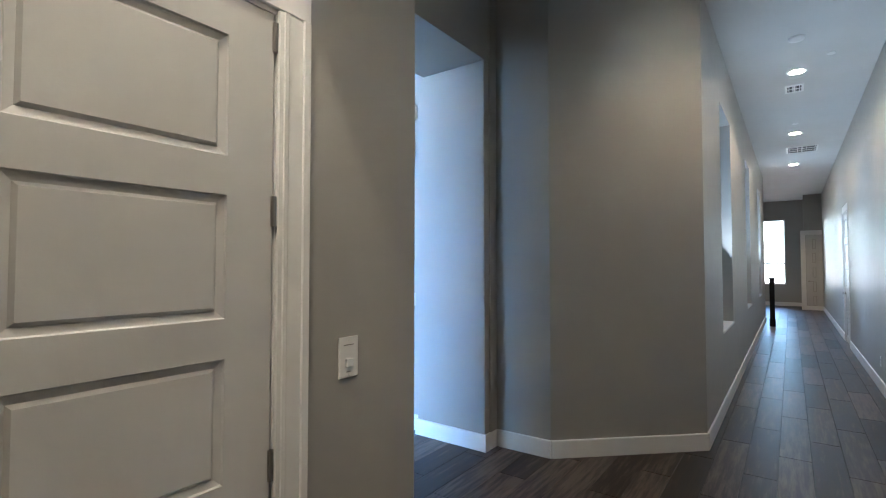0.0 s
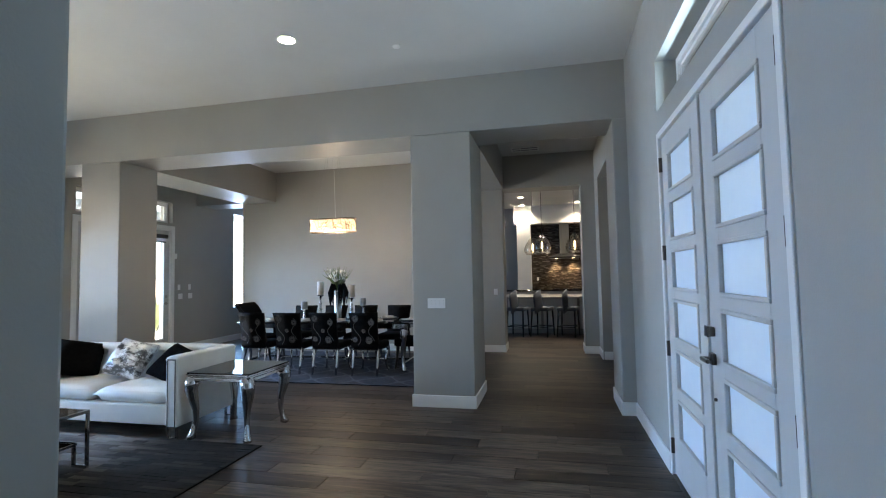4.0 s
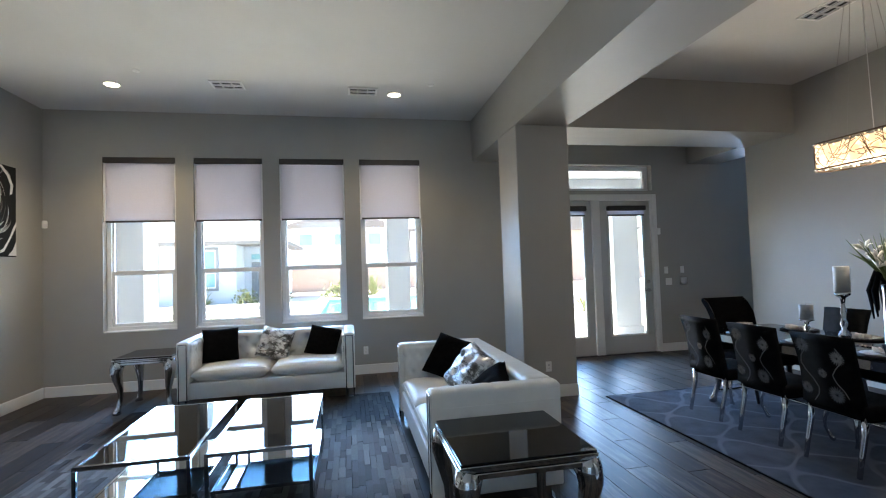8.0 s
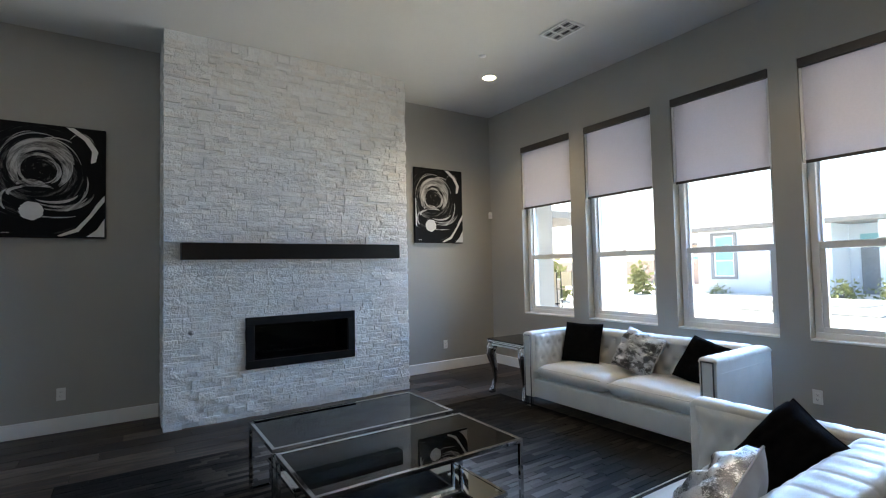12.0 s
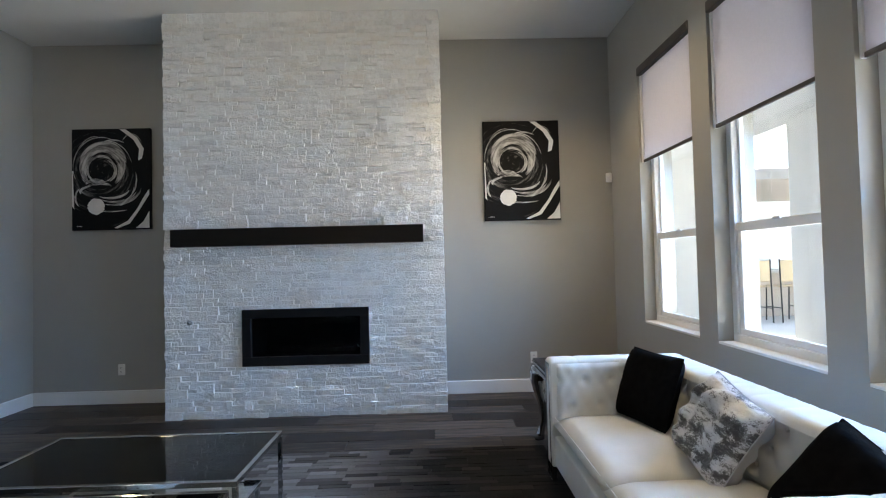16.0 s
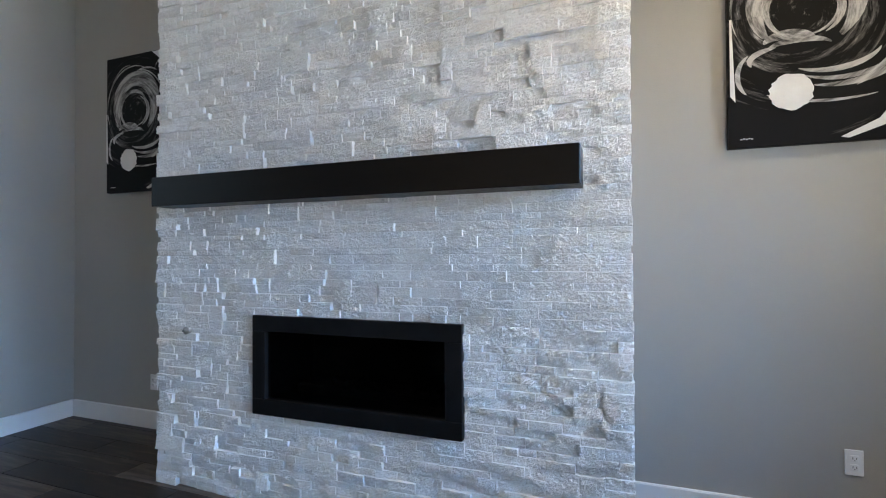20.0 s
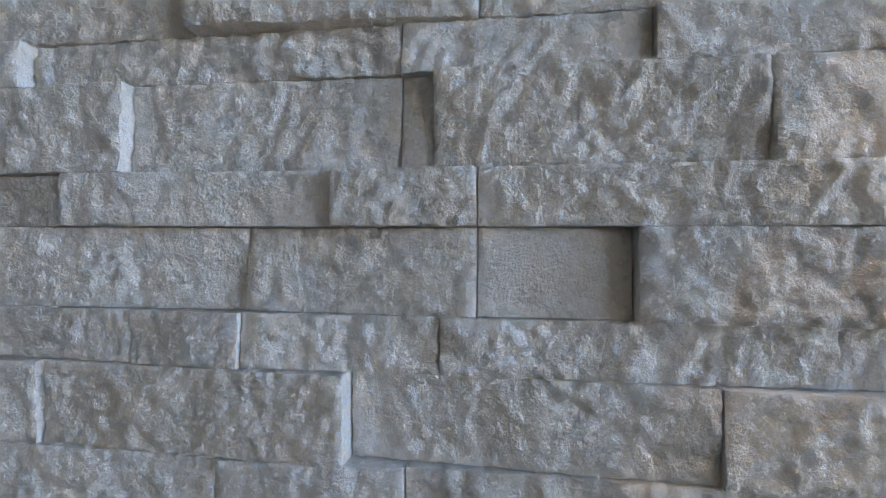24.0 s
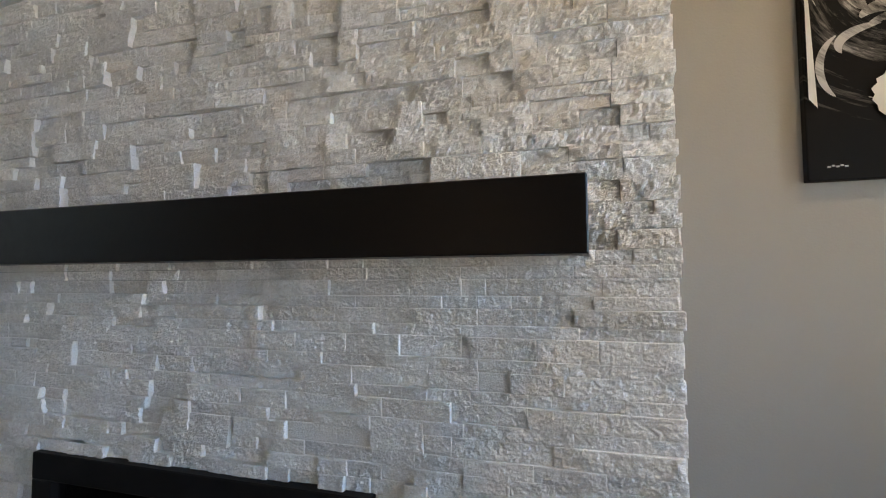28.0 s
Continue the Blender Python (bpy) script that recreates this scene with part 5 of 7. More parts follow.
    for s in (-1, 1):
        for y in (-dep + 0.005, -0.06):
            bm = bmesh.new()
            x = s * (w / 2 - 0.055)
            for q in ((x - 0.045, x - 0.030, y, y + 0.03, 0, 0.115), (x + 0.030, x + 0.045, y, y + 0.03, 0, 0.115), (x - 0.030, x + 0.030, y, y + 0.03, 0, 0.013)):
                add_box(bm, *q, 0.002)
            part("leg", bm, CHROME, th, "polished steel sled leg")
    return th


sofa(pose(-4.885, 3.305, 0, 0, 0, 90), 1.97, "white tufted leather sofa with steel trim under the windows")
sofa(pose(-2.055, 5.575, 0, 0, 0, 0), 1.99, "white tufted leather loveseat with steel trim before the column")

# sequins brushed two ways: bright patches and dark ones with ragged borders
def sequin_mat():
    m, nt, p = nodes_of("silver_sequins")
    tc = nt.nodes.new("ShaderNodeTexCoord")
    vo = nt.nodes.new("ShaderNodeTexVoronoi")
    vo.inputs["Scale"].default_value = 300
    nt.links.new(tc.outputs["Object"], vo.inputs["Vector"])
    sp = nt.nodes.new("ShaderNodeSeparateColor")
    nt.links.new(vo.outputs["Color"], sp.inputs[0])
    big = noise_tex(nt, 9, 5, 0.62, stretch=(1, 1, 1.8))
    mixv = nt.nodes.new("ShaderNodeMath")
    mixv.operation = 'MULTIPLY_ADD'
    mixv.inputs[1].default_value = 0.10
    nt.links.new(sp.outputs[0], mixv.inputs[0])
    nt.links.new(big, mixv.inputs[2])
    nt.links.new(ramp(nt, mixv.outputs[0], [(0.46, (0.10, 0.098, 0.10)), (0.53, (0.24, 0.235, 0.235)), (0.56, (0.62, 0.62, 0.63)), (0.75, (0.82, 0.82, 0.83))]), p.inputs["Base Color"])
    p.inputs["Metallic"].default_value = 0.85
    p.inputs["Roughness"].default_value = 0.30
    ht = nt.nodes.new("ShaderNodeMath")
    ht.operation = 'MULTIPLY_ADD'
    ht.inputs[1].default_value = 0.10
    nt.links.new(sp.outputs[1], ht.inputs[0])
    nt.links.new(big, ht.inputs[2])
    bump(nt, p, ht.outputs[0], 0.9, 0.014)
    return m


SEQUIN = sequin_mat()
SATIN = mottled("grey_satin", (0.40, 0.40, 0.42), (0.48, 0.48, 0.50), 12, 0.35)


def throw_pillow(m, size, label, mat, group, wrinkle=0.004, seed=1):
    """A square pillow with pulled-out corners, standing in its local x-z plane."""
    th = thing("throw_pillow", m, label, "pillow", group)
    n = 18
    for side in (-1, 1):
        bm = bmesh.new()
        g = []
        for j in range(n + 1):
            row = []
            for i in range(n + 1):
                u, v = -1 + 2 * i / n, -1 + 2 * j / n
                pinch = 1 - 0.07 * (1 - abs(u) ** 2) * (abs(v) ** 3) - 0.0
                pinch2 = 1 - 0.07 * (1 - abs(v) ** 2) * (abs(u) ** 3)
                bul = ((1 - u ** 4) * (1 - v ** 4)) ** 0.45
                soft = 1 - 0.03 * (u * v) ** 4
                wr = wrinkle * noise.noise(Vector((u * 3 + seed, v * 3, seed * 2 + side))) * bul * 3
                row.append(bm.verts.new((size / 2 * u * pinch2 * soft, side * (0.078 * bul + 0.002) + wr, size / 2 * v * pinch * soft + size / 2)))
            g.append(row)
        for j in range(n):
            for i in range(n):
                q = (g[j][i], g[j][i + 1], g[j + 1][i + 1], g[j + 1][i])
                bm.faces.new(q if side < 0 else q[::-1])
        part("pillow_front" if side < 0 else "pillow_back", bm, mat if side < 0 or mat is not SEQUIN else SATIN, th, smooth=True)
    bm = bmesh.new()
    h = size / 2
    loop = []
    for (a, b), (c, d) in zip(((-1, -1), (1, -1), (1, 1), (-1, 1)), ((1, -1), (1, 1), (-1, 1), (-1, -1))):
        for k in range(8):
            t = k / 8
            u, v = a + (c - a) * t, b + (d - b) * t
            k2 = 1 - 0.03 * (u * v) ** 4
            loop.append((k2 * h * u * (1 - 0.07 * (1 - v * v) * abs(u) ** 3), 0, k2 * h * v * (1 - 0.07 * (1 - u * u) * abs(v) ** 3) + h))
    for p0, p1 in zip(loop, loop[1:] + loop[:1]):
        add_tube(bm, p0, p1, 0.004, n=6, caps=False)
    part("seam", bm, mat if mat is not SEQUIN else SATIN, th, smooth=True)
    return th


BP, SP = "black velvet square throw pillow on the white sofa", "silver sequin square throw pillow on the white sofa"
# on the window sofa (facing +x)
throw_pillow(pose(-4.47, 2.68, 0.445, -20, 0, 104), 0.42, BP, BLACKCLOTH, "black pillows", seed=1)
throw_pillow(pose(-4.46, 3.26, 0.450, -28, 14, 88), 0.41, SP, SEQUIN, "sequin pillows", 0.02, seed=2)
throw_pillow(pose(-4.50, 3.85, 0.440, -34, 12, 84), 0.41, BP, BLACKCLOTH, "black pillows", seed=3)
# on the loveseat (facing -y)
throw_pillow(pose(-2.70, 5.08, 0.462, -36, 13, 48), 0.44, BP, BLACKCLOTH, "black pillows", seed=4)
throw_pillow(pose(-2.12, 5.08, 0.470, -38, 12, 8), 0.44, SP, SEQUIN, "sequin pillows", 0.012, seed=5)
throw_pillow(pose(-1.60, 5.06, 0.462, -48, 14, -12), 0.43, BP, BLACKCLOTH, "black pillows", seed=6)


def cabriole(bm, h, out, r=0.028):
    """A curved leg: out is the direction of the knee; from the floor up to h at the origin."""
    d = Vector((out[0], out[1], 0))
    pts, ws = [], []
    for t, k, w in ((0.0, 0.045, 0.85), (0.03, 0.05, 1.0), (0.10, 0.030, 0.62), (0.28, -0.006, 0.55), (0.48, -0.004, 0.72), (0.66, 0.028, 1.05), (0.80, 0.052, 1.30), (0.90, 0.050, 1.45), (1.0, 0.015, 1.5)):
        p = d * k
        pts.append((p.x, p.y, h * t))
        ws.append(r * w)
    add_sweep(bm, pts, ws, None, 8)


def side_table(m, label, W=0.64, D=0.64):
    th = thing("side_table", m, label, "side table", "side tables")
    bm = bmesh.new()
    add_box(bm, -W / 2, W / 2, -D / 2, D / 2, 0.608, 0.620, 0.003)
    part("glass_top", bm, BLACKGLASS, th, "glossy black glass top")
    bm = bmesh.new()
    for q, e in (((0.592, 0.607), 0.006), ((0.572, 0.591), -0.006), ((0.545, 0.571), 0.004)):
        for a in ((-W / 2 - e, W / 2 + e, -D / 2 - e, -D / 2 + 0.03), (-W / 2 - e, W / 2 + e, D / 2 - 0.03, D / 2 + e), (-W / 2 - e, -W / 2 + 0.03, -D / 2 + 0.03, D / 2 - 0.03), (W / 2 - 0.03, W / 2 + e, -D / 2 + 0.03, D / 2 - 0.03)):
            add_box(bm, *a, *q, 0.003)
    part("moulded_frame", bm, CHROME, th, "polished steel moulded frame")
    for sx in (-1, 1):
        for sy in (-1, 1):
            bm = bmesh.new()
            cabriole(bm, 0.56, (sx * 0.5, sy * 0.5), 0.046)
            leg = part("leg", bm, CHROME, th, "polished steel cabriole leg", smooth=True, at=pose(sx * (W / 2 - 0.055), sy * (D / 2 - 0.055), 0))
            bm = bmesh.new()
            add_box(bm, -0.035, 0.035, -0.035, 0.035, 0.525, 0.545, 0.004)
            part("leg_block", bm, CHROME, leg)
    return th


st = side_table(pose(-0.64, 5.07, 0), "black glass side table with steel cabriole legs beside the loveseat", 0.66, 0.68)
side_table(pose(-4.40, 1.955, 0), "black glass side table with steel cabriole legs beside the sofa", 0.64, 0.61)


def coffee_table(m):
    """A glass coffee table, 1.22 by 0.62, with a lower mirrored shelf carried on sled feet."""
    th = thing("coffee_table", m, "chrome coffee table with smoked glass top and lower shelf", "coffee table", "pair of coffee tables")
    L, D, H, r = 1.22, 0.62, 0.455, 0.011
    bm = bmesh.new()
    for y in (-D / 2 + r, D / 2 - r):
        add_box(bm, -L / 2, L / 2, y - r, y + r, H - 0.024, H, 0.002)
    for x in (-L / 2 + r, L / 2 - r):
        add_box(bm, x - r, x + r, -D / 2 + 2 * r, D / 2 - 2 * r, H - 0.024, H, 0.002)
    part("top_frame", bm, CHROME, th)
    box_part("glass_top", (-L / 2 + 0.02, L / 2 - 0.02, -D / 2 + 0.02, D / 2 - 0.02, H - 0.012, H - 0.003), TABLEGLASS, th, label="smoked glass top")
    for sx in (-1, 1):
        for sy in (-1, 1):
            bm = bmesh.new()
            x, y = sx * (L / 2 - r), sy * (D / 2 - r)
            add_box(bm, x - r, x + r, y - r, y + r, 0, H - 0.024, 0.002)
            xi = x - sx * 0.13
            add_box(bm, min(x - sx * r, xi - sx * r), max(x - sx * r, xi - sx * r), y - r, y + r, 0.0, 0.022, 0.002)
            add_box(bm, xi - r, xi + r, y - r, y + r, 0.022, 0.165, 0.002)
            part("leg", bm, CHROME, th)
    S = L / 2 - 0.13
    bm = bmesh.new()
    for y in (-D / 2 + r, D / 2 - r):
        add_box(bm, -S - r, S + r, y - r, y + r, 0.165, 0.187, 0.002)
    for x in (-S, S):
        add_box(bm, x - r, x + r, -D / 2 + 2 * r, D / 2 - 2 * r, 0.165, 0.187, 0.002)
    part("shelf_frame", bm, CHROME, th)
    box_part("glass_shelf", (-S, S, -D / 2 + 0.02, D / 2 - 0.02, 0.176, 0.184), SHELFM, th, label="mirrored glass shelf")
    return th


SHELFM = mottled("mirror_glass", (0.50, 0.54, 0.54), (0.55, 0.58, 0.58), 3, 0.03, metal=1.0)
ct = coffee_table(pose(-1.845, 2.995, 0.012))
copy_thing(ct, pose(-1.845, 3.69, 0.012))

# ---- patchwork hide rug ----
def hide_mat():
    m, nt, p = nodes_of("hide_patchwork")
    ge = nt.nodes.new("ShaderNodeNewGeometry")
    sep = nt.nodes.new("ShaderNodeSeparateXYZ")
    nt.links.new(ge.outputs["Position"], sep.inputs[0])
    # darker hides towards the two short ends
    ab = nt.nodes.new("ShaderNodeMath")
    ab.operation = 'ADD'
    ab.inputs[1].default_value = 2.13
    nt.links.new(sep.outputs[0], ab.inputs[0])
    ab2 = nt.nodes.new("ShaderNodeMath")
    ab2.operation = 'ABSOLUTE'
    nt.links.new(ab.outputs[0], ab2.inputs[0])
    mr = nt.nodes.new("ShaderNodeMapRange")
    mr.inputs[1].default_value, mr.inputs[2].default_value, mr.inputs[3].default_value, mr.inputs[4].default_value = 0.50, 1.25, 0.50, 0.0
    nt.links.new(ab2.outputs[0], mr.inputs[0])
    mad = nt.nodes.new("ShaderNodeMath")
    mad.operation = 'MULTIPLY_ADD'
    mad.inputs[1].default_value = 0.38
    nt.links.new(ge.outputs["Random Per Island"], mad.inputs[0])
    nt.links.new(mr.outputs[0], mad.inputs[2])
    # the two darkest stops also carry the shade beside the window sofa
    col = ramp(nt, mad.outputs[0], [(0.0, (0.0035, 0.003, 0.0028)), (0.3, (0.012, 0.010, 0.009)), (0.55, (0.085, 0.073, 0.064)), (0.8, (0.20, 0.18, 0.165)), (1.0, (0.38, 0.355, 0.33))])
    hair = ramp(nt, noise_tex(nt, 220, 4, stretch=(0.2, 1, 1)), [(0.3, (0.72, 0.72, 0.72)), (0.7, (1.0, 1.0, 1.0))])
    mul = nt.nodes.new("ShaderNodeMix")
    mul.data_type, mul.blend_type = 'RGBA', 'MULTIPLY'
    mul.inputs[0].default_value = 1.0
    nt.links.new(col, mul.inputs[6])
    nt.links.new(hair, mul.inputs[7])
    nt.links.new(mul.outputs[2], p.inputs["Base Color"])
    p.inputs["Roughness"].default_value = 0.75
    p.inputs["Specular IOR Level"].default_value = 0.18
    bump(nt, p, noise_tex(nt, 300, 3, stretch=(0.2, 1, 1)), 0.3, 0.003)
    return m


HIDE = hide_mat()
rug = thing("area_rug", pose(0, 0, 0), "grey and brown patchwork hide rug under the coffee tables", "rug")
box_part("backing", (-4.11, -0.15, 1.83, 4.70, 0.0005, 0.006), BLACKCLOTH, rug)
rr = random.Random(5)
pv, pf = [], []
y = 1.833
while y < 4.69:
    x = -4.107 - rr.uniform(0, 0.12)
    while x < -0.155:
        L = rr.uniform(0.12, 0.34)
        a, b, c, d, h = max(x, -4.107), min(x + L, -0.153), max(y + rr.uniform(-0.006, 0.004), 1.833), min(y + 0.048 + rr.uniform(-0.004, 0.004), 4.697), 0.0105 + rr.uniform(0, 0.0025)
        if b - a > 0.015:
            o = len(pv)
            e = 0.0012
            pv += [(a, c, 0.006), (b, c, 0.006), (b, d, 0.006), (a, d, 0.006), (a + e, c + e, h), (b - e, c + e, h), (b - e, d - e, h), (a + e, d - e, h)]
            pf += [tuple(o + k for k in q) for q in ((4, 5, 6, 7), (0, 1, 5, 4), (1, 2, 6, 5), (2, 3, 7, 6), (3, 0, 4, 7))]
        x += L
    y += 0.048
me = bpy.data.meshes.new("patchwork_field")
me.from_pydata(pv, [], pf)
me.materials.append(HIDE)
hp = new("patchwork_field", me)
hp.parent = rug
tagged(hp, kind="stuff")


# ---- wall plates, sensors, ceiling fittings ----
def wall_plate(m, gangs, kind, label):
    """A screwless plate with rockers or sockets; local -y faces the room."""
    w = 0.07 + 0.046 * (gangs - 1)
    th = thing("light_switch" if kind == "switch" else "wall_outlet", m, label, "switch" if kind == "switch" else "outlet", "switch plates" if kind == "switch" else "outlets")
    bm = bmesh.new()
    add_box(bm, -w / 2, w / 2, -0.007, 0, -0.0575, 0.0575, 0.003, 2)
    part("plate", bm, PLATE, th)
    for g in range(gangs):
        x = (g - (gangs - 1) / 2) * 0.046
        if kind == "switch":
            bm = bmesh.new()
            add_box(bm, x - 0.0165, x + 0.0165, -0.0105, -0.005, -0.033, 0.033, 0.0025, 2)
            r = part("rocker", bm, PLATE, th)
            r.rotation_euler = (0.02, 0, 0)
        else:
            for z in (-0.02, 0.02):
                bm = bmesh.new()
                add_box(bm, x - 0.016, x + 0.016, -0.010, -0.005, z - 0.014, z + 0.014, 0.004, 2)
                s = part("socket", bm, PLATE, th)
                bm = bmesh.new()
                for q in ((x - 0.008, x - 0.0055, -0.0108, -0.0095, z - 0.004, z + 0.006), (x + 0.0055, x + 0.008, -0.0108, -0.0095, z - 0.004, z + 0.005), (x - 0.002, x + 0.002, -0.0108, -0.0095, z - 0.010, z - 0.006)):
                    add_box(bm, *q)
                part("slots", bm, BLACKM, s)
    return th


SW, OU = "white rocker switch plate on the wall", "white duplex outlet on the wall"
wall_plate(pose(1.115, YN - 0.001, 1.17), 4, "switch", SW)
dm = thing("light_switch", pose(1.105, 0.218, 1.134), "large white dimmer plate beside the corridor door", "switch", "switch plates")
bm = bmesh.new()
add_box(bm, -0.047, 0.047, -0.007, 0, -0.074, 0.074, 0.003, 2)
part("plate", bm, PLATE, dm)
bm = bmesh.new()
add_box(bm, -0.017, 0.017, -0.016, -0.005, -0.036, -0.004, 0.003, 2)
part("dimmer_button", bm, PLATE, dm)
for q in ((-0.024, 0.024, -0.0078, -0.0065, 0.043, 0.046), (-0.012, 0.012, -0.0078, -0.0065, -0.054, -0.052)):
    box_part("printed_line", q, SHADEBAR, dm)
for z in (-0.062, 0.060):
    bm = bmesh.new()
    add_tube(bm, (0, -0.0085, z), (0, -0.006, z), 0.003, n=10)
    part("screw", bm, PLATE, dm)
wall_plate(pose(XE - 0.001, 1.72, 1.16, 0, 0, -90), 3, "switch", "white triple rocker switch plate by the entry doors")
wall_plate(pose(XE - 0.001, 2.05, 0.34, 0, 0, -90), 1, "outlet", OU)
wall_plate(pose(1.35, YD - 0.001, 1.15), 1, "switch", SW)
wall_plate(pose(XW + 0.001, 9.47, 1.15, 0, 0, 90), 2, "switch", SW)
wall_plate(pose(XW + 0.001, 9.75, 1.15, 0, 0, 90), 2, "switch", SW)
wall_plate(pose(XW + 0.001, 9.43, 1.34, 0, 0, 90), 1, "switch", SW)
wall_plate(pose(XW + 0.001, 9.73, 1.34, 0, 0, 90), 1, "switch", SW)
wall_plate(pose(XW + 0.001, 4.46, 0.34, 0, 0, 90), 1, "outlet", OU)
wall_plate(pose(-3.299, 6.45, 0.35, 0, 0, 90), 1, "outlet", OU)
wall_plate(pose(-0.05, 0.341, 0.35, 0, 0, 180), 1, "outlet", OU)
wall_plate(pose(-4.355, 0.341, 0.36, 0, 0, 180), 1, "outlet", OU)
wall_plate(pose(1.20, 1.501, 0.36, 0, 0, 180), 1, "outlet", OU)
wall_plate(pose(7.4, -1.929, 0.35, 0, 0, 180), 1, "outlet", OU)


def small_box(name, m, w, d, h, label, cat, lens=True):
    th = thing(name, m, label, cat)
    bm = bmesh.new()
    add_box(bm, -w / 2, w / 2, -d, 0, -h / 2, h / 2, 0.012, 3)
    b = part("housing", bm, PLATE, th, smooth=False)
    if lens:
        bm = bmesh.new()
        add_box(bm, -w * 0.32, w * 0.32, -d - 0.004, -d + 0.004, -h * 0.32, h * 0.05, 0.003)
        part("lens", bm, SHADEF, th)
    return th


small_box("motion_sensor", pose(-5.215, 0.375, 2.24, 0, 0, 135), 0.055, 0.045, 0.10, "small white motion sensor high in the corner", "motion sensor")
small_box("door_chime", pose(XE - 0.001, 1.71, 2.51, 0, 0, -90), 0.14, 0.055, 0.17, "white rectangular door chime high on the entry wall", "door chime", False)
sr = small_box("alarm_siren", pose(XE - 0.001, 1.68, 2.86, 0, 0, -90), 0.13, 0.05, 0.13, "white square alarm siren with a dark grille", "alarm siren", False)
bm = bmesh.new()
add_lathe(bm, [(0.040, 0), (0.040, 0.004), (0.028, 0.004), (0.028, 0.001)], 20)
part("grille_ring", bm, BLACKM, sr, at=pose(0, -0.05, 0, 90, 0, 0))
ds = thing("door_stop", pose(XE - 0.016, 2.02, 0.075), "dark spring door stop on the baseboard", "door stop")
bm = bmesh.new()
add_tube(bm, (0, 0, 0), (-0.07, 0, 0.0), 0.005)
part("spring", bm, NICKEL, ds)
bm = bmesh.new()
add_tube(bm, (-0.07, 0, 0), (-0.085, 0, 0), 0.008)
part("tip", bm, BLACKM, ds)
small_box("door_contact", pose(XW + 0.001, 9.32, 1.99, 0, 0, 90), 0.05, 0.03, 0.11, "small grey door sensor beside the patio doors", "door sensor", False)


def downlight(x, y):
    th = thing("recessed_light", pose(x, y, CZ), "lit round recessed ceiling light", "ceiling light", "recessed lights")
    bm = bmesh.new()
    add_lathe(bm, [(0.095, -0.001), (0.097, -0.006), (0.088, -0.010), (0.072, -0.006)], 28)
    part("trim_ring", bm, TRIM, th, smooth=True)
    bm = bmesh.new()
    add_lathe(bm, [(0.0, -0.0065), (0.073, -0.0065)], 28)
    part("lens", bm, LAMPDISC, th)


for q in ((-4.25, 1.60), (-4.25, 4.88), (0.0, 1.60), (0.0, 4.86), (6.9, -1.2), (10.2, -1.2), (13.4, -1.2), (1.56, 15.24), (1.51, 16.9), (3.3, 16.7), (5.0, 8.3), (-2.7, -0.9), (0.24, -0.12), (0.3, -1.1), (3.6, -1.2)):
    downlight(*q)


def ceiling_vent(m, w, d, cols, label):
    th = thing("ceiling_vent", m, label, "vent", "ceiling vents")
    bm = bmesh.new()
    for q in ((-w / 2, w / 2, -d / 2, -d / 2 + 0.025, -0.012, -0.001), (-w / 2, w / 2, d / 2 - 0.025, d / 2, -0.012, -0.001), (-w / 2, -w / 2 + 0.025, -d / 2 + 0.025, d / 2 - 0.025, -0.012, -0.001), (w / 2 - 0.025, w / 2, -d / 2 + 0.025, d / 2 - 0.025, -0.012, -0.001)):
        add_box(bm, *q, 0.002)
    part("frame", bm, TRIM, th)
    box_part("duct", (-w / 2 + 0.02, w / 2 - 0.02, -d / 2 + 0.02, d / 2 - 0.02, -0.004, -0.002), BLACKM, th)
    for c in range(1, cols):
        x = -w / 2 + w * c / cols
        box_part("divider", (x - 0.008, x + 0.008, -d / 2 + 0.025, d / 2 - 0.025, -0.012, -0.004), TRIM, th)
    box_part("divider", (-w / 2 + 0.025, w / 2 - 0.025, -0.008, 0.008, -0.0125, -0.0045), TRIM, th)
    for c in range(cols):
        for k in range(4):
            yy = -d / 2 + 0.045 + k * (d - 0.09) / 3
            x0 = -w / 2 + w * c / cols + 0.012
            box_part("slat", (x0, x0 + w / cols - 0.024, yy - 0.004, yy + 0.004, -0.010, -0.0045), SHADEF, th)


ceiling_vent(pose(-4.13, 2.885, CZ, 0, 0, 90), 0.36, 0.26, 3, "white supply vent in the living room ceiling")
ceiling_vent(pose(-4.17, 4.475, CZ, 0, 0, 90), 0.36, 0.26, 3, "white supply vent in the living room ceiling")
ceiling_vent(pose(-1.68, 8.60, CZ), 0.36, 0.26, 3, "white supply vent in the dining ceiling")
ceiling_vent(pose(7.56, -1.18, CZ), 0.30, 0.20, 2, "white supply vent in the corridor ceiling")
ceiling_vent(pose(11.7, -1.32, CZ), 0.6, 0.5, 3, "dark return grille in the corridor ceiling")
ceiling_vent(pose(2.0, 9.6, CZ), 0.5, 0.3, 3, "dark return grille in the passage ceiling")


def ceiling_disc(name, x, y, r, h, label, cat):
    th = thing(name, pose(x, y, CZ), label, cat)
    bm = bmesh.new()
    add_lathe(bm, [(r, -0.001), (r, -h * 0.4), (r * 0.9, -h * 0.75), (r * 0.5, -h), (0.0, -h)], 26)
    part("body", bm, PLATE, th, smooth=True)
    bm = bmesh.new()
    add_lathe(bm, [(r * 0.35, -h * 0.98), (r * 0.35, -h - 0.004), (0.0, -h - 0.004)], 18)
    part("cap", bm, TRIM, th)


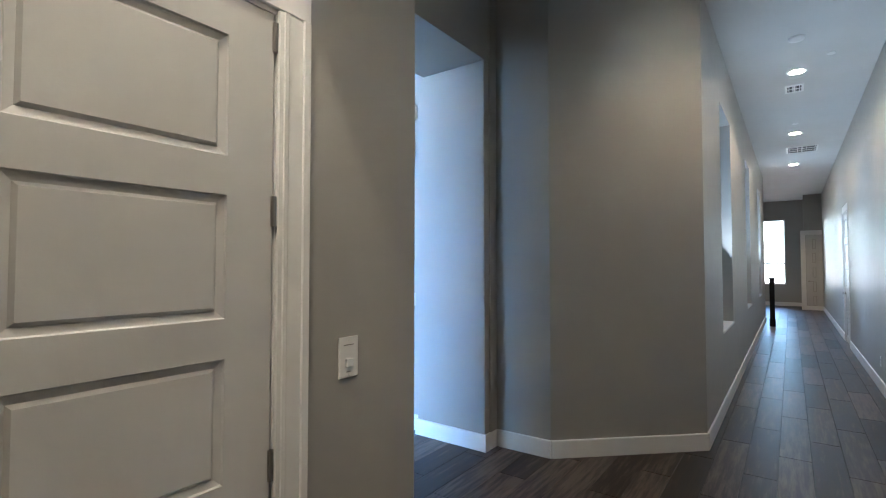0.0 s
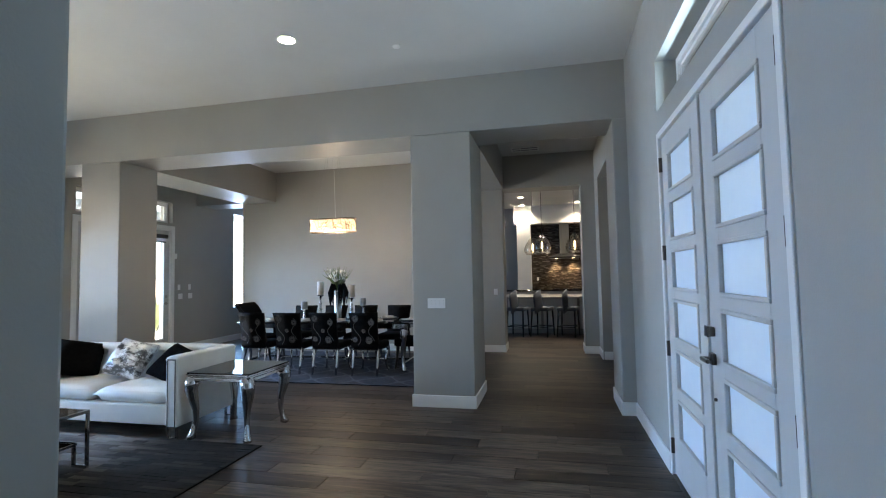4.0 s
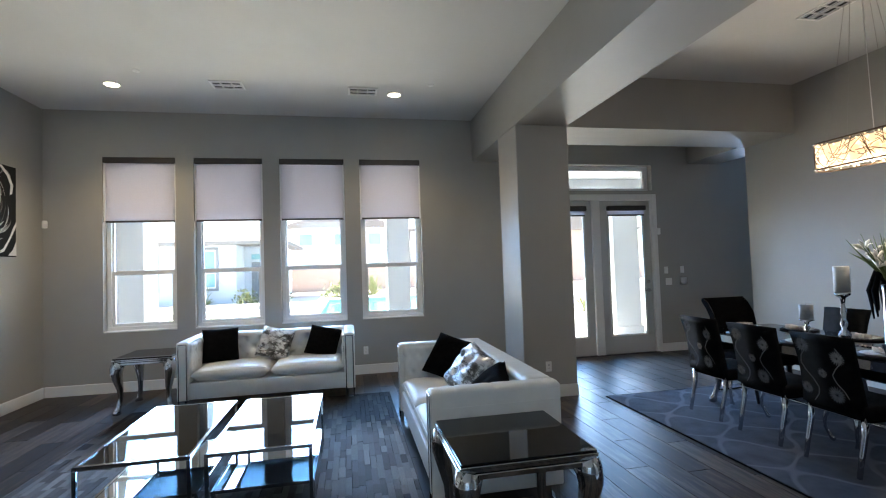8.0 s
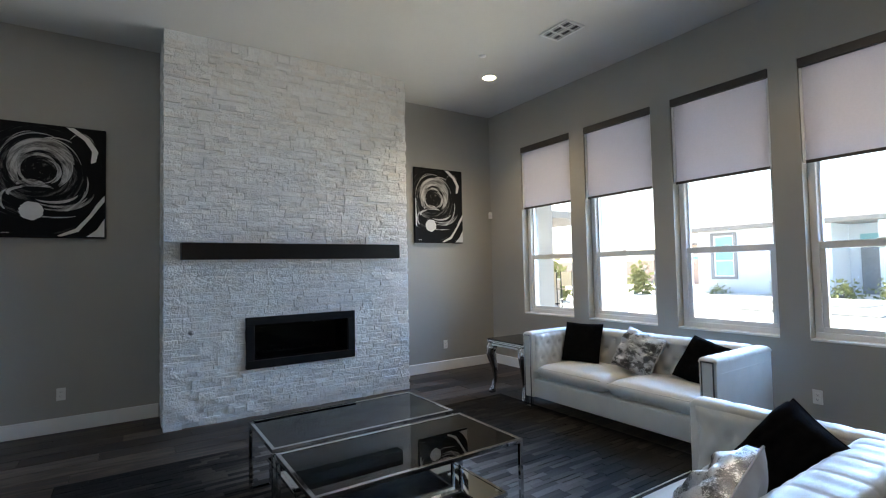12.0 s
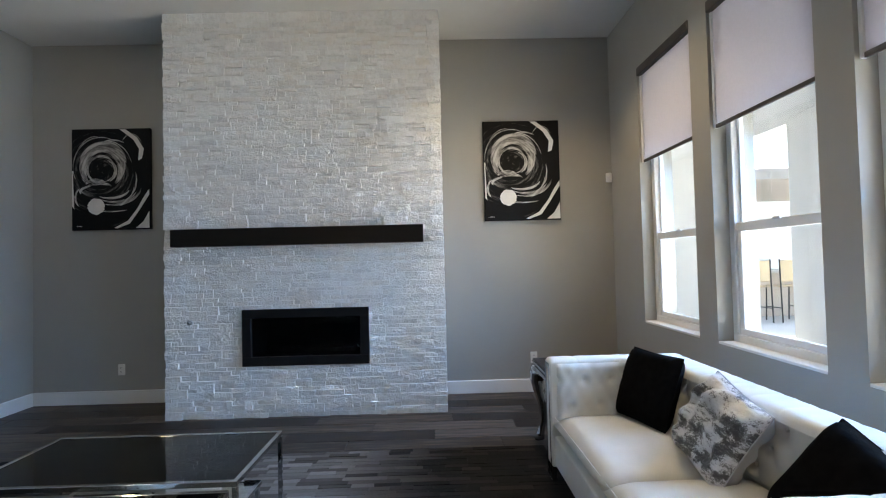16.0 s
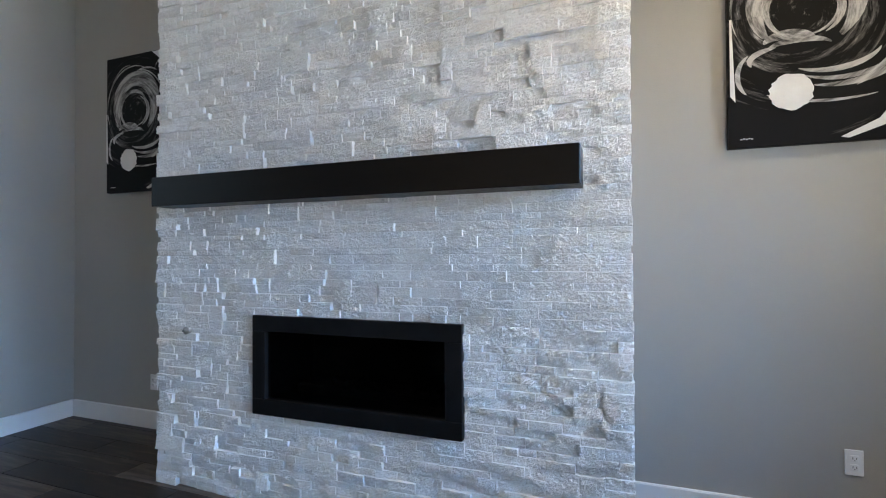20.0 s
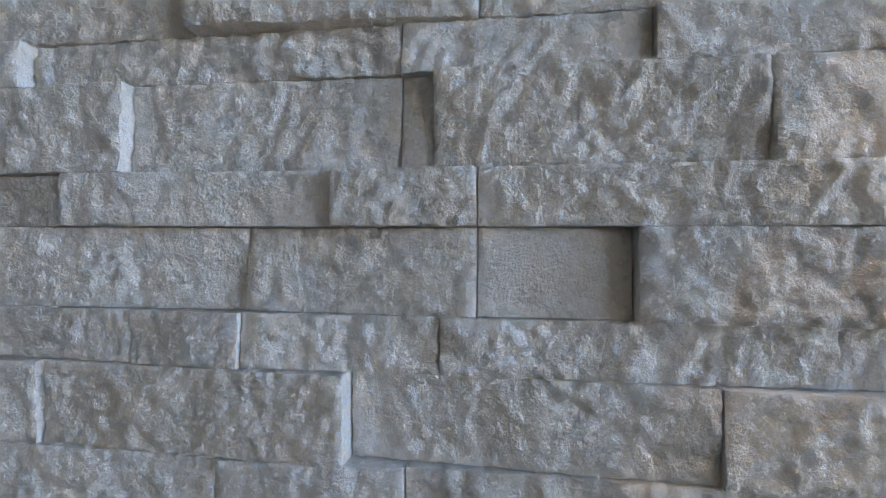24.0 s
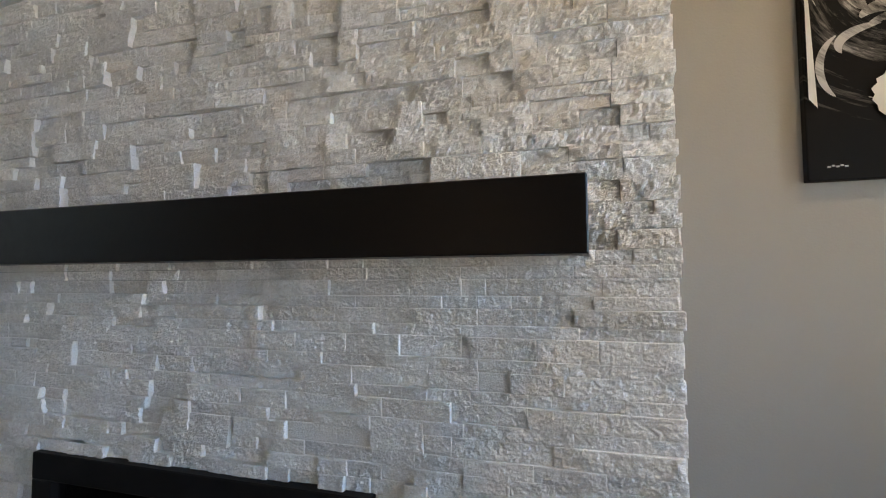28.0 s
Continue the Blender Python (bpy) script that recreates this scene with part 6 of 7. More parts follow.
ceiling_disc("smoke_detector", -2.08, 3.27, 0.07, 0.035, "round white smoke detector on the ceiling", "smoke detector")
ceiling_disc("smoke_detector", 5.85, -1.19, 0.07, 0.035, "round white smoke detector on the corridor ceiling", "smoke detector")
for q in ((0.97, 5.26), (-3.81, 2.03), (-3.88, 5.30), (6.5, -1.5), (9.5, -1.2)):
    ceiling_disc("sprinkler_head", q[0], q[1], 0.04, 0.012, "small flush white sprinkler cover", "sprinkler")
# ---- dining room ----
def trellis_mat():
    """Blue-grey low pile with a pale carved trellis."""
    m, nt, p = nodes_of("trellis_rug")
    tc = nt.nodes.new("ShaderNodeTexCoord")
    sep = nt.nodes.new("ShaderNodeSeparateXYZ")
    nt.links.new(tc.outputs["Object"], sep.inputs[0])

    def math_node(op, a, b=None):
        n = nt.nodes.new("ShaderNodeMath")
        n.operation = op
        for i, v in enumerate((a, b)):
            if v is None:
                continue
            if isinstance(v, (int, float)):
                n.inputs[i].default_value = v
            else:
                nt.links.new(v, n.inputs[i])
        return n.outputs[0]
    X, Y = math_node('MULTIPLY', sep.outputs[0], 9.5), math_node('MULTIPLY', sep.outputs[1], 9.5)
    v = math_node('ADD', math_node('COSINE', X), math_node('COSINE', Y))
    w = math_node('MULTIPLY', math_node('SINE', math_node('MULTIPLY', X, 2.0)), 0.25)
    d = math_node('ABSOLUTE', math_node('ADD', v, w))
    line = nt.nodes.new("ShaderNodeMapRange")
    line.inputs[1].default_value, line.inputs[2].default_value, line.inputs[3].default_value, line.inputs[4].default_value = 0.10, 0.26, 1.0, 0.0
    nt.links.new(d, line.inputs[0])
    pile = ramp(nt, noise_tex(nt, 5, 6), [(0.3, (0.038, 0.041, 0.054)), (0.7, (0.066, 0.071, 0.089))])
    mix = nt.nodes.new("ShaderNodeMix")
    mix.data_type = 'RGBA'
    mix.inputs[7].default_value = (0.095, 0.102, 0.122, 1)
    nt.links.new(line.outputs[0], mix.inputs[0])
    nt.links.new(pile, mix.inputs[6])
    nt.links.new(mix.outputs[2], p.inputs["Base Color"])
    p.inputs["Roughness"].default_value = 0.95
    p.inputs["Specular IOR Level"].default_value = 0.15
    b = bump(nt, p, line.outputs[0], 0.35, 0.006)
    bump(nt, p, noise_tex(nt, 350, 3), 0.4, 0.004, b)
    return m


dr = thing("dining_rug", pose(0, 0, 0), "blue-grey trellis pattern rug under the dining table", "rug")
bm = bmesh.new()
add_box(bm, -3.12, 0.62, 7.06, 9.72, 0.0005, 0.012, 0.004, 2)
part("woven_field", bm, trellis_mat(), dr)
bm = bmesh.new()
for q in ((-3.13, 0.63, 7.045, 7.06, 0.0005, 0.010), (-3.13, 0.63, 9.72, 9.735, 0.0005, 0.010), (-3.135, -3.12, 7.06, 9.72, 0.0005, 0.010), (0.62, 0.635, 7.06, 9.72, 0.0005, 0.010)):
    add_box(bm, *q, 0.003)
part("binding", bm, BLACKCLOTH, dr)

RZ = 0.012
dt = thing("dining_table", pose(-1.225, 8.40, RZ), "long black glass dining table with steel legs", "dining table")
bm = bmesh.new()
add_box(bm, -1.525, 1.525, -0.50, 0.50, 0.737, 0.750, 0.004, 2)
part("tabletop", bm, BLACKGLASS, dt, "glossy black glass top")
bm = bmesh.new()
for q in ((-1.44, 1.44, -0.46, -0.42, 0.66, 0.736), (-1.44, 1.44, 0.42, 0.46, 0.66, 0.736), (-1.44, -1.40, -0.42, 0.42, 0.66, 0.736), (1.40, 1.44, -0.42, 0.42, 0.66, 0.736)):
    add_box(bm, *q, 0.004)
part("apron", bm, CHROME, dt, "polished steel apron")
for sx in (-1, 1):
    for sy in (-1, 1):
        bm = bmesh.new()
        cabriole(bm, 0.67, (sx * 0.7, sy * 0.7), 0.042)
        part("leg", bm, CHROME, dt, "polished steel cabriole leg", smooth=True, at=pose(sx * 1.34, sy * 0.39, 0))
bm = bmesh.new()
add_tube(bm, (-1.34, 0, 0.12), (1.34, 0, 0.12), 0.014)
for sx in (-1, 1):
    add_tube(bm, (sx * 1.34, -0.39, 0.12), (sx * 1.34, 0.39, 0.12), 0.014)
part("stretcher", bm, CHROME, dt)

MEDAL = mottled("silver_embroidery", (0.05, 0.05, 0.052), (0.15, 0.15, 0.154), 40, 0.7, grain=0.5, grain_scale=300)
VELVETB = mottled("black_damask", (0.003, 0.003, 0.0034), (0.008, 0.008, 0.009), 16, 0.85, grain=0.4, grain_scale=300, spec=0.06, detail=7)


def flower(bm, cx, cz, r, y):
    """A chrysanthemum medallion of thin petals, facing -y."""
    for ring, n, k in ((1.0, 18, 0.16), (0.62, 13, 0.15)):
        for i in range(n):
            a = 2 * math.pi * i / n + ring
            t = Vector((math.cos(a), 0, math.sin(a)))
            s = Vector((-math.sin(a), 0, math.cos(a))) * r * k * 0.6
            c = Vector((cx, y - (1 - ring) * 0.003, cz))
            vs = [bm.verts.new(v) for v in (c + t * r * 0.12 * ring, c + t * r * 0.6 * ring + s, c + t * r * ring, c + t * r * 0.6 * ring - s)]
            bm.faces.new(vs)


def vine(bm, pts, w, y):
    for a, b in zip(pts, pts[1:]):
        d = Vector((b[0] - a[0], 0, b[1] - a[1])).normalized()
        s = Vector((-d.z, 0, d.x)) * w
        A, B = Vector((a[0], y, a[1])), Vector((b[0], y, b[1]))
        bm.faces.new([bm.verts.new(v) for v in (A - s, B - s, B + s, A + s)])


def dining_chair(m, label, group):
    """Armless upholstered chair, back towards -y; origin on the floor under the seat centre."""
    th = thing("dining_chair", m, label, "chair", group)
    bm = bmesh.new()
    add_box(bm, -0.235, 0.235, -0.22, 0.24, 0.38, 0.475, 0.028, 3)
    part("seat", bm, VELVETB, th, smooth=True)
    bm = bmesh.new()
    n = 10
    g = []
    for j in range(n + 1):
        t = j / n
        yb = -0.215 - 0.035 * t - 0.06 * t * t
        wd = 0.212 - 0.035 * t * (1 - t) * 2 + 0.010 * t
        th_ = 0.038 - 0.010 * t
        g.append([bm.verts.new((-wd, yb - th_, 0.42 + 0.52 * t)), bm.verts.new((wd, yb - th_, 0.42 + 0.52 * t)), bm.verts.new((wd, yb + th_, 0.42 + 0.52 * t)), bm.verts.new((-wd, yb + th_, 0.42 + 0.52 * t))])
    for a, b in zip(g, g[1:]):
        for i in range(4):
            bm.faces.new((a[i], a[(i + 1) % 4], b[(i + 1) % 4], b[i]))
    bm.faces.new(g[0][::-1])
    bm.faces.new(g[-1])
    bmesh.ops.bevel(bm, geom=[e for e in bm.edges if len(e.link_faces) == 2 and e.calc_face_angle(0) > 0.9], offset=0.014, segments=2, affect='EDGES')
    back = part("backrest", bm, VELVETB, th, smooth=True)
    fm = pose(0, -0.262, 0.42, 9.5, 0, 0)
    for cx, cz, r in ((-0.12, 0.86, 0.062), (0.13, 0.80, 0.058), (0.0, 0.67, 0.040), (0.08, 0.53, 0.066), (-0.14, 0.54, 0.050)):
        bm = bmesh.new()
        flower(bm, cx, cz - 0.42, r, 0)
        part("flower_motif", bm, MEDAL, back, "silver embroidered flower", at=fm)
    bm = bmesh.new()
    vine(bm, [(-0.10 + 0.055 * math.sin(k * 0.9), 0.03 + 0.055 * k) for k in range(8)], 0.0035, 0)
    part("vine_motif", bm, MEDAL, back, "silver embroidered vine", at=fm)
    bm = bmesh.new()
    vine(bm, [(0.12 + 0.045 * math.cos(k * 1.1), 0.10 + 0.05 * k) for k in range(8)], 0.0035, 0)
    part("vine_motif", bm, MEDAL, back, "silver embroidered vine", at=fm)
    for s in (-1, 1):
        bm = bmesh.new()
        cabriole(bm, 0.39, (s * 0.5, 0.7), 0.022)
        part("leg", bm, CHROME, th, "polished steel front leg", smooth=True, at=pose(s * 0.19, 0.19, 0))
        bm = bmesh.new()
        add_sweep(bm, [(0, -0.075, 0), (0, -0.045, 0.14), (0, -0.01, 0.28), (0, 0, 0.40)], [0.016, 0.019, 0.021, 0.024])
        part("leg", bm, CHROME, th, "polished steel back leg", smooth=True, at=pose(s * 0.195, -0.20, 0))
    bm = bmesh.new()
    add_box(bm, -0.236, 0.236, -0.222, 0.242, 0.372, 0.382, 0.003)
    part("seat_trim", bm, CHROME, th)
    return th


dch = dining_chair(pose(-2.24, 7.86, RZ), "black floral velvet dining chair with steel legs", "chairs along the dining table")
for x, rz in ((-1.62, 1.5), (-1.0, -1), (-0.36, 2)):
    copy_thing(dch, pose(x, 7.85, RZ, 0, 0, rz))
for x, rz in ((-2.24, 180), (-1.62, 179), (-1.0, 182), (-0.36, 180)):
    copy_thing(dch, pose(x, 9.02, RZ, 0, 0, rz))


def host_chair(m, label):
    """End chair with a tall back that rolls outwards at the top, black legs; back towards -y."""
    th = thing("host_chair", m, label, "chair", "end chairs of the dining table")
    bm = bmesh.new()
    add_box(bm, -0.27, 0.27, -0.24, 0.27, 0.36, 0.48, 0.03, 3)
    part("seat", bm, BLACKCLOTH, th, smooth=True)
    prof = [(-0.20, 0.44), (-0.205, 0.60), (-0.215, 0.74), (-0.25, 0.88), (-0.33, 0.99), (-0.40, 1.045), (-0.43, 1.02), (-0.40, 0.975), (-0.36, 0.93), (-0.31, 0.84), (-0.285, 0.74), (-0.275, 0.60), (-0.27, 0.44)]
    bm = bmesh.new()
    L = [bm.verts.new((-0.265 - 0.02 * max(0, z - 0.7), y, z)) for y, z in prof]
    R = [bm.verts.new((0.265 + 0.02 * max(0, z - 0.7), y, z)) for y, z in prof]
    bm.faces.new(L)
    bm.faces.new(R[::-1])
    for i in range(len(prof)):
        j = (i + 1) % len(prof)
        bm.faces.new((L[i], R[i], R[j], L[j]))
    part("backrest", bm, BLACKCLOTH, th)
    bm = bmesh.new()
    for s in (-1, 1):
        for k in range(26):
            t = k / 25
            i = min(int(t * 5), 4)
            f = t * 5 - i
            y = prof[i][0] + (prof[i + 1][0] - prof[i][0]) * f
            z = prof[i][1] + (prof[i + 1][1] - prof[i][1]) * f
            bmesh.ops.create_icosphere(bm, subdivisions=1, radius=0.005, matrix=Matrix.Translation((s * 0.262, y + 0.002, z)))
    tagged(part("nailheads", bm, CHROME, th), kind="stuff")
    for s in (-1, 1):
        for y, o in ((0.21, 0.05), (-0.20, -0.10)):
            bm = bmesh.new()
            add_sweep(bm, [(0, o, 0), (0, o * 0.45, 0.16), (0, 0, 0.37)], [0.016, 0.02, 0.028])
            part("leg", bm, BLACKM, th, "black tapered leg", smooth=True, at=pose(s * 0.22, y, 0))
    return th


hc = host_chair(pose(-2.64, 8.55, RZ, 0, 0, -90), "black velvet host chair with a rolled back at the table end")
copy_thing(hc, pose(0.19, 8.39, RZ, 0, 0, 92))

# table settings
TZ = RZ + 0.750
PORC = mottled("white_porcelain", (0.70, 0.69, 0.67), (0.76, 0.75, 0.73), 8, 0.2)
LINEN = mottled("ivory_linen", (0.52, 0.47, 0.42), (0.60, 0.55, 0.50), 14, 0.9, grain=0.5, grain_scale=200)
ps = thing("place_setting", pose(-2.24, 8.08, TZ), "black charger with white plate and folded napkin", "place setting", "place settings")
bm = bmesh.new()
add_lathe(bm, [(0.10, 0.001), (0.165, 0.006), (0.168, 0.011), (0.11, 0.007), (0.0, 0.007)], 28)
part("charger", bm, BLACKM, ps, smooth=True)
bm = bmesh.new()
add_lathe(bm, [(0.07, 0.008), (0.128, 0.020), (0.131, 0.024), (0.075, 0.014), (0.0, 0.014)], 28)
part("plate", bm, PORC, ps, smooth=True)
bm = bmesh.new()
for a in range(7):
    t = radians(-60 + a * 20)
    add_sweep(bm, [(0, 0, 0.022), (0.05 * math.sin(t), 0.05 * math.cos(t), 0.036), (0.12 * math.sin(t), 0.11 * math.cos(t), 0.028)], [0.008, 0.020, 0.028], [0.008, 0.010, 0.005], 6)
part("napkin", bm, LINEN, ps, smooth=True)
for x in (-1.62, -1.0, -0.36):
    copy_thing(ps, pose(x, 8.08, TZ))
for x in (-2.24, -1.62, -1.0, -0.36):
    copy_thing(ps, pose(x, 8.72, TZ, 0, 0, 180))
copy_thing(ps, pose(-2.56, 8.42, TZ, 0, 0, 90))
copy_thing(ps, pose(0.10, 8.40, TZ, 0, 0, -90))

WAX = mottled("candle_wax", (0.60, 0.58, 0.55), (0.66, 0.64, 0.61), 9, 0.6)
WAXG = mottled("silver_candle", (0.24, 0.24, 0.25), (0.32, 0.32, 0.33), 30, 0.4)
MERC = mottled("mercury_glass", (0.50, 0.50, 0.51), (0.66, 0.66, 0.67), 30, 0.14, metal=1.0)


def candle_stand(x, y, h, cr, ch, wax, label):
    th = thing("candle_holder", pose(x, y, TZ), label, "candle holder", "candle holders")
    bm = bmesh.new()
    k = h / 0.26
    add_lathe(bm, [(0.055, 0.0), (0.058, 0.008), (0.03, 0.03 * k), (0.045, 0.05 * k), (0.045, 0.06 * k), (0.016, 0.085 * k), (0.030, 0.11 * k), (0.014, 0.14 * k), (0.024, 0.17 * k), (0.013, 0.20 * k), (0.020, 0.235 * k), (0.055, 0.25 * k), (0.055, 0.26 * k), (0.0, 0.26 * k)], 22)
    part("stem", bm, MERC, th, "turned silver stem", smooth=True)
    bm = bmesh.new()
    add_lathe(bm, [(cr, h), (cr, h + ch - 0.004), (cr - 0.004, h + ch), (cr * 0.4, h + ch - 0.006), (0.0, h + ch - 0.006)], 22)
    c = part("candle", bm, wax, th, smooth=True)
    bm = bmesh.new()
    add_tube(bm, (0, 0, h + ch - 0.006), (0.001, 0, h + ch + 0.008), 0.0015, n=6)
    part("wick", bm, BLACKM, c)


candle_stand(-1.40, 8.25, 0.44, 0.055, 0.22, WAX, "tall silver holder with an ivory pillar candle")
candle_stand(-1.02, 8.66, 0.37, 0.055, 0.22, WAX, "silver holder with an ivory pillar candle")
candle_stand(-1.65, 8.16, 0.20, 0.052, 0.13, WAXG, "short silver holder with a grey candle")
candle_stand(-0.86, 8.80, 0.22, 0.052, 0.13, WAXG, "short silver holder with a grey candle")

va = thing("flower_vase", pose(-1.18, 8.46, TZ), "beaded glass vase with white lilies and black ribbons", "vase")
bm = bmesh.new()
add_lathe(bm, [(0.075, 0.0), (0.075, 0.014), (0.062, 0.03), (0.062, 0.46), (0.070, 0.51)], 22)
part("vase_body", bm, MERC, va, "silver beaded cylinder", smooth=True)
fr_ = random.Random(8)
bm = bmesh.new()
for i in range(26):
    a = fr_.uniform(0, 6.28)
    r = fr_.uniform(0.08, 0.13)
    add_sweep(bm, [(0.03 * math.cos(a), 0.03 * math.sin(a), 0.50), (r * math.cos(a), r * math.sin(a), 0.605), ((r + 0.05) * math.cos(a), (r + 0.05) * math.sin(a), 0.46), ((r + 0.03) * math.cos(a), (r + 0.03) * math.sin(a), fr_.uniform(0.22, 0.36))], [0.016, 0.024, 0.024, 0.006], [0.004] * 4, 6)
part("ribbon_fringe", bm, BLACKCLOTH, va, "drooping black ribbons", smooth=True)
bm = bmesh.new()
for i in range(60):
    a, r = fr_.uniform(0, 6.28), fr_.uniform(0.05, 0.27)
    z = fr_.uniform(0.68, 0.93)
    add_sweep(bm, [(0, 0, 0.50), (r * 0.5 * math.cos(a), r * 0.5 * math.sin(a), 0.68), (r * math.cos(a), r * math.sin(a), z)], [0.003, 0.009, 0.0015], [0.003, 0.003, 0.001], 5)
part("stems", bm, LEAFM, va, "green stems and fern")
PETAL = mottled("lily_petal", (0.66, 0.63, 0.50), (0.76, 0.74, 0.64), 16, 0.5)
for i in range(9):
    a = i * 0.7 + fr_.uniform(-0.2, 0.2)
    r, z = fr_.uniform(0.05, 0.15), fr_.uniform(0.64, 0.80)
    bm = bmesh.new()
    for k in range(6):
        b = k * math.pi / 3
        add_sweep(bm, [(0, 0, 0), (0.04 * math.cos(b), 0.03 * math.sin(b), 0.05), (0.07 * math.cos(b), 0.07 * math.sin(b), 0.06)], [0.006, 0.021, 0.004], [0.003, 0.003, 0.002], 6)
    part("lily", bm, PETAL, va, "ivory lily bloom", smooth=True, at=pose(r * math.cos(a), r * math.sin(a), z, 35 * math.sin(a), 35 * math.cos(a), 0))

# ---- chandelier ----
ch = thing("chandelier", pose(-1.24, 8.40, 0), "oblong crystal and wire chandelier glowing warm white", "chandelier")
# beads and sleeve emit by themselves, in place of bulb light caught in them
CRYST = glow("lit_crystal", (1.0, 0.62, 0.32), 0.29)
SLEEVE = glow("added_sleeve_glow", (1.0, 0.60, 0.31), 0.125)
CORE = glow("lit_core", (1.0, 0.74, 0.46), 0.62)
WIRE = mottled("bronze_wire", (0.10, 0.07, 0.05), (0.16, 0.12, 0.09), 30, 0.35, metal=0.8)


def oval(t, a=0.42, b=0.125):
    """A rounded oblong, t from 0 to 1 round it."""
    straight, bend = 2 * (a - b), math.pi * b
    total = 2 * straight + 2 * bend
    s = (t % 1) * total
    if s < straight:
        return (-(a - b) + s, -b)
    s -= straight
    if s < bend:
        q = -math.pi / 2 + s / b
        return (a - b + b * math.cos(q), b * math.sin(q))
    s -= bend
    if s < straight:
        return (a - b - s, b)
    q = math.pi / 2 + (s - straight) / b
    return (-(a - b) + b * math.cos(q), b * math.sin(q))


for name, z in (("top_rail", 2.487), ("bottom_rail", 2.262)):
    bm = bmesh.new()
    pts = [(*oval(k / 56), z) for k in range(56)]
    for a, b in zip(pts, pts[1:] + pts[:1]):
        add_tube(bm, a, b, 0.008, n=6, caps=False)
    part(name, bm, WIRE, ch)
cr_ = random.Random(3)
bm = bmesh.new()
for i in range(150):
    t, z = cr_.random(), cr_.uniform(2.28, 2.47)
    dt_, dz = cr_.uniform(-0.05, 0.05), cr_.uniform(-0.10, 0.10)
    pts = []
    for k in range(5):
        u = k / 4
        zz = min(2.487, max(2.262, z + dz * (u - 0.5) * 2 + 0.025 * math.sin(u * 3.1 + i)))
        pts.append((*oval(t + dt_ * (u - 0.5) * 2), zz))
    for a, b in zip(pts, pts[1:]):
        add_tube(bm, a, b, 0.0028, n=4, caps=False)
tagged(part("wire_lace", bm, WIRE, ch), kind="stuff")
bm = bmesh.new()
for i in range(420):
    x, y = oval(cr_.random(), 0.405, 0.11)
    bmesh.ops.create_icosphere(bm, subdivisions=1, radius=cr_.uniform(0.006, 0.012), matrix=Matrix.Translation((x, y, cr_.uniform(2.27, 2.48))))
tagged(part("crystal_lattice", bm, CRYST, ch, "warm glowing crystal beads"), kind="stuff")
# added sleeve, glows to fill the gaps between the wires with even light
bm = bmesh.new()
ring = [oval(k / 56, 0.385, 0.092) for k in range(56)]
lo_, hi_ = [bm.verts.new((x, y, 2.285)) for x, y in ring], [bm.verts.new((x, y, 2.465)) for x, y in ring]
for k in range(56):
    bm.faces.new((lo_[k], lo_[(k + 1) % 56], hi_[(k + 1) % 56], hi_[k]))
part("glow_sleeve", bm, SLEEVE, ch, "added warm glowing sleeve inside the wires")
for k in range(5):
    bm = bmesh.new()
    add_lathe(bm, [(0.0, 2.30), (0.022, 2.32), (0.028, 2.37), (0.020, 2.43), (0.0, 2.44)], 12, -0.28 + 0.14 * k, 0)
    part("bulb", bm, CORE, ch, smooth=True)
bm = bmesh.new()
add_box(bm, -0.13, 0.13, -0.055, 0.055, CZ - 0.035, CZ - 0.001, 0.01, 2)
part("canopy", bm, CHROME, ch, "polished ceiling canopy")
for x in (-0.22, 0.22):
    for y in (-0.1, 0.1):
        bm = bmesh.new()
        add_tube(bm, (x * 1.1, y, 2.487), (x * 0.35, y * 0.2, CZ - 0.02), 0.0016, n=5)
        part("cable", bm, NICKEL, ch)
bm = bmesh.new()
add_tube(bm, (0.05, 0, 2.487), (0.02, 0, CZ - 0.02), 0.003, n=6)
part("power_cord", bm, PLATE, ch)

# ---- kitchen seen through the passage ----
QUARTZ = mottled("white_quartz", (0.62, 0.60, 0.57), (0.70, 0.68, 0.65), 4, 0.15)
CABD = mottled("grey_cabinet", (0.30, 0.29, 0.28), (0.34, 0.33, 0.32), 5, 0.45)
STEEL = mottled("brushed_steel", (0.42, 0.42, 0.42), (0.50, 0.50, 0.50), 40, 0.3, metal=1.0, stretch=(1, 1, 0.05))
CHARC = mottled("charcoal_fabric", (0.10, 0.115, 0.145), (0.14, 0.155, 0.19), 40, 0.9, grain=0.4, grain_scale=300)
isl = thing("kitchen_island", pose(0, 0, 0), "kitchen island with white quartz top and white panels", "kitchen island")
box_part("body", (0.4, 3.9, 13.05, 13.95, 0, 0.885), CABD, isl, 0.004)
box_part("countertop", (0.3, 4.0, 12.70, 14.05, 0.885, 0.925), QUARTZ, isl, 0.006)
for x in (0.4, 1.275, 2.15, 3.025):
    box_part("panel", (x + 0.03, x + 0.845, 13.035, 13.05, 0.12, 0.86), TRIM, isl, 0.005)
bar = thing("bar_stool", pose(1.58, 12.55, 0, 0, 0, -16), "charcoal upholstered counter stool with dark legs", "bar stool", "counter stools")
bm = bmesh.new()
add_box(bm, -0.22, 0.22, -0.20, 0.22, 0.60, 0.69, 0.025, 3)
part("seat", bm, CHARC, bar, smooth=True)
bm = bmesh.new()
add_sweep(bm, [(0, -0.20, 0.60), (0, -0.23, 0.76), (0, -0.275, 0.94), (0, -0.30, 1.06)], [0.03, 0.034, 0.032, 0.026], [0.24, 0.255, 0.255, 0.235], 12)
part("backrest", bm, CHARC, bar, smooth=True)
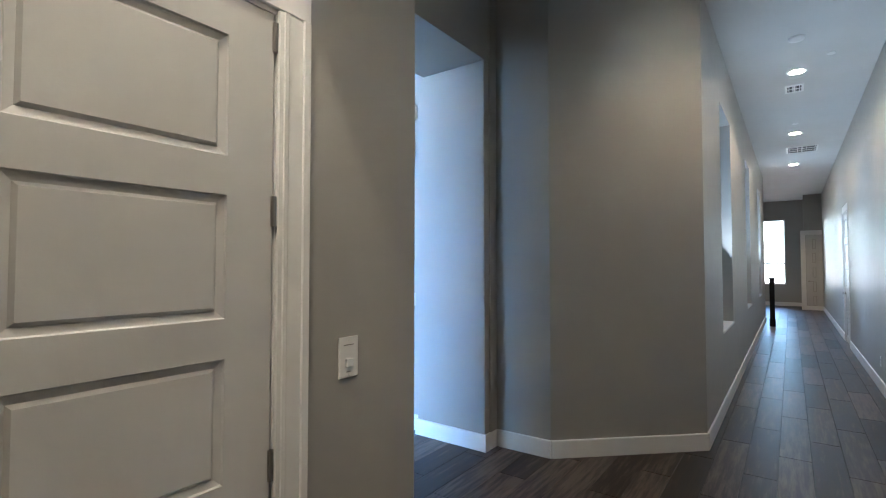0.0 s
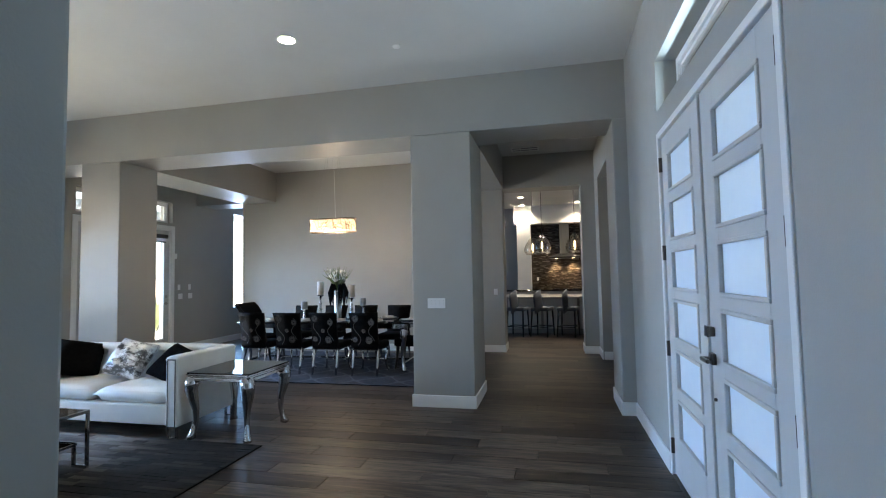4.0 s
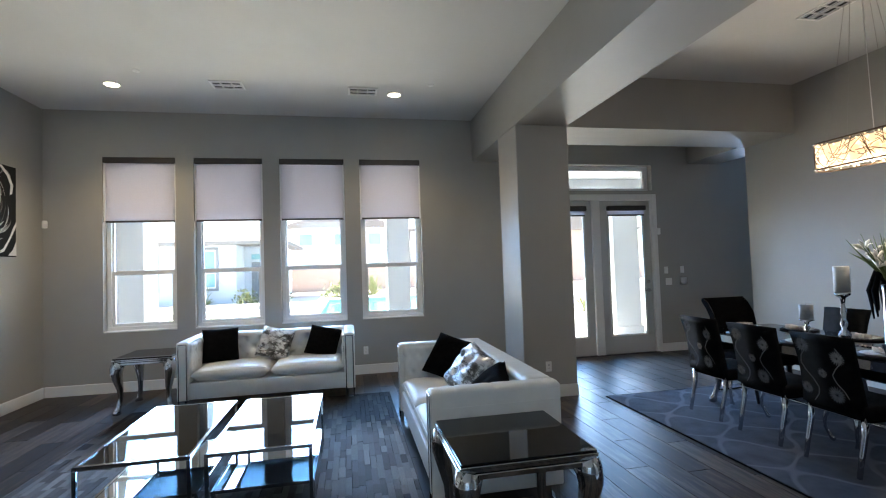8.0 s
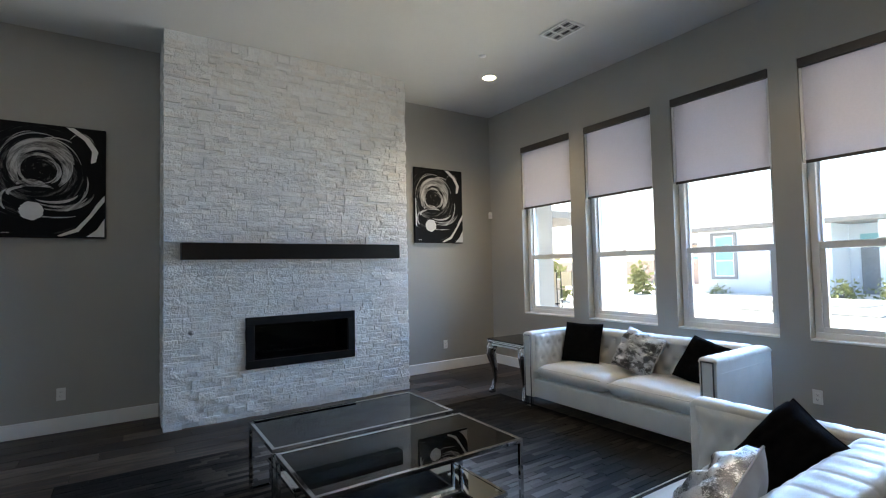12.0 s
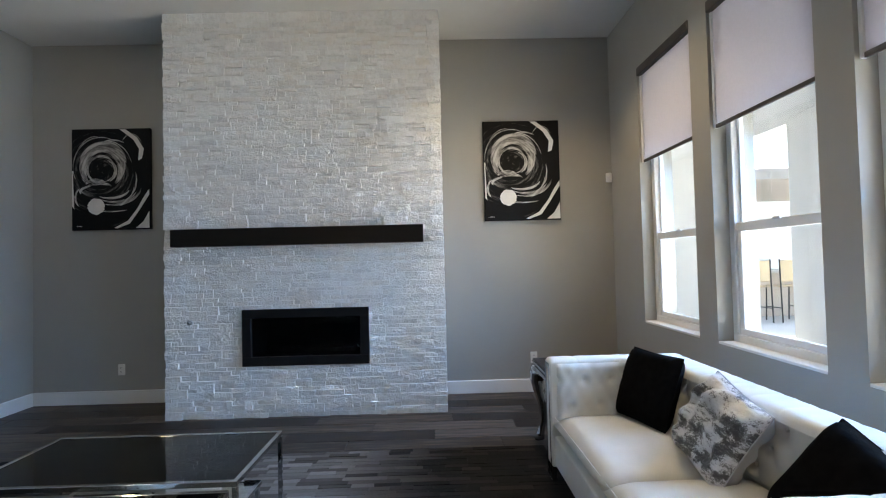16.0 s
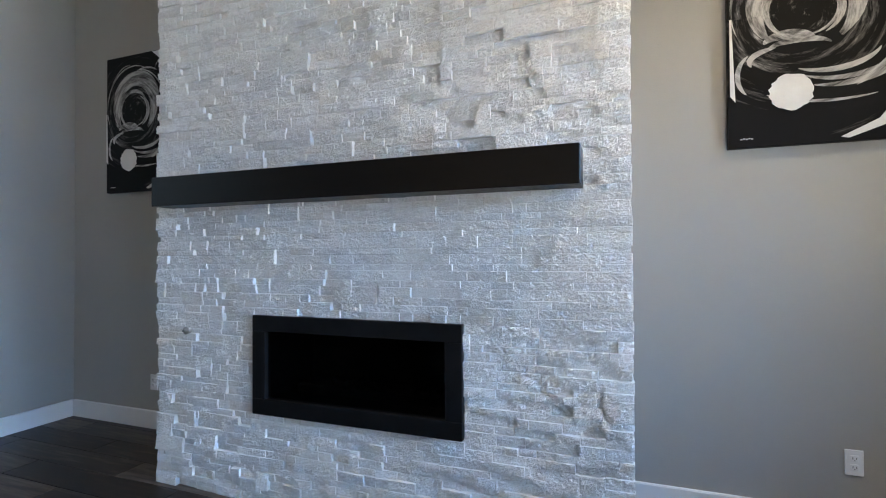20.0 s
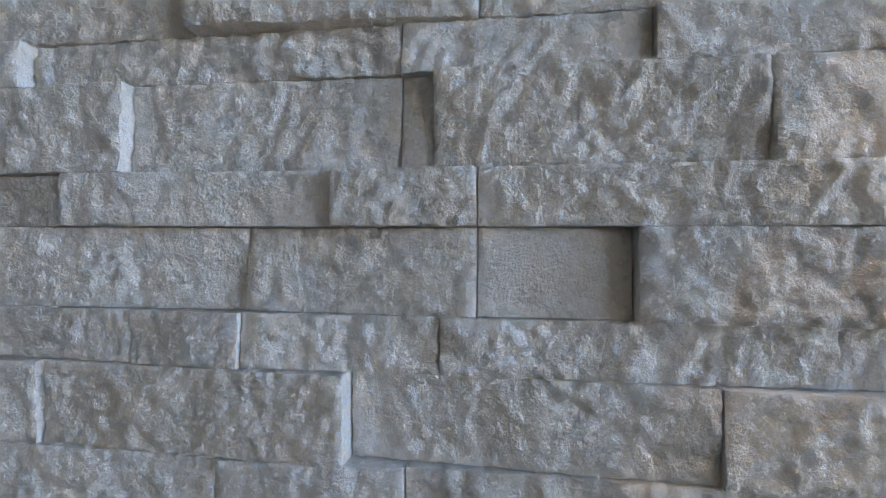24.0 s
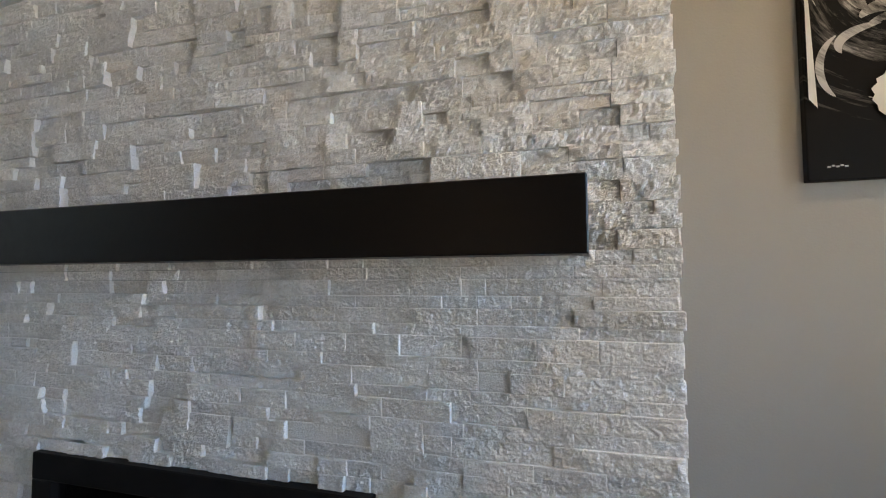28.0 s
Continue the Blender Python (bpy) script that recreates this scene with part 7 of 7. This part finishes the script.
for sx in (-1, 1):
    for y0, y1 in ((-0.24, -0.16), (0.21, 0.18)):
        bm = bmesh.new()
        add_sweep(bm, [(sx * 0.21, y0, 0), (sx * 0.19, y1, 0.61)], [0.015, 0.022])
        part("leg", bm, ESPRESSO, bar)
bm = bmesh.new()
for q in ((-0.2, 0.2, 0.185, 0.205, 0.22, 0.24), (-0.2, 0.2, -0.215, -0.195, 0.22, 0.24), (-0.205, -0.185, -0.195, 0.185, 0.22, 0.24), (0.185, 0.205, -0.195, 0.185, 0.22, 0.24)):
    add_box(bm, *q)
part("foot_rail", bm, ESPRESSO, bar)
for x, rz in ((1.0, -14), (2.16, -20), (2.76, -15), (3.38, -18)):
    copy_thing(bar, pose(x, 12.55, 0, 0, 0, rz))
bk = thing("base_cabinet_run", pose(0, 0, 0), "grey base cabinets with dark counter under the backsplash", "cabinet")
box_part("body", (0.9, 5.2, 17.0, 17.6, 0.1, 0.90), CABD, bk, 0.003)
box_part("toe_kick", (0.9, 5.2, 17.06, 17.6, 0.0, 0.1), BLACKM, bk)
box_part("countertop", (0.88, 5.22, 16.96, 17.6, 0.90, 0.945), BLACKGLASS, bk, 0.004)
for k in range(6):
    x = 0.9 + k * 0.7167
    box_part("cabinet_door", (x + 0.01, x + 0.705, 16.982, 17.0, 0.13, 0.88), CABD, bk, 0.004)
sf = thing("soffit", pose(0, 0, 0), "white soffit above the dark backsplash", "soffit", kind="structure")
box_part("face", (1.2, 4.8, 17.15, 17.6, 3.165, CZ - 0.002), TRIM, sf)
wc = thing("tall_cabinet", pose(0, 0, 0), "tall white cabinet panel beside the backsplash", "cabinet")
box_part("panel", (1.30, 1.75, 17.05, 17.6, 0.945, 3.16), TRIM, wc, 0.004)
MOS = bpy.data.materials.new("dark_mosaic")
MOS.use_nodes = True
mnt = MOS.node_tree
mge = mnt.nodes.new("ShaderNodeNewGeometry")
mnt.links.new(ramp(mnt, mge.outputs["Random Per Island"], [(0.0, (0.03, 0.024, 0.020)), (0.5, (0.060, 0.048, 0.040)), (0.8, (0.095, 0.078, 0.066)), (1.0, (0.17, 0.15, 0.13))]), mnt.nodes["Principled BSDF"].inputs["Base Color"])
mnt.nodes["Principled BSDF"].inputs["Roughness"].default_value = 0.2
bs = thing("backsplash", pose(0, 0, 0), "full-height dark mosaic tile backsplash", "backsplash", kind="structure")
box_part("grout_bed", (1.75, 4.6, 17.585, 17.6, 0.945, 3.16), GROUT, bs)
tv, tf = [], []
z = 0.95
while z < 3.15:
    x = 1.755 - rr.uniform(0, 0.08)
    while x < 4.59:
        L = rr.uniform(0.05, 0.16)
        a, b = max(x, 1.755), min(x + L - 0.003, 4.595)
        if b - a > 0.01:
            o = len(tv)
            yv = 17.580 - rr.uniform(0, 0.004)
            tv += [(a, yv, z), (b, yv, z), (b, yv, z + 0.026), (a, yv, z + 0.026), (a, 17.586, z), (b, 17.586, z), (b, 17.586, z + 0.026), (a, 17.586, z + 0.026)]
            tf += [tuple(o + k for k in q) for q in ((0, 1, 2, 3), (0, 4, 5, 1), (1, 5, 6, 2), (2, 6, 7, 3), (3, 7, 4, 0))]
        x += L
    z += 0.029
me = bpy.data.meshes.new("mosaic_tiles")
me.from_pydata(tv, [], tf)
me.materials.append(MOS)
mo = new("mosaic_tiles", me)
mo.parent = bs
tagged(mo, kind="stuff")
hood = thing("range_hood", pose(2.86, 17.3, 0), "stainless chimney range hood with lit underside", "range hood")
box_part("chimney", (-0.15, 0.15, -0.02, 0.28, 2.12, 3.16), STEEL, hood, 0.003)
bm = bmesh.new()
lo = [bm.verts.new(v) for v in ((-0.50, -0.25, 1.98), (0.50, -0.25, 1.98), (0.50, 0.28, 1.98), (-0.50, 0.28, 1.98))]
mi = [bm.verts.new(v) for v in ((-0.50, -0.25, 2.03), (0.50, -0.25, 2.03), (0.50, 0.28, 2.03), (-0.50, 0.28, 2.03))]
hi = [bm.verts.new(v) for v in ((-0.22, -0.05, 2.14), (0.22, -0.05, 2.14), (0.22, 0.28, 2.14), (-0.22, 0.28, 2.14))]
for a, b in ((lo, mi), (mi, hi)):
    for i in range(4):
        bm.faces.new((a[i], a[(i + 1) % 4], b[(i + 1) % 4], b[i]))
bm.faces.new(lo[::-1])
bm.faces.new(hi)
part("canopy", bm, BLACKM, hood)
for x in (-0.28, 0.28):
    bm = bmesh.new()
    add_lathe(bm, [(0.0, 1.974), (0.035, 1.974), (0.035, 1.981)], 16, x, 0.0)
    part("hood_light", bm, BULB, hood)
    sl = new("hood_lamp", bpy.data.lights.new("hood_lamp", 'SPOT'))
    sl.data.energy, sl.data.color, sl.data.spot_size, sl.data.spot_blend = 14 * INDOOR, (1.0, 0.72, 0.42), radians(80), 0.8
    sl.matrix_world = look((2.86 + x, 17.40, 1.965), (2.86 + x, 17.58, 1.3))
ck = thing("cooktop", pose(2.86, 17.25, 0.946), "black glass cooktop in the counter", "cooktop")
box_part("glass", (-0.45, 0.45, -0.25, 0.25, 0.0, 0.008), BLACKGLASS, ck, 0.003)
for x in (-0.28, 0.0, 0.28):
    bm = bmesh.new()
    add_lathe(bm, [(0.09, 0.008), (0.09, 0.03), (0.07, 0.03), (0.07, 0.008)], 18, x, 0)
    part("grate", bm, BLACKM, ck)
pend = thing("pendant_light", pose(2.19, 13.25, 0), "clear glass pendant with a glowing warm bulb", "pendant light", "island pendants")
bm = bmesh.new()
add_lathe(bm, [(0.05, 2.46), (0.08, 2.43), (0.165, 2.31), (0.225, 2.17), (0.225, 2.07), (0.165, 1.99)], 24)
part("glass_shade", bm, PENDGLASS, pend, smooth=True)
bm = bmesh.new()
add_lathe(bm, [(0.0, 2.12), (0.022, 2.14), (0.026, 2.17), (0.016, 2.22), (0.012, 2.29)], 14)
part("bulb", bm, BULB, pend, smooth=True)
bm = bmesh.new()
add_tube(bm, (0, 0, 2.29), (0, 0, 2.50), 0.026)
add_tube(bm, (0, 0, 2.50), (0, 0, CZ - 0.02), 0.006, n=8)
add_tube(bm, (0, 0, CZ - 0.025), (0, 0, CZ - 0.001), 0.06, n=18)
part("stem", bm, BLACKM, pend)
copy_thing(pend, pose(3.00, 13.25, 0))
copy_thing(pend, pose(1.93, 14.0, 0))
wall_plate(pose(1.95, 17.578, 1.30), 1, "outlet", OU)
wall_plate(pose(3.5, 17.578, 1.30), 1, "outlet", OU)
cns = thing("console_cabinet", pose(3.75, 8.9, 0), "dark wooden console in the side room", "console")
box_part("body", (-0.2, 0.9, -0.05, 0.42, 0.06, 0.86), ESPRESSO, cns, 0.006)
box_part("top", (-0.23, 0.93, -0.08, 0.45, 0.86, 0.90), ESPRESSO, cns, 0.006)
for x in (-0.18, 0.82):
    for y in (-0.03, 0.36):
        box_part("foot", (x, x + 0.06, y, y + 0.06, 0, 0.06), ESPRESSO, cns)
# ---- outside ----
bm = bmesh.new()
add_box(bm, -300, 300, -300, 300, -0.9, -0.22)
tagged(part("ground", bm, GRAVEL), "pale desert gravel reaching to the horizon", "ground", kind="structure")
bm = bmesh.new()
# deck round a pool basin
PX0, PX1, PY0, PY1 = -23.5, -14.2, 3.2, 11.0
for q in ((-14.2, XW - WT, -9, 20), (-23.5, -14.2, -9, 3.2), (-23.5, -14.2, 11.0, 20), (-27.0, -23.5, -9, 20)):
    add_box(bm, *q, -0.22, -0.05)
tagged(part("patio_deck", bm, PATIO), "pale travertine pool deck", "patio", kind="structure")
WATER = mottled("pool_water", (0.05, 0.45, 0.52), (0.09, 0.58, 0.64), 1.4, 0.06, grain=0.3, grain_scale=5)
bm = bmesh.new()
add_box(bm, PX0, PX1, PY0, PY1, -0.215, -0.13)
tagged(part("pool_water", bm, WATER), "bright turquoise swimming pool water", "pool", kind="structure")
for q in ((-14.2, -13.85, 3.2, 11.0, -0.05, 0.01), (-23.85, -23.5, 3.2, 11.0, -0.05, 0.01), (-23.85, -13.85, 2.85, 3.2, -0.05, 0.01), (-19.0, -16.5, -2.0, 2.0, -0.05, 0.14), (-18.4, -17.0, -1.2, 1.6, 0.14, 0.28)):
    bm = bmesh.new()
    add_box(bm, *q, 0.01)
    tagged(part("pool_coping", bm, PATIO), "pale stone pool coping and steps", "coping", kind="structure")
cover = thing("patio_cover", pose(0, 0, 0), "stucco patio cover on square columns", "patio cover", kind="structure")
box_part("roof_slab", (-8.3, XW - WT, -3.5, 14.0, 3.30, 3.55), STUCCO, cover)
box_part("fascia_beam", (-8.1, -7.6, -3.5, 14.0, 2.95, 3.30), STUCCO, cover)
for x0, x1, y0, y1 in ((-8.08, -7.42, 0.0, 0.70), (-7.95, -7.45, 4.98, 5.42), (-7.95, -7.45, 9.80, 10.40)):
    box_part("column", (x0, x1, y0, y1, -0.05, 2.95), STUCCO, cover, 0.01)
    box_part("column_base", (x0 - 0.03, x1 + 0.03, y0 - 0.03, y1 + 0.03, -0.05, 0.12), STUCCO, cover, 0.01)
wing = thing("house_wing", pose(0, 0, 0), "pale stucco wing of the house beside the patio", "house wing", kind="structure")
box_part("wall", (-7.06, -5.56, -3.5, -0.10, -0.05, 3.29), STUCCO, wing, 0.01)
box_part("plinth", (-7.08, -5.56, -3.52, -0.08, -0.05, 0.12), STUCCO, wing, 0.01)

cas = thing("casita", pose(0, 0, 0), "grey-blue stucco casita with dark trimmed windows", "house")
bm = bmesh.new()
wall_x(bm, -25.3, -25.0, -7.2, -1.6, -0.1, 3.0, [(-6.4, -5.45, 0.75, 2.75), (-3.55, -2.6, 0.75, 2.75)])
add_box(bm, -33, -25.3, -7.2, -6.9, -0.1, 3.0)
add_box(bm, -33, -27.0, -1.9, 0.3, -0.1, 3.0)
add_box(bm, -27.0, -25.3, -1.9, -1.6, -0.1, 3.0)
add_box(bm, -25.3, -25.0, -0.1, 0.3, -0.1, 3.0)
part("wall", bm, STUCCOG, cas)
bm = bmesh.new()
r0 = [bm.verts.new(v) for v in ((-24.4, -7.9, 3.0), (-24.4, 1.0, 3.0), (-34, 1.0, 3.0), (-34, -7.9, 3.0))]
r1 = [bm.verts.new(v) for v in ((-24.4, -7.9, 3.18), (-24.4, 1.0, 3.18), (-34, 1.0, 3.18), (-34, -7.9, 3.18))]
top = [bm.verts.new(v) for v in ((-28, -4, 3.9), (-30, -3, 3.9))]
bm.faces.new(r0)
for i in range(4):
    bm.faces.new((r0[i], r0[(i + 1) % 4], r1[(i + 1) % 4], r1[i]))
bm.faces.new((r1[0], r1[1], top[0]))
bm.faces.new((r1[1], r1[2], top[1], top[0]))
bm.faces.new((r1[2], r1[3], top[1]))
bm.faces.new((r1[3], r1[0], top[0], top[1]))
part("roof", bm, ROOFM, cas)
SKYGL = mottled("window_reflection", (0.20, 0.42, 0.48), (0.30, 0.52, 0.58), 1.5, 0.05)
for y0 in (-6.4, -3.55):
    w = thing("casita_window", pose(-25.0, y0, 0.75), "", "")
    w.parent = cas
    bm = bmesh.new()
    for q in ((0.0, 0.05, -0.14, 1.09, -0.14, 0.0), (0.0, 0.05, -0.14, 1.09, 2.0, 2.14), (0.0, 0.05, -0.14, 0.0, 0.0, 2.0), (0.0, 0.05, 0.95, 1.09, 0.0, 2.0)):
        add_box(bm, *q)
    part("trim", bm, GLARETRIM, w)
    bm = bmesh.new()
    for q in ((-0.08, -0.02, 0.0, 0.95, 0.0, 0.06), (-0.08, -0.02, 0.0, 0.95, 1.94, 2.0), (-0.08, -0.02, 0.0, 0.06, 0.06, 1.94), (-0.08, -0.02, 0.89, 0.95, 0.06, 1.94), (-0.08, -0.02, 0.06, 0.89, 0.75, 0.81)):
        add_box(bm, *q)
    part("frame", bm, VINYL, w)
    box_part("pane", (-0.06, -0.05, 0.06, 0.89, 0.06, 1.94), SKYGL, w)
box_part("door", (-27.0, -26.95, -1.2, -0.35, -0.1, 2.1), GLARETRIM, cas, label="dark entry door greyed for glare")
box_part("transom", (-27.0, -26.95, -1.2, -0.35, 2.25, 2.55), SKYGL, cas)
for y in (-0.05, 0.18):
    box_part("wall_lamp", (-25.0, -24.9, y, y + 0.1, 1.9, 2.25), SHADEBAR, cas)

fen = thing("block_fence", pose(0, 0, 0), "long tan block wall behind the pool", "fence", kind="structure")
bm = bmesh.new()
add_box(bm, -38.2, -38, -60, 60, -0.22, 1.65)
add_box(bm, -60, 60, 40, 40.2, -0.22, 1.65)
part("wall", bm, BLOCKW, fen)
bm = bmesh.new()
add_box(bm, -38.25, -37.95, -60, 60, 1.65, 1.73)
part("cap", bm, BLOCKW, fen)


def far_house(x, y, w, d, h, label, wallm, gable):
    th = thing("neighbour_house", pose(x, y, 0), label, "house", "neighbouring houses")
    box_part("wall", (-d, 0, -w / 2, w / 2, -0.2, h), wallm, th)
    bm = bmesh.new()
    o = 0.5
    if gable:
        v = [bm.verts.new(q) for q in ((o, -w / 2 - o, h), (o, w / 2 + o, h), (o, 0, h + w * 0.17), (-d - o, -w / 2 - o, h), (-d - o, w / 2 + o, h), (-d - o, 0, h + w * 0.17))]
        for q in ((0, 1, 2), (5, 4, 3), (0, 2, 5, 3), (2, 1, 4, 5), (1, 0, 3, 4)):
            bm.faces.new([v[k] for k in q])
    else:
        add_box(bm, -d - o, o, -w / 2 - o, w / 2 + o, h, h + 0.25)
    part("roof", bm, ROOFM, th)
    for k in (-1, 0, 1):
        for z in (0.9, 3.8):
            if z + 1.4 < h:
                bm = bmesh.new()
                add_box(bm, 0.0, 0.06, k * w * 0.3 - 0.7, k * w * 0.3 + 0.7, z, z + 1.3)
                wd = part("window", bm, VINYL, th)
                box_part("pane", (0.05, 0.075, k * w * 0.3 - 0.6, k * w * 0.3 + 0.6, z + 0.1, z + 1.2), SKYGL, wd)


far_house(-46, 3.5, 11, 12, 5.6, "pale two-storey neighbouring house with a gable", STUCCO, True)
far_house(-47, 17, 13, 12, 5.2, "pale flat-roofed neighbouring house", STUCCO, False)
far_house(-50, 32, 13, 12, 5.2, "tan stucco neighbouring house with a gable", STUCCOT, True)
far_house(-48, -16, 14, 12, 3.2, "low tan neighbouring house", STUCCOT, False)

lr = random.Random(21)


def shrub(x, y, r, h, label, spiky=False):
    th = thing("shrub", pose(x, y, -0.2), label, "shrub", "desert shrubs")
    bm = bmesh.new()
    n = 260 if not spiky else 90
    for i in range(n):
        a, e = lr.uniform(0, 6.283), lr.uniform(0.15, 1.45)
        k = lr.uniform(0.55, 1.0) * (0.75 + 0.25 * math.sin(3 * a + x))
        p = Vector((r * k * math.cos(a) * math.cos(e), r * k * math.sin(a) * math.cos(e), 0.05 + h * k * math.sin(e)))
        s = Vector((lr.uniform(-1, 1), lr.uniform(-1, 1), lr.uniform(-0.3, 1))).normalized()
        t = s.orthogonal().normalized()
        L, W = (h * 0.16, h * 0.06) if not spiky else (h * 0.5, h * 0.03)
        if spiky:
            s = p.normalized()
            t = s.orthogonal().normalized()
        bm.faces.new([bm.verts.new(v) for v in (p - s * L * 0.5, p + t * W, p + s * L * 0.5, p - t * W)])
    part("foliage", bm, SHRUBM, th)
    bm = bmesh.new()
    for i in range(6):
        a = i * 1.05
        add_tube(bm, (0, 0, -0.02), (r * 0.5 * math.cos(a), r * 0.5 * math.sin(a), h * 0.6), 0.02, 0.006, 6)
    part("stems", bm, SHADEBAR, th)


for q in ((-24.2, -3.2, 0.8, 1.3, True), (-23.9, -0.9, 0.9, 1.0, False), (-23.8, 0.6, 0.9, 1.1, False), (-26, 3.6, 1.2, 1.2, False), (-27, 5.6, 0.7, 1.3, True), (-25, 12.5, 0.8, 1.2, True), (-24.3, -5.9, 0.8, 0.6, False), (-12.2, 11.6, 0.5, 0.7, True), (-27, 9, 0.9, 1.1, False), (-9.5, 13.2, 0.7, 1.0, True), (-22, -8.5, 0.9, 1.9, False), (-16, -8.6, 0.9, 2.2, False), (-13, -7.6, 0.7, 1.4, True), (-8.6, 6.0, 0.35, 0.5, True)):
    shrub(*q[:4], "sunlit desert shrub beside the deck", q[4])

um = thing("patio_umbrella", pose(-14.5, 12.0, -0.05), "closed red patio umbrella beside the pool", "umbrella")
bm = bmesh.new()
add_tube(bm, (0, 0, 0), (0, 0, 2.5), 0.025)
part("pole", bm, VINYL, um)
bm = bmesh.new()
add_lathe(bm, [(0.20, 0.95), (0.24, 1.15), (0.19, 1.7), (0.10, 2.2), (0.03, 2.46)], 10, squash=0.8)
part("furled_canopy", bm, REDCL, um)
bm = bmesh.new()
add_lathe(bm, [(0.28, 0.0), (0.28, 0.06), (0.06, 0.12), (0.0, 0.12)], 18)
part("base", bm, BLACKM, um)

# outdoor kitchen beside the pool with bar chairs
bbq = thing("outdoor_kitchen", pose(-12.5, -5.6, -0.05), "shaded stone outdoor bar under a dark roof", "outdoor bar")
box_part("counter_base", (-0.5, 2.6, -0.6, 0.1, 0.0, 1.0), STUCCOT, bbq, 0.01)
box_part("counter_top", (-0.6, 2.7, -0.7, 0.35, 1.0, 1.06), PATIO, bbq, 0.01)
box_part("back_wall", (-1.5, 4.0, -3.2, -3.0, 0.0, 3.0), STUCCOG, bbq)
box_part("roof", (-2.0, 4.2, -3.5, 1.2, 3.0, 3.22), ROOFM, bbq)
for x in (-1.7, 3.7):
    box_part("post", (x, x + 0.3, 0.6, 0.9, 0.0, 3.0), STUCCO, bbq)
CANVAS = mottled("tan_sling", (0.42, 0.33, 0.20), (0.50, 0.40, 0.26), 20, 0.8)
oc = thing("outdoor_bar_chair", pose(-12.2, -4.7, -0.05), "tan sling bar chair with black metal frame", "bar chair", "outdoor bar chairs")
bm = bmesh.new()
add_box(bm, -0.24, 0.24, -0.22, 0.22, 0.74, 0.77, 0.01)
part("seat", bm, CANVAS, oc)
bm = bmesh.new()
add_box(bm, -0.24, 0.24, 0.20, 0.23, 0.85, 1.30, 0.01)
part("backrest", bm, CANVAS, oc)
bm = bmesh.new()
for sx in (-1, 1):
    add_tube(bm, (sx * 0.25, -0.24, 0), (sx * 0.25, -0.20, 0.76), 0.014, n=8)
    add_tube(bm, (sx * 0.25, 0.26, 0), (sx * 0.25, 0.22, 1.32), 0.014, n=8)
    add_tube(bm, (sx * 0.25, -0.22, 0.3), (sx * 0.25, 0.24, 0.3), 0.010, n=8)
part("frame", bm, BLACKM, oc)
for x in (-11.5, -10.8, -10.1):
    copy_thing(oc, pose(x, -4.7, -0.05))

# entry court east of the front doors and the corridor windows
bm = bmesh.new()
add_box(bm, XE + WT, 14.7, -0.24, 6.16, -0.22, -0.02)
tagged(part("entry_court", bm, PATIO), "pale paved entry court", "patio", kind="structure")
ep = thing("entry_porch", pose(0, 0, 0), "grey stucco porch over the entry", "porch", kind="structure")
box_part("roof_slab", (XE + WT, 6.2, 1.4, 6.16, 3.55, 3.75), STUCCO, ep)
box_part("beam", (5.8, 6.2, 1.4, 6.16, 3.05, 3.55), STUCCO, ep)
box_part("court_wall", (14.7, 15.0, 1.7, 12, -0.2, 3.9), STUCCO, ep)

# ---- floor planks ----
PW, PL = 0.1985, 1.197


def plank_mesh():
    bm = bmesh.new()
    e = 0.0015
    v = [bm.verts.new(q) for q in ((0, 0, -0.006), (PL, 0, -0.006), (PL, PW, -0.006), (0, PW, -0.006), (e, e, 0), (PL - e, e, 0), (PL - e, PW - e, 0), (e, PW - e, 0))]
    for q in ((4, 5, 6, 7), (0, 1, 5, 4), (1, 2, 6, 5), (2, 3, 7, 6), (3, 0, 4, 7)):
        bm.faces.new([v[k] for k in q])
    return mesh_of("plank", bm, FLOORM)


PLANK = plank_mesh()
fv, ff = [], []
count = 0
row = 0
y = -2.0
while y < 17.6:
    x0, x1 = (-5.25, 8.0) if y > 0.1 else (-3.1, 21.0)
    if 0.1 < y < 1.5:
        x1 = 21.0
    x = x0 - (row * 0.4337 % 1) * 1.2
    while x < x1:
        near = -4.6 < x + 0.6 < 3.4 and -1.3 < y < 6.1 and not (-4.0 < x and x + 1.2 < -0.2 and 1.9 < y < 4.5)
        a, b = max(x, x0 - 0.02), min(x + PL, x1 + 0.02)
        if near and count < 300 and a == x and b == x + PL:
            ob = new("plank", PLANK)
            ob.location = (x, y, 0)
            ob.parent = floor
            count += 1
        elif b - a > 0.02:
            o = len(fv)
            e = 0.0015
            fv += [(a, y, -0.006), (b, y, -0.006), (b, y + PW, -0.006), (a, y + PW, -0.006), (a + e, y + e, 0), (b - e, y + e, 0), (b - e, y + PW - e, 0), (a + e, y + PW - e, 0)]
            ff += [tuple(o + k for k in q) for q in ((4, 5, 6, 7), (0, 1, 5, 4), (1, 2, 6, 5), (2, 3, 7, 6), (3, 0, 4, 7))]
        x += 1.2
    y += 0.2
    row += 1
me = bpy.data.meshes.new("far_planks")
me.from_pydata(fv, [], ff)
me.materials.append(FLOORM)
fp = new("far_planks", me)
fp.parent = floor
tagged(fp, kind="stuff")
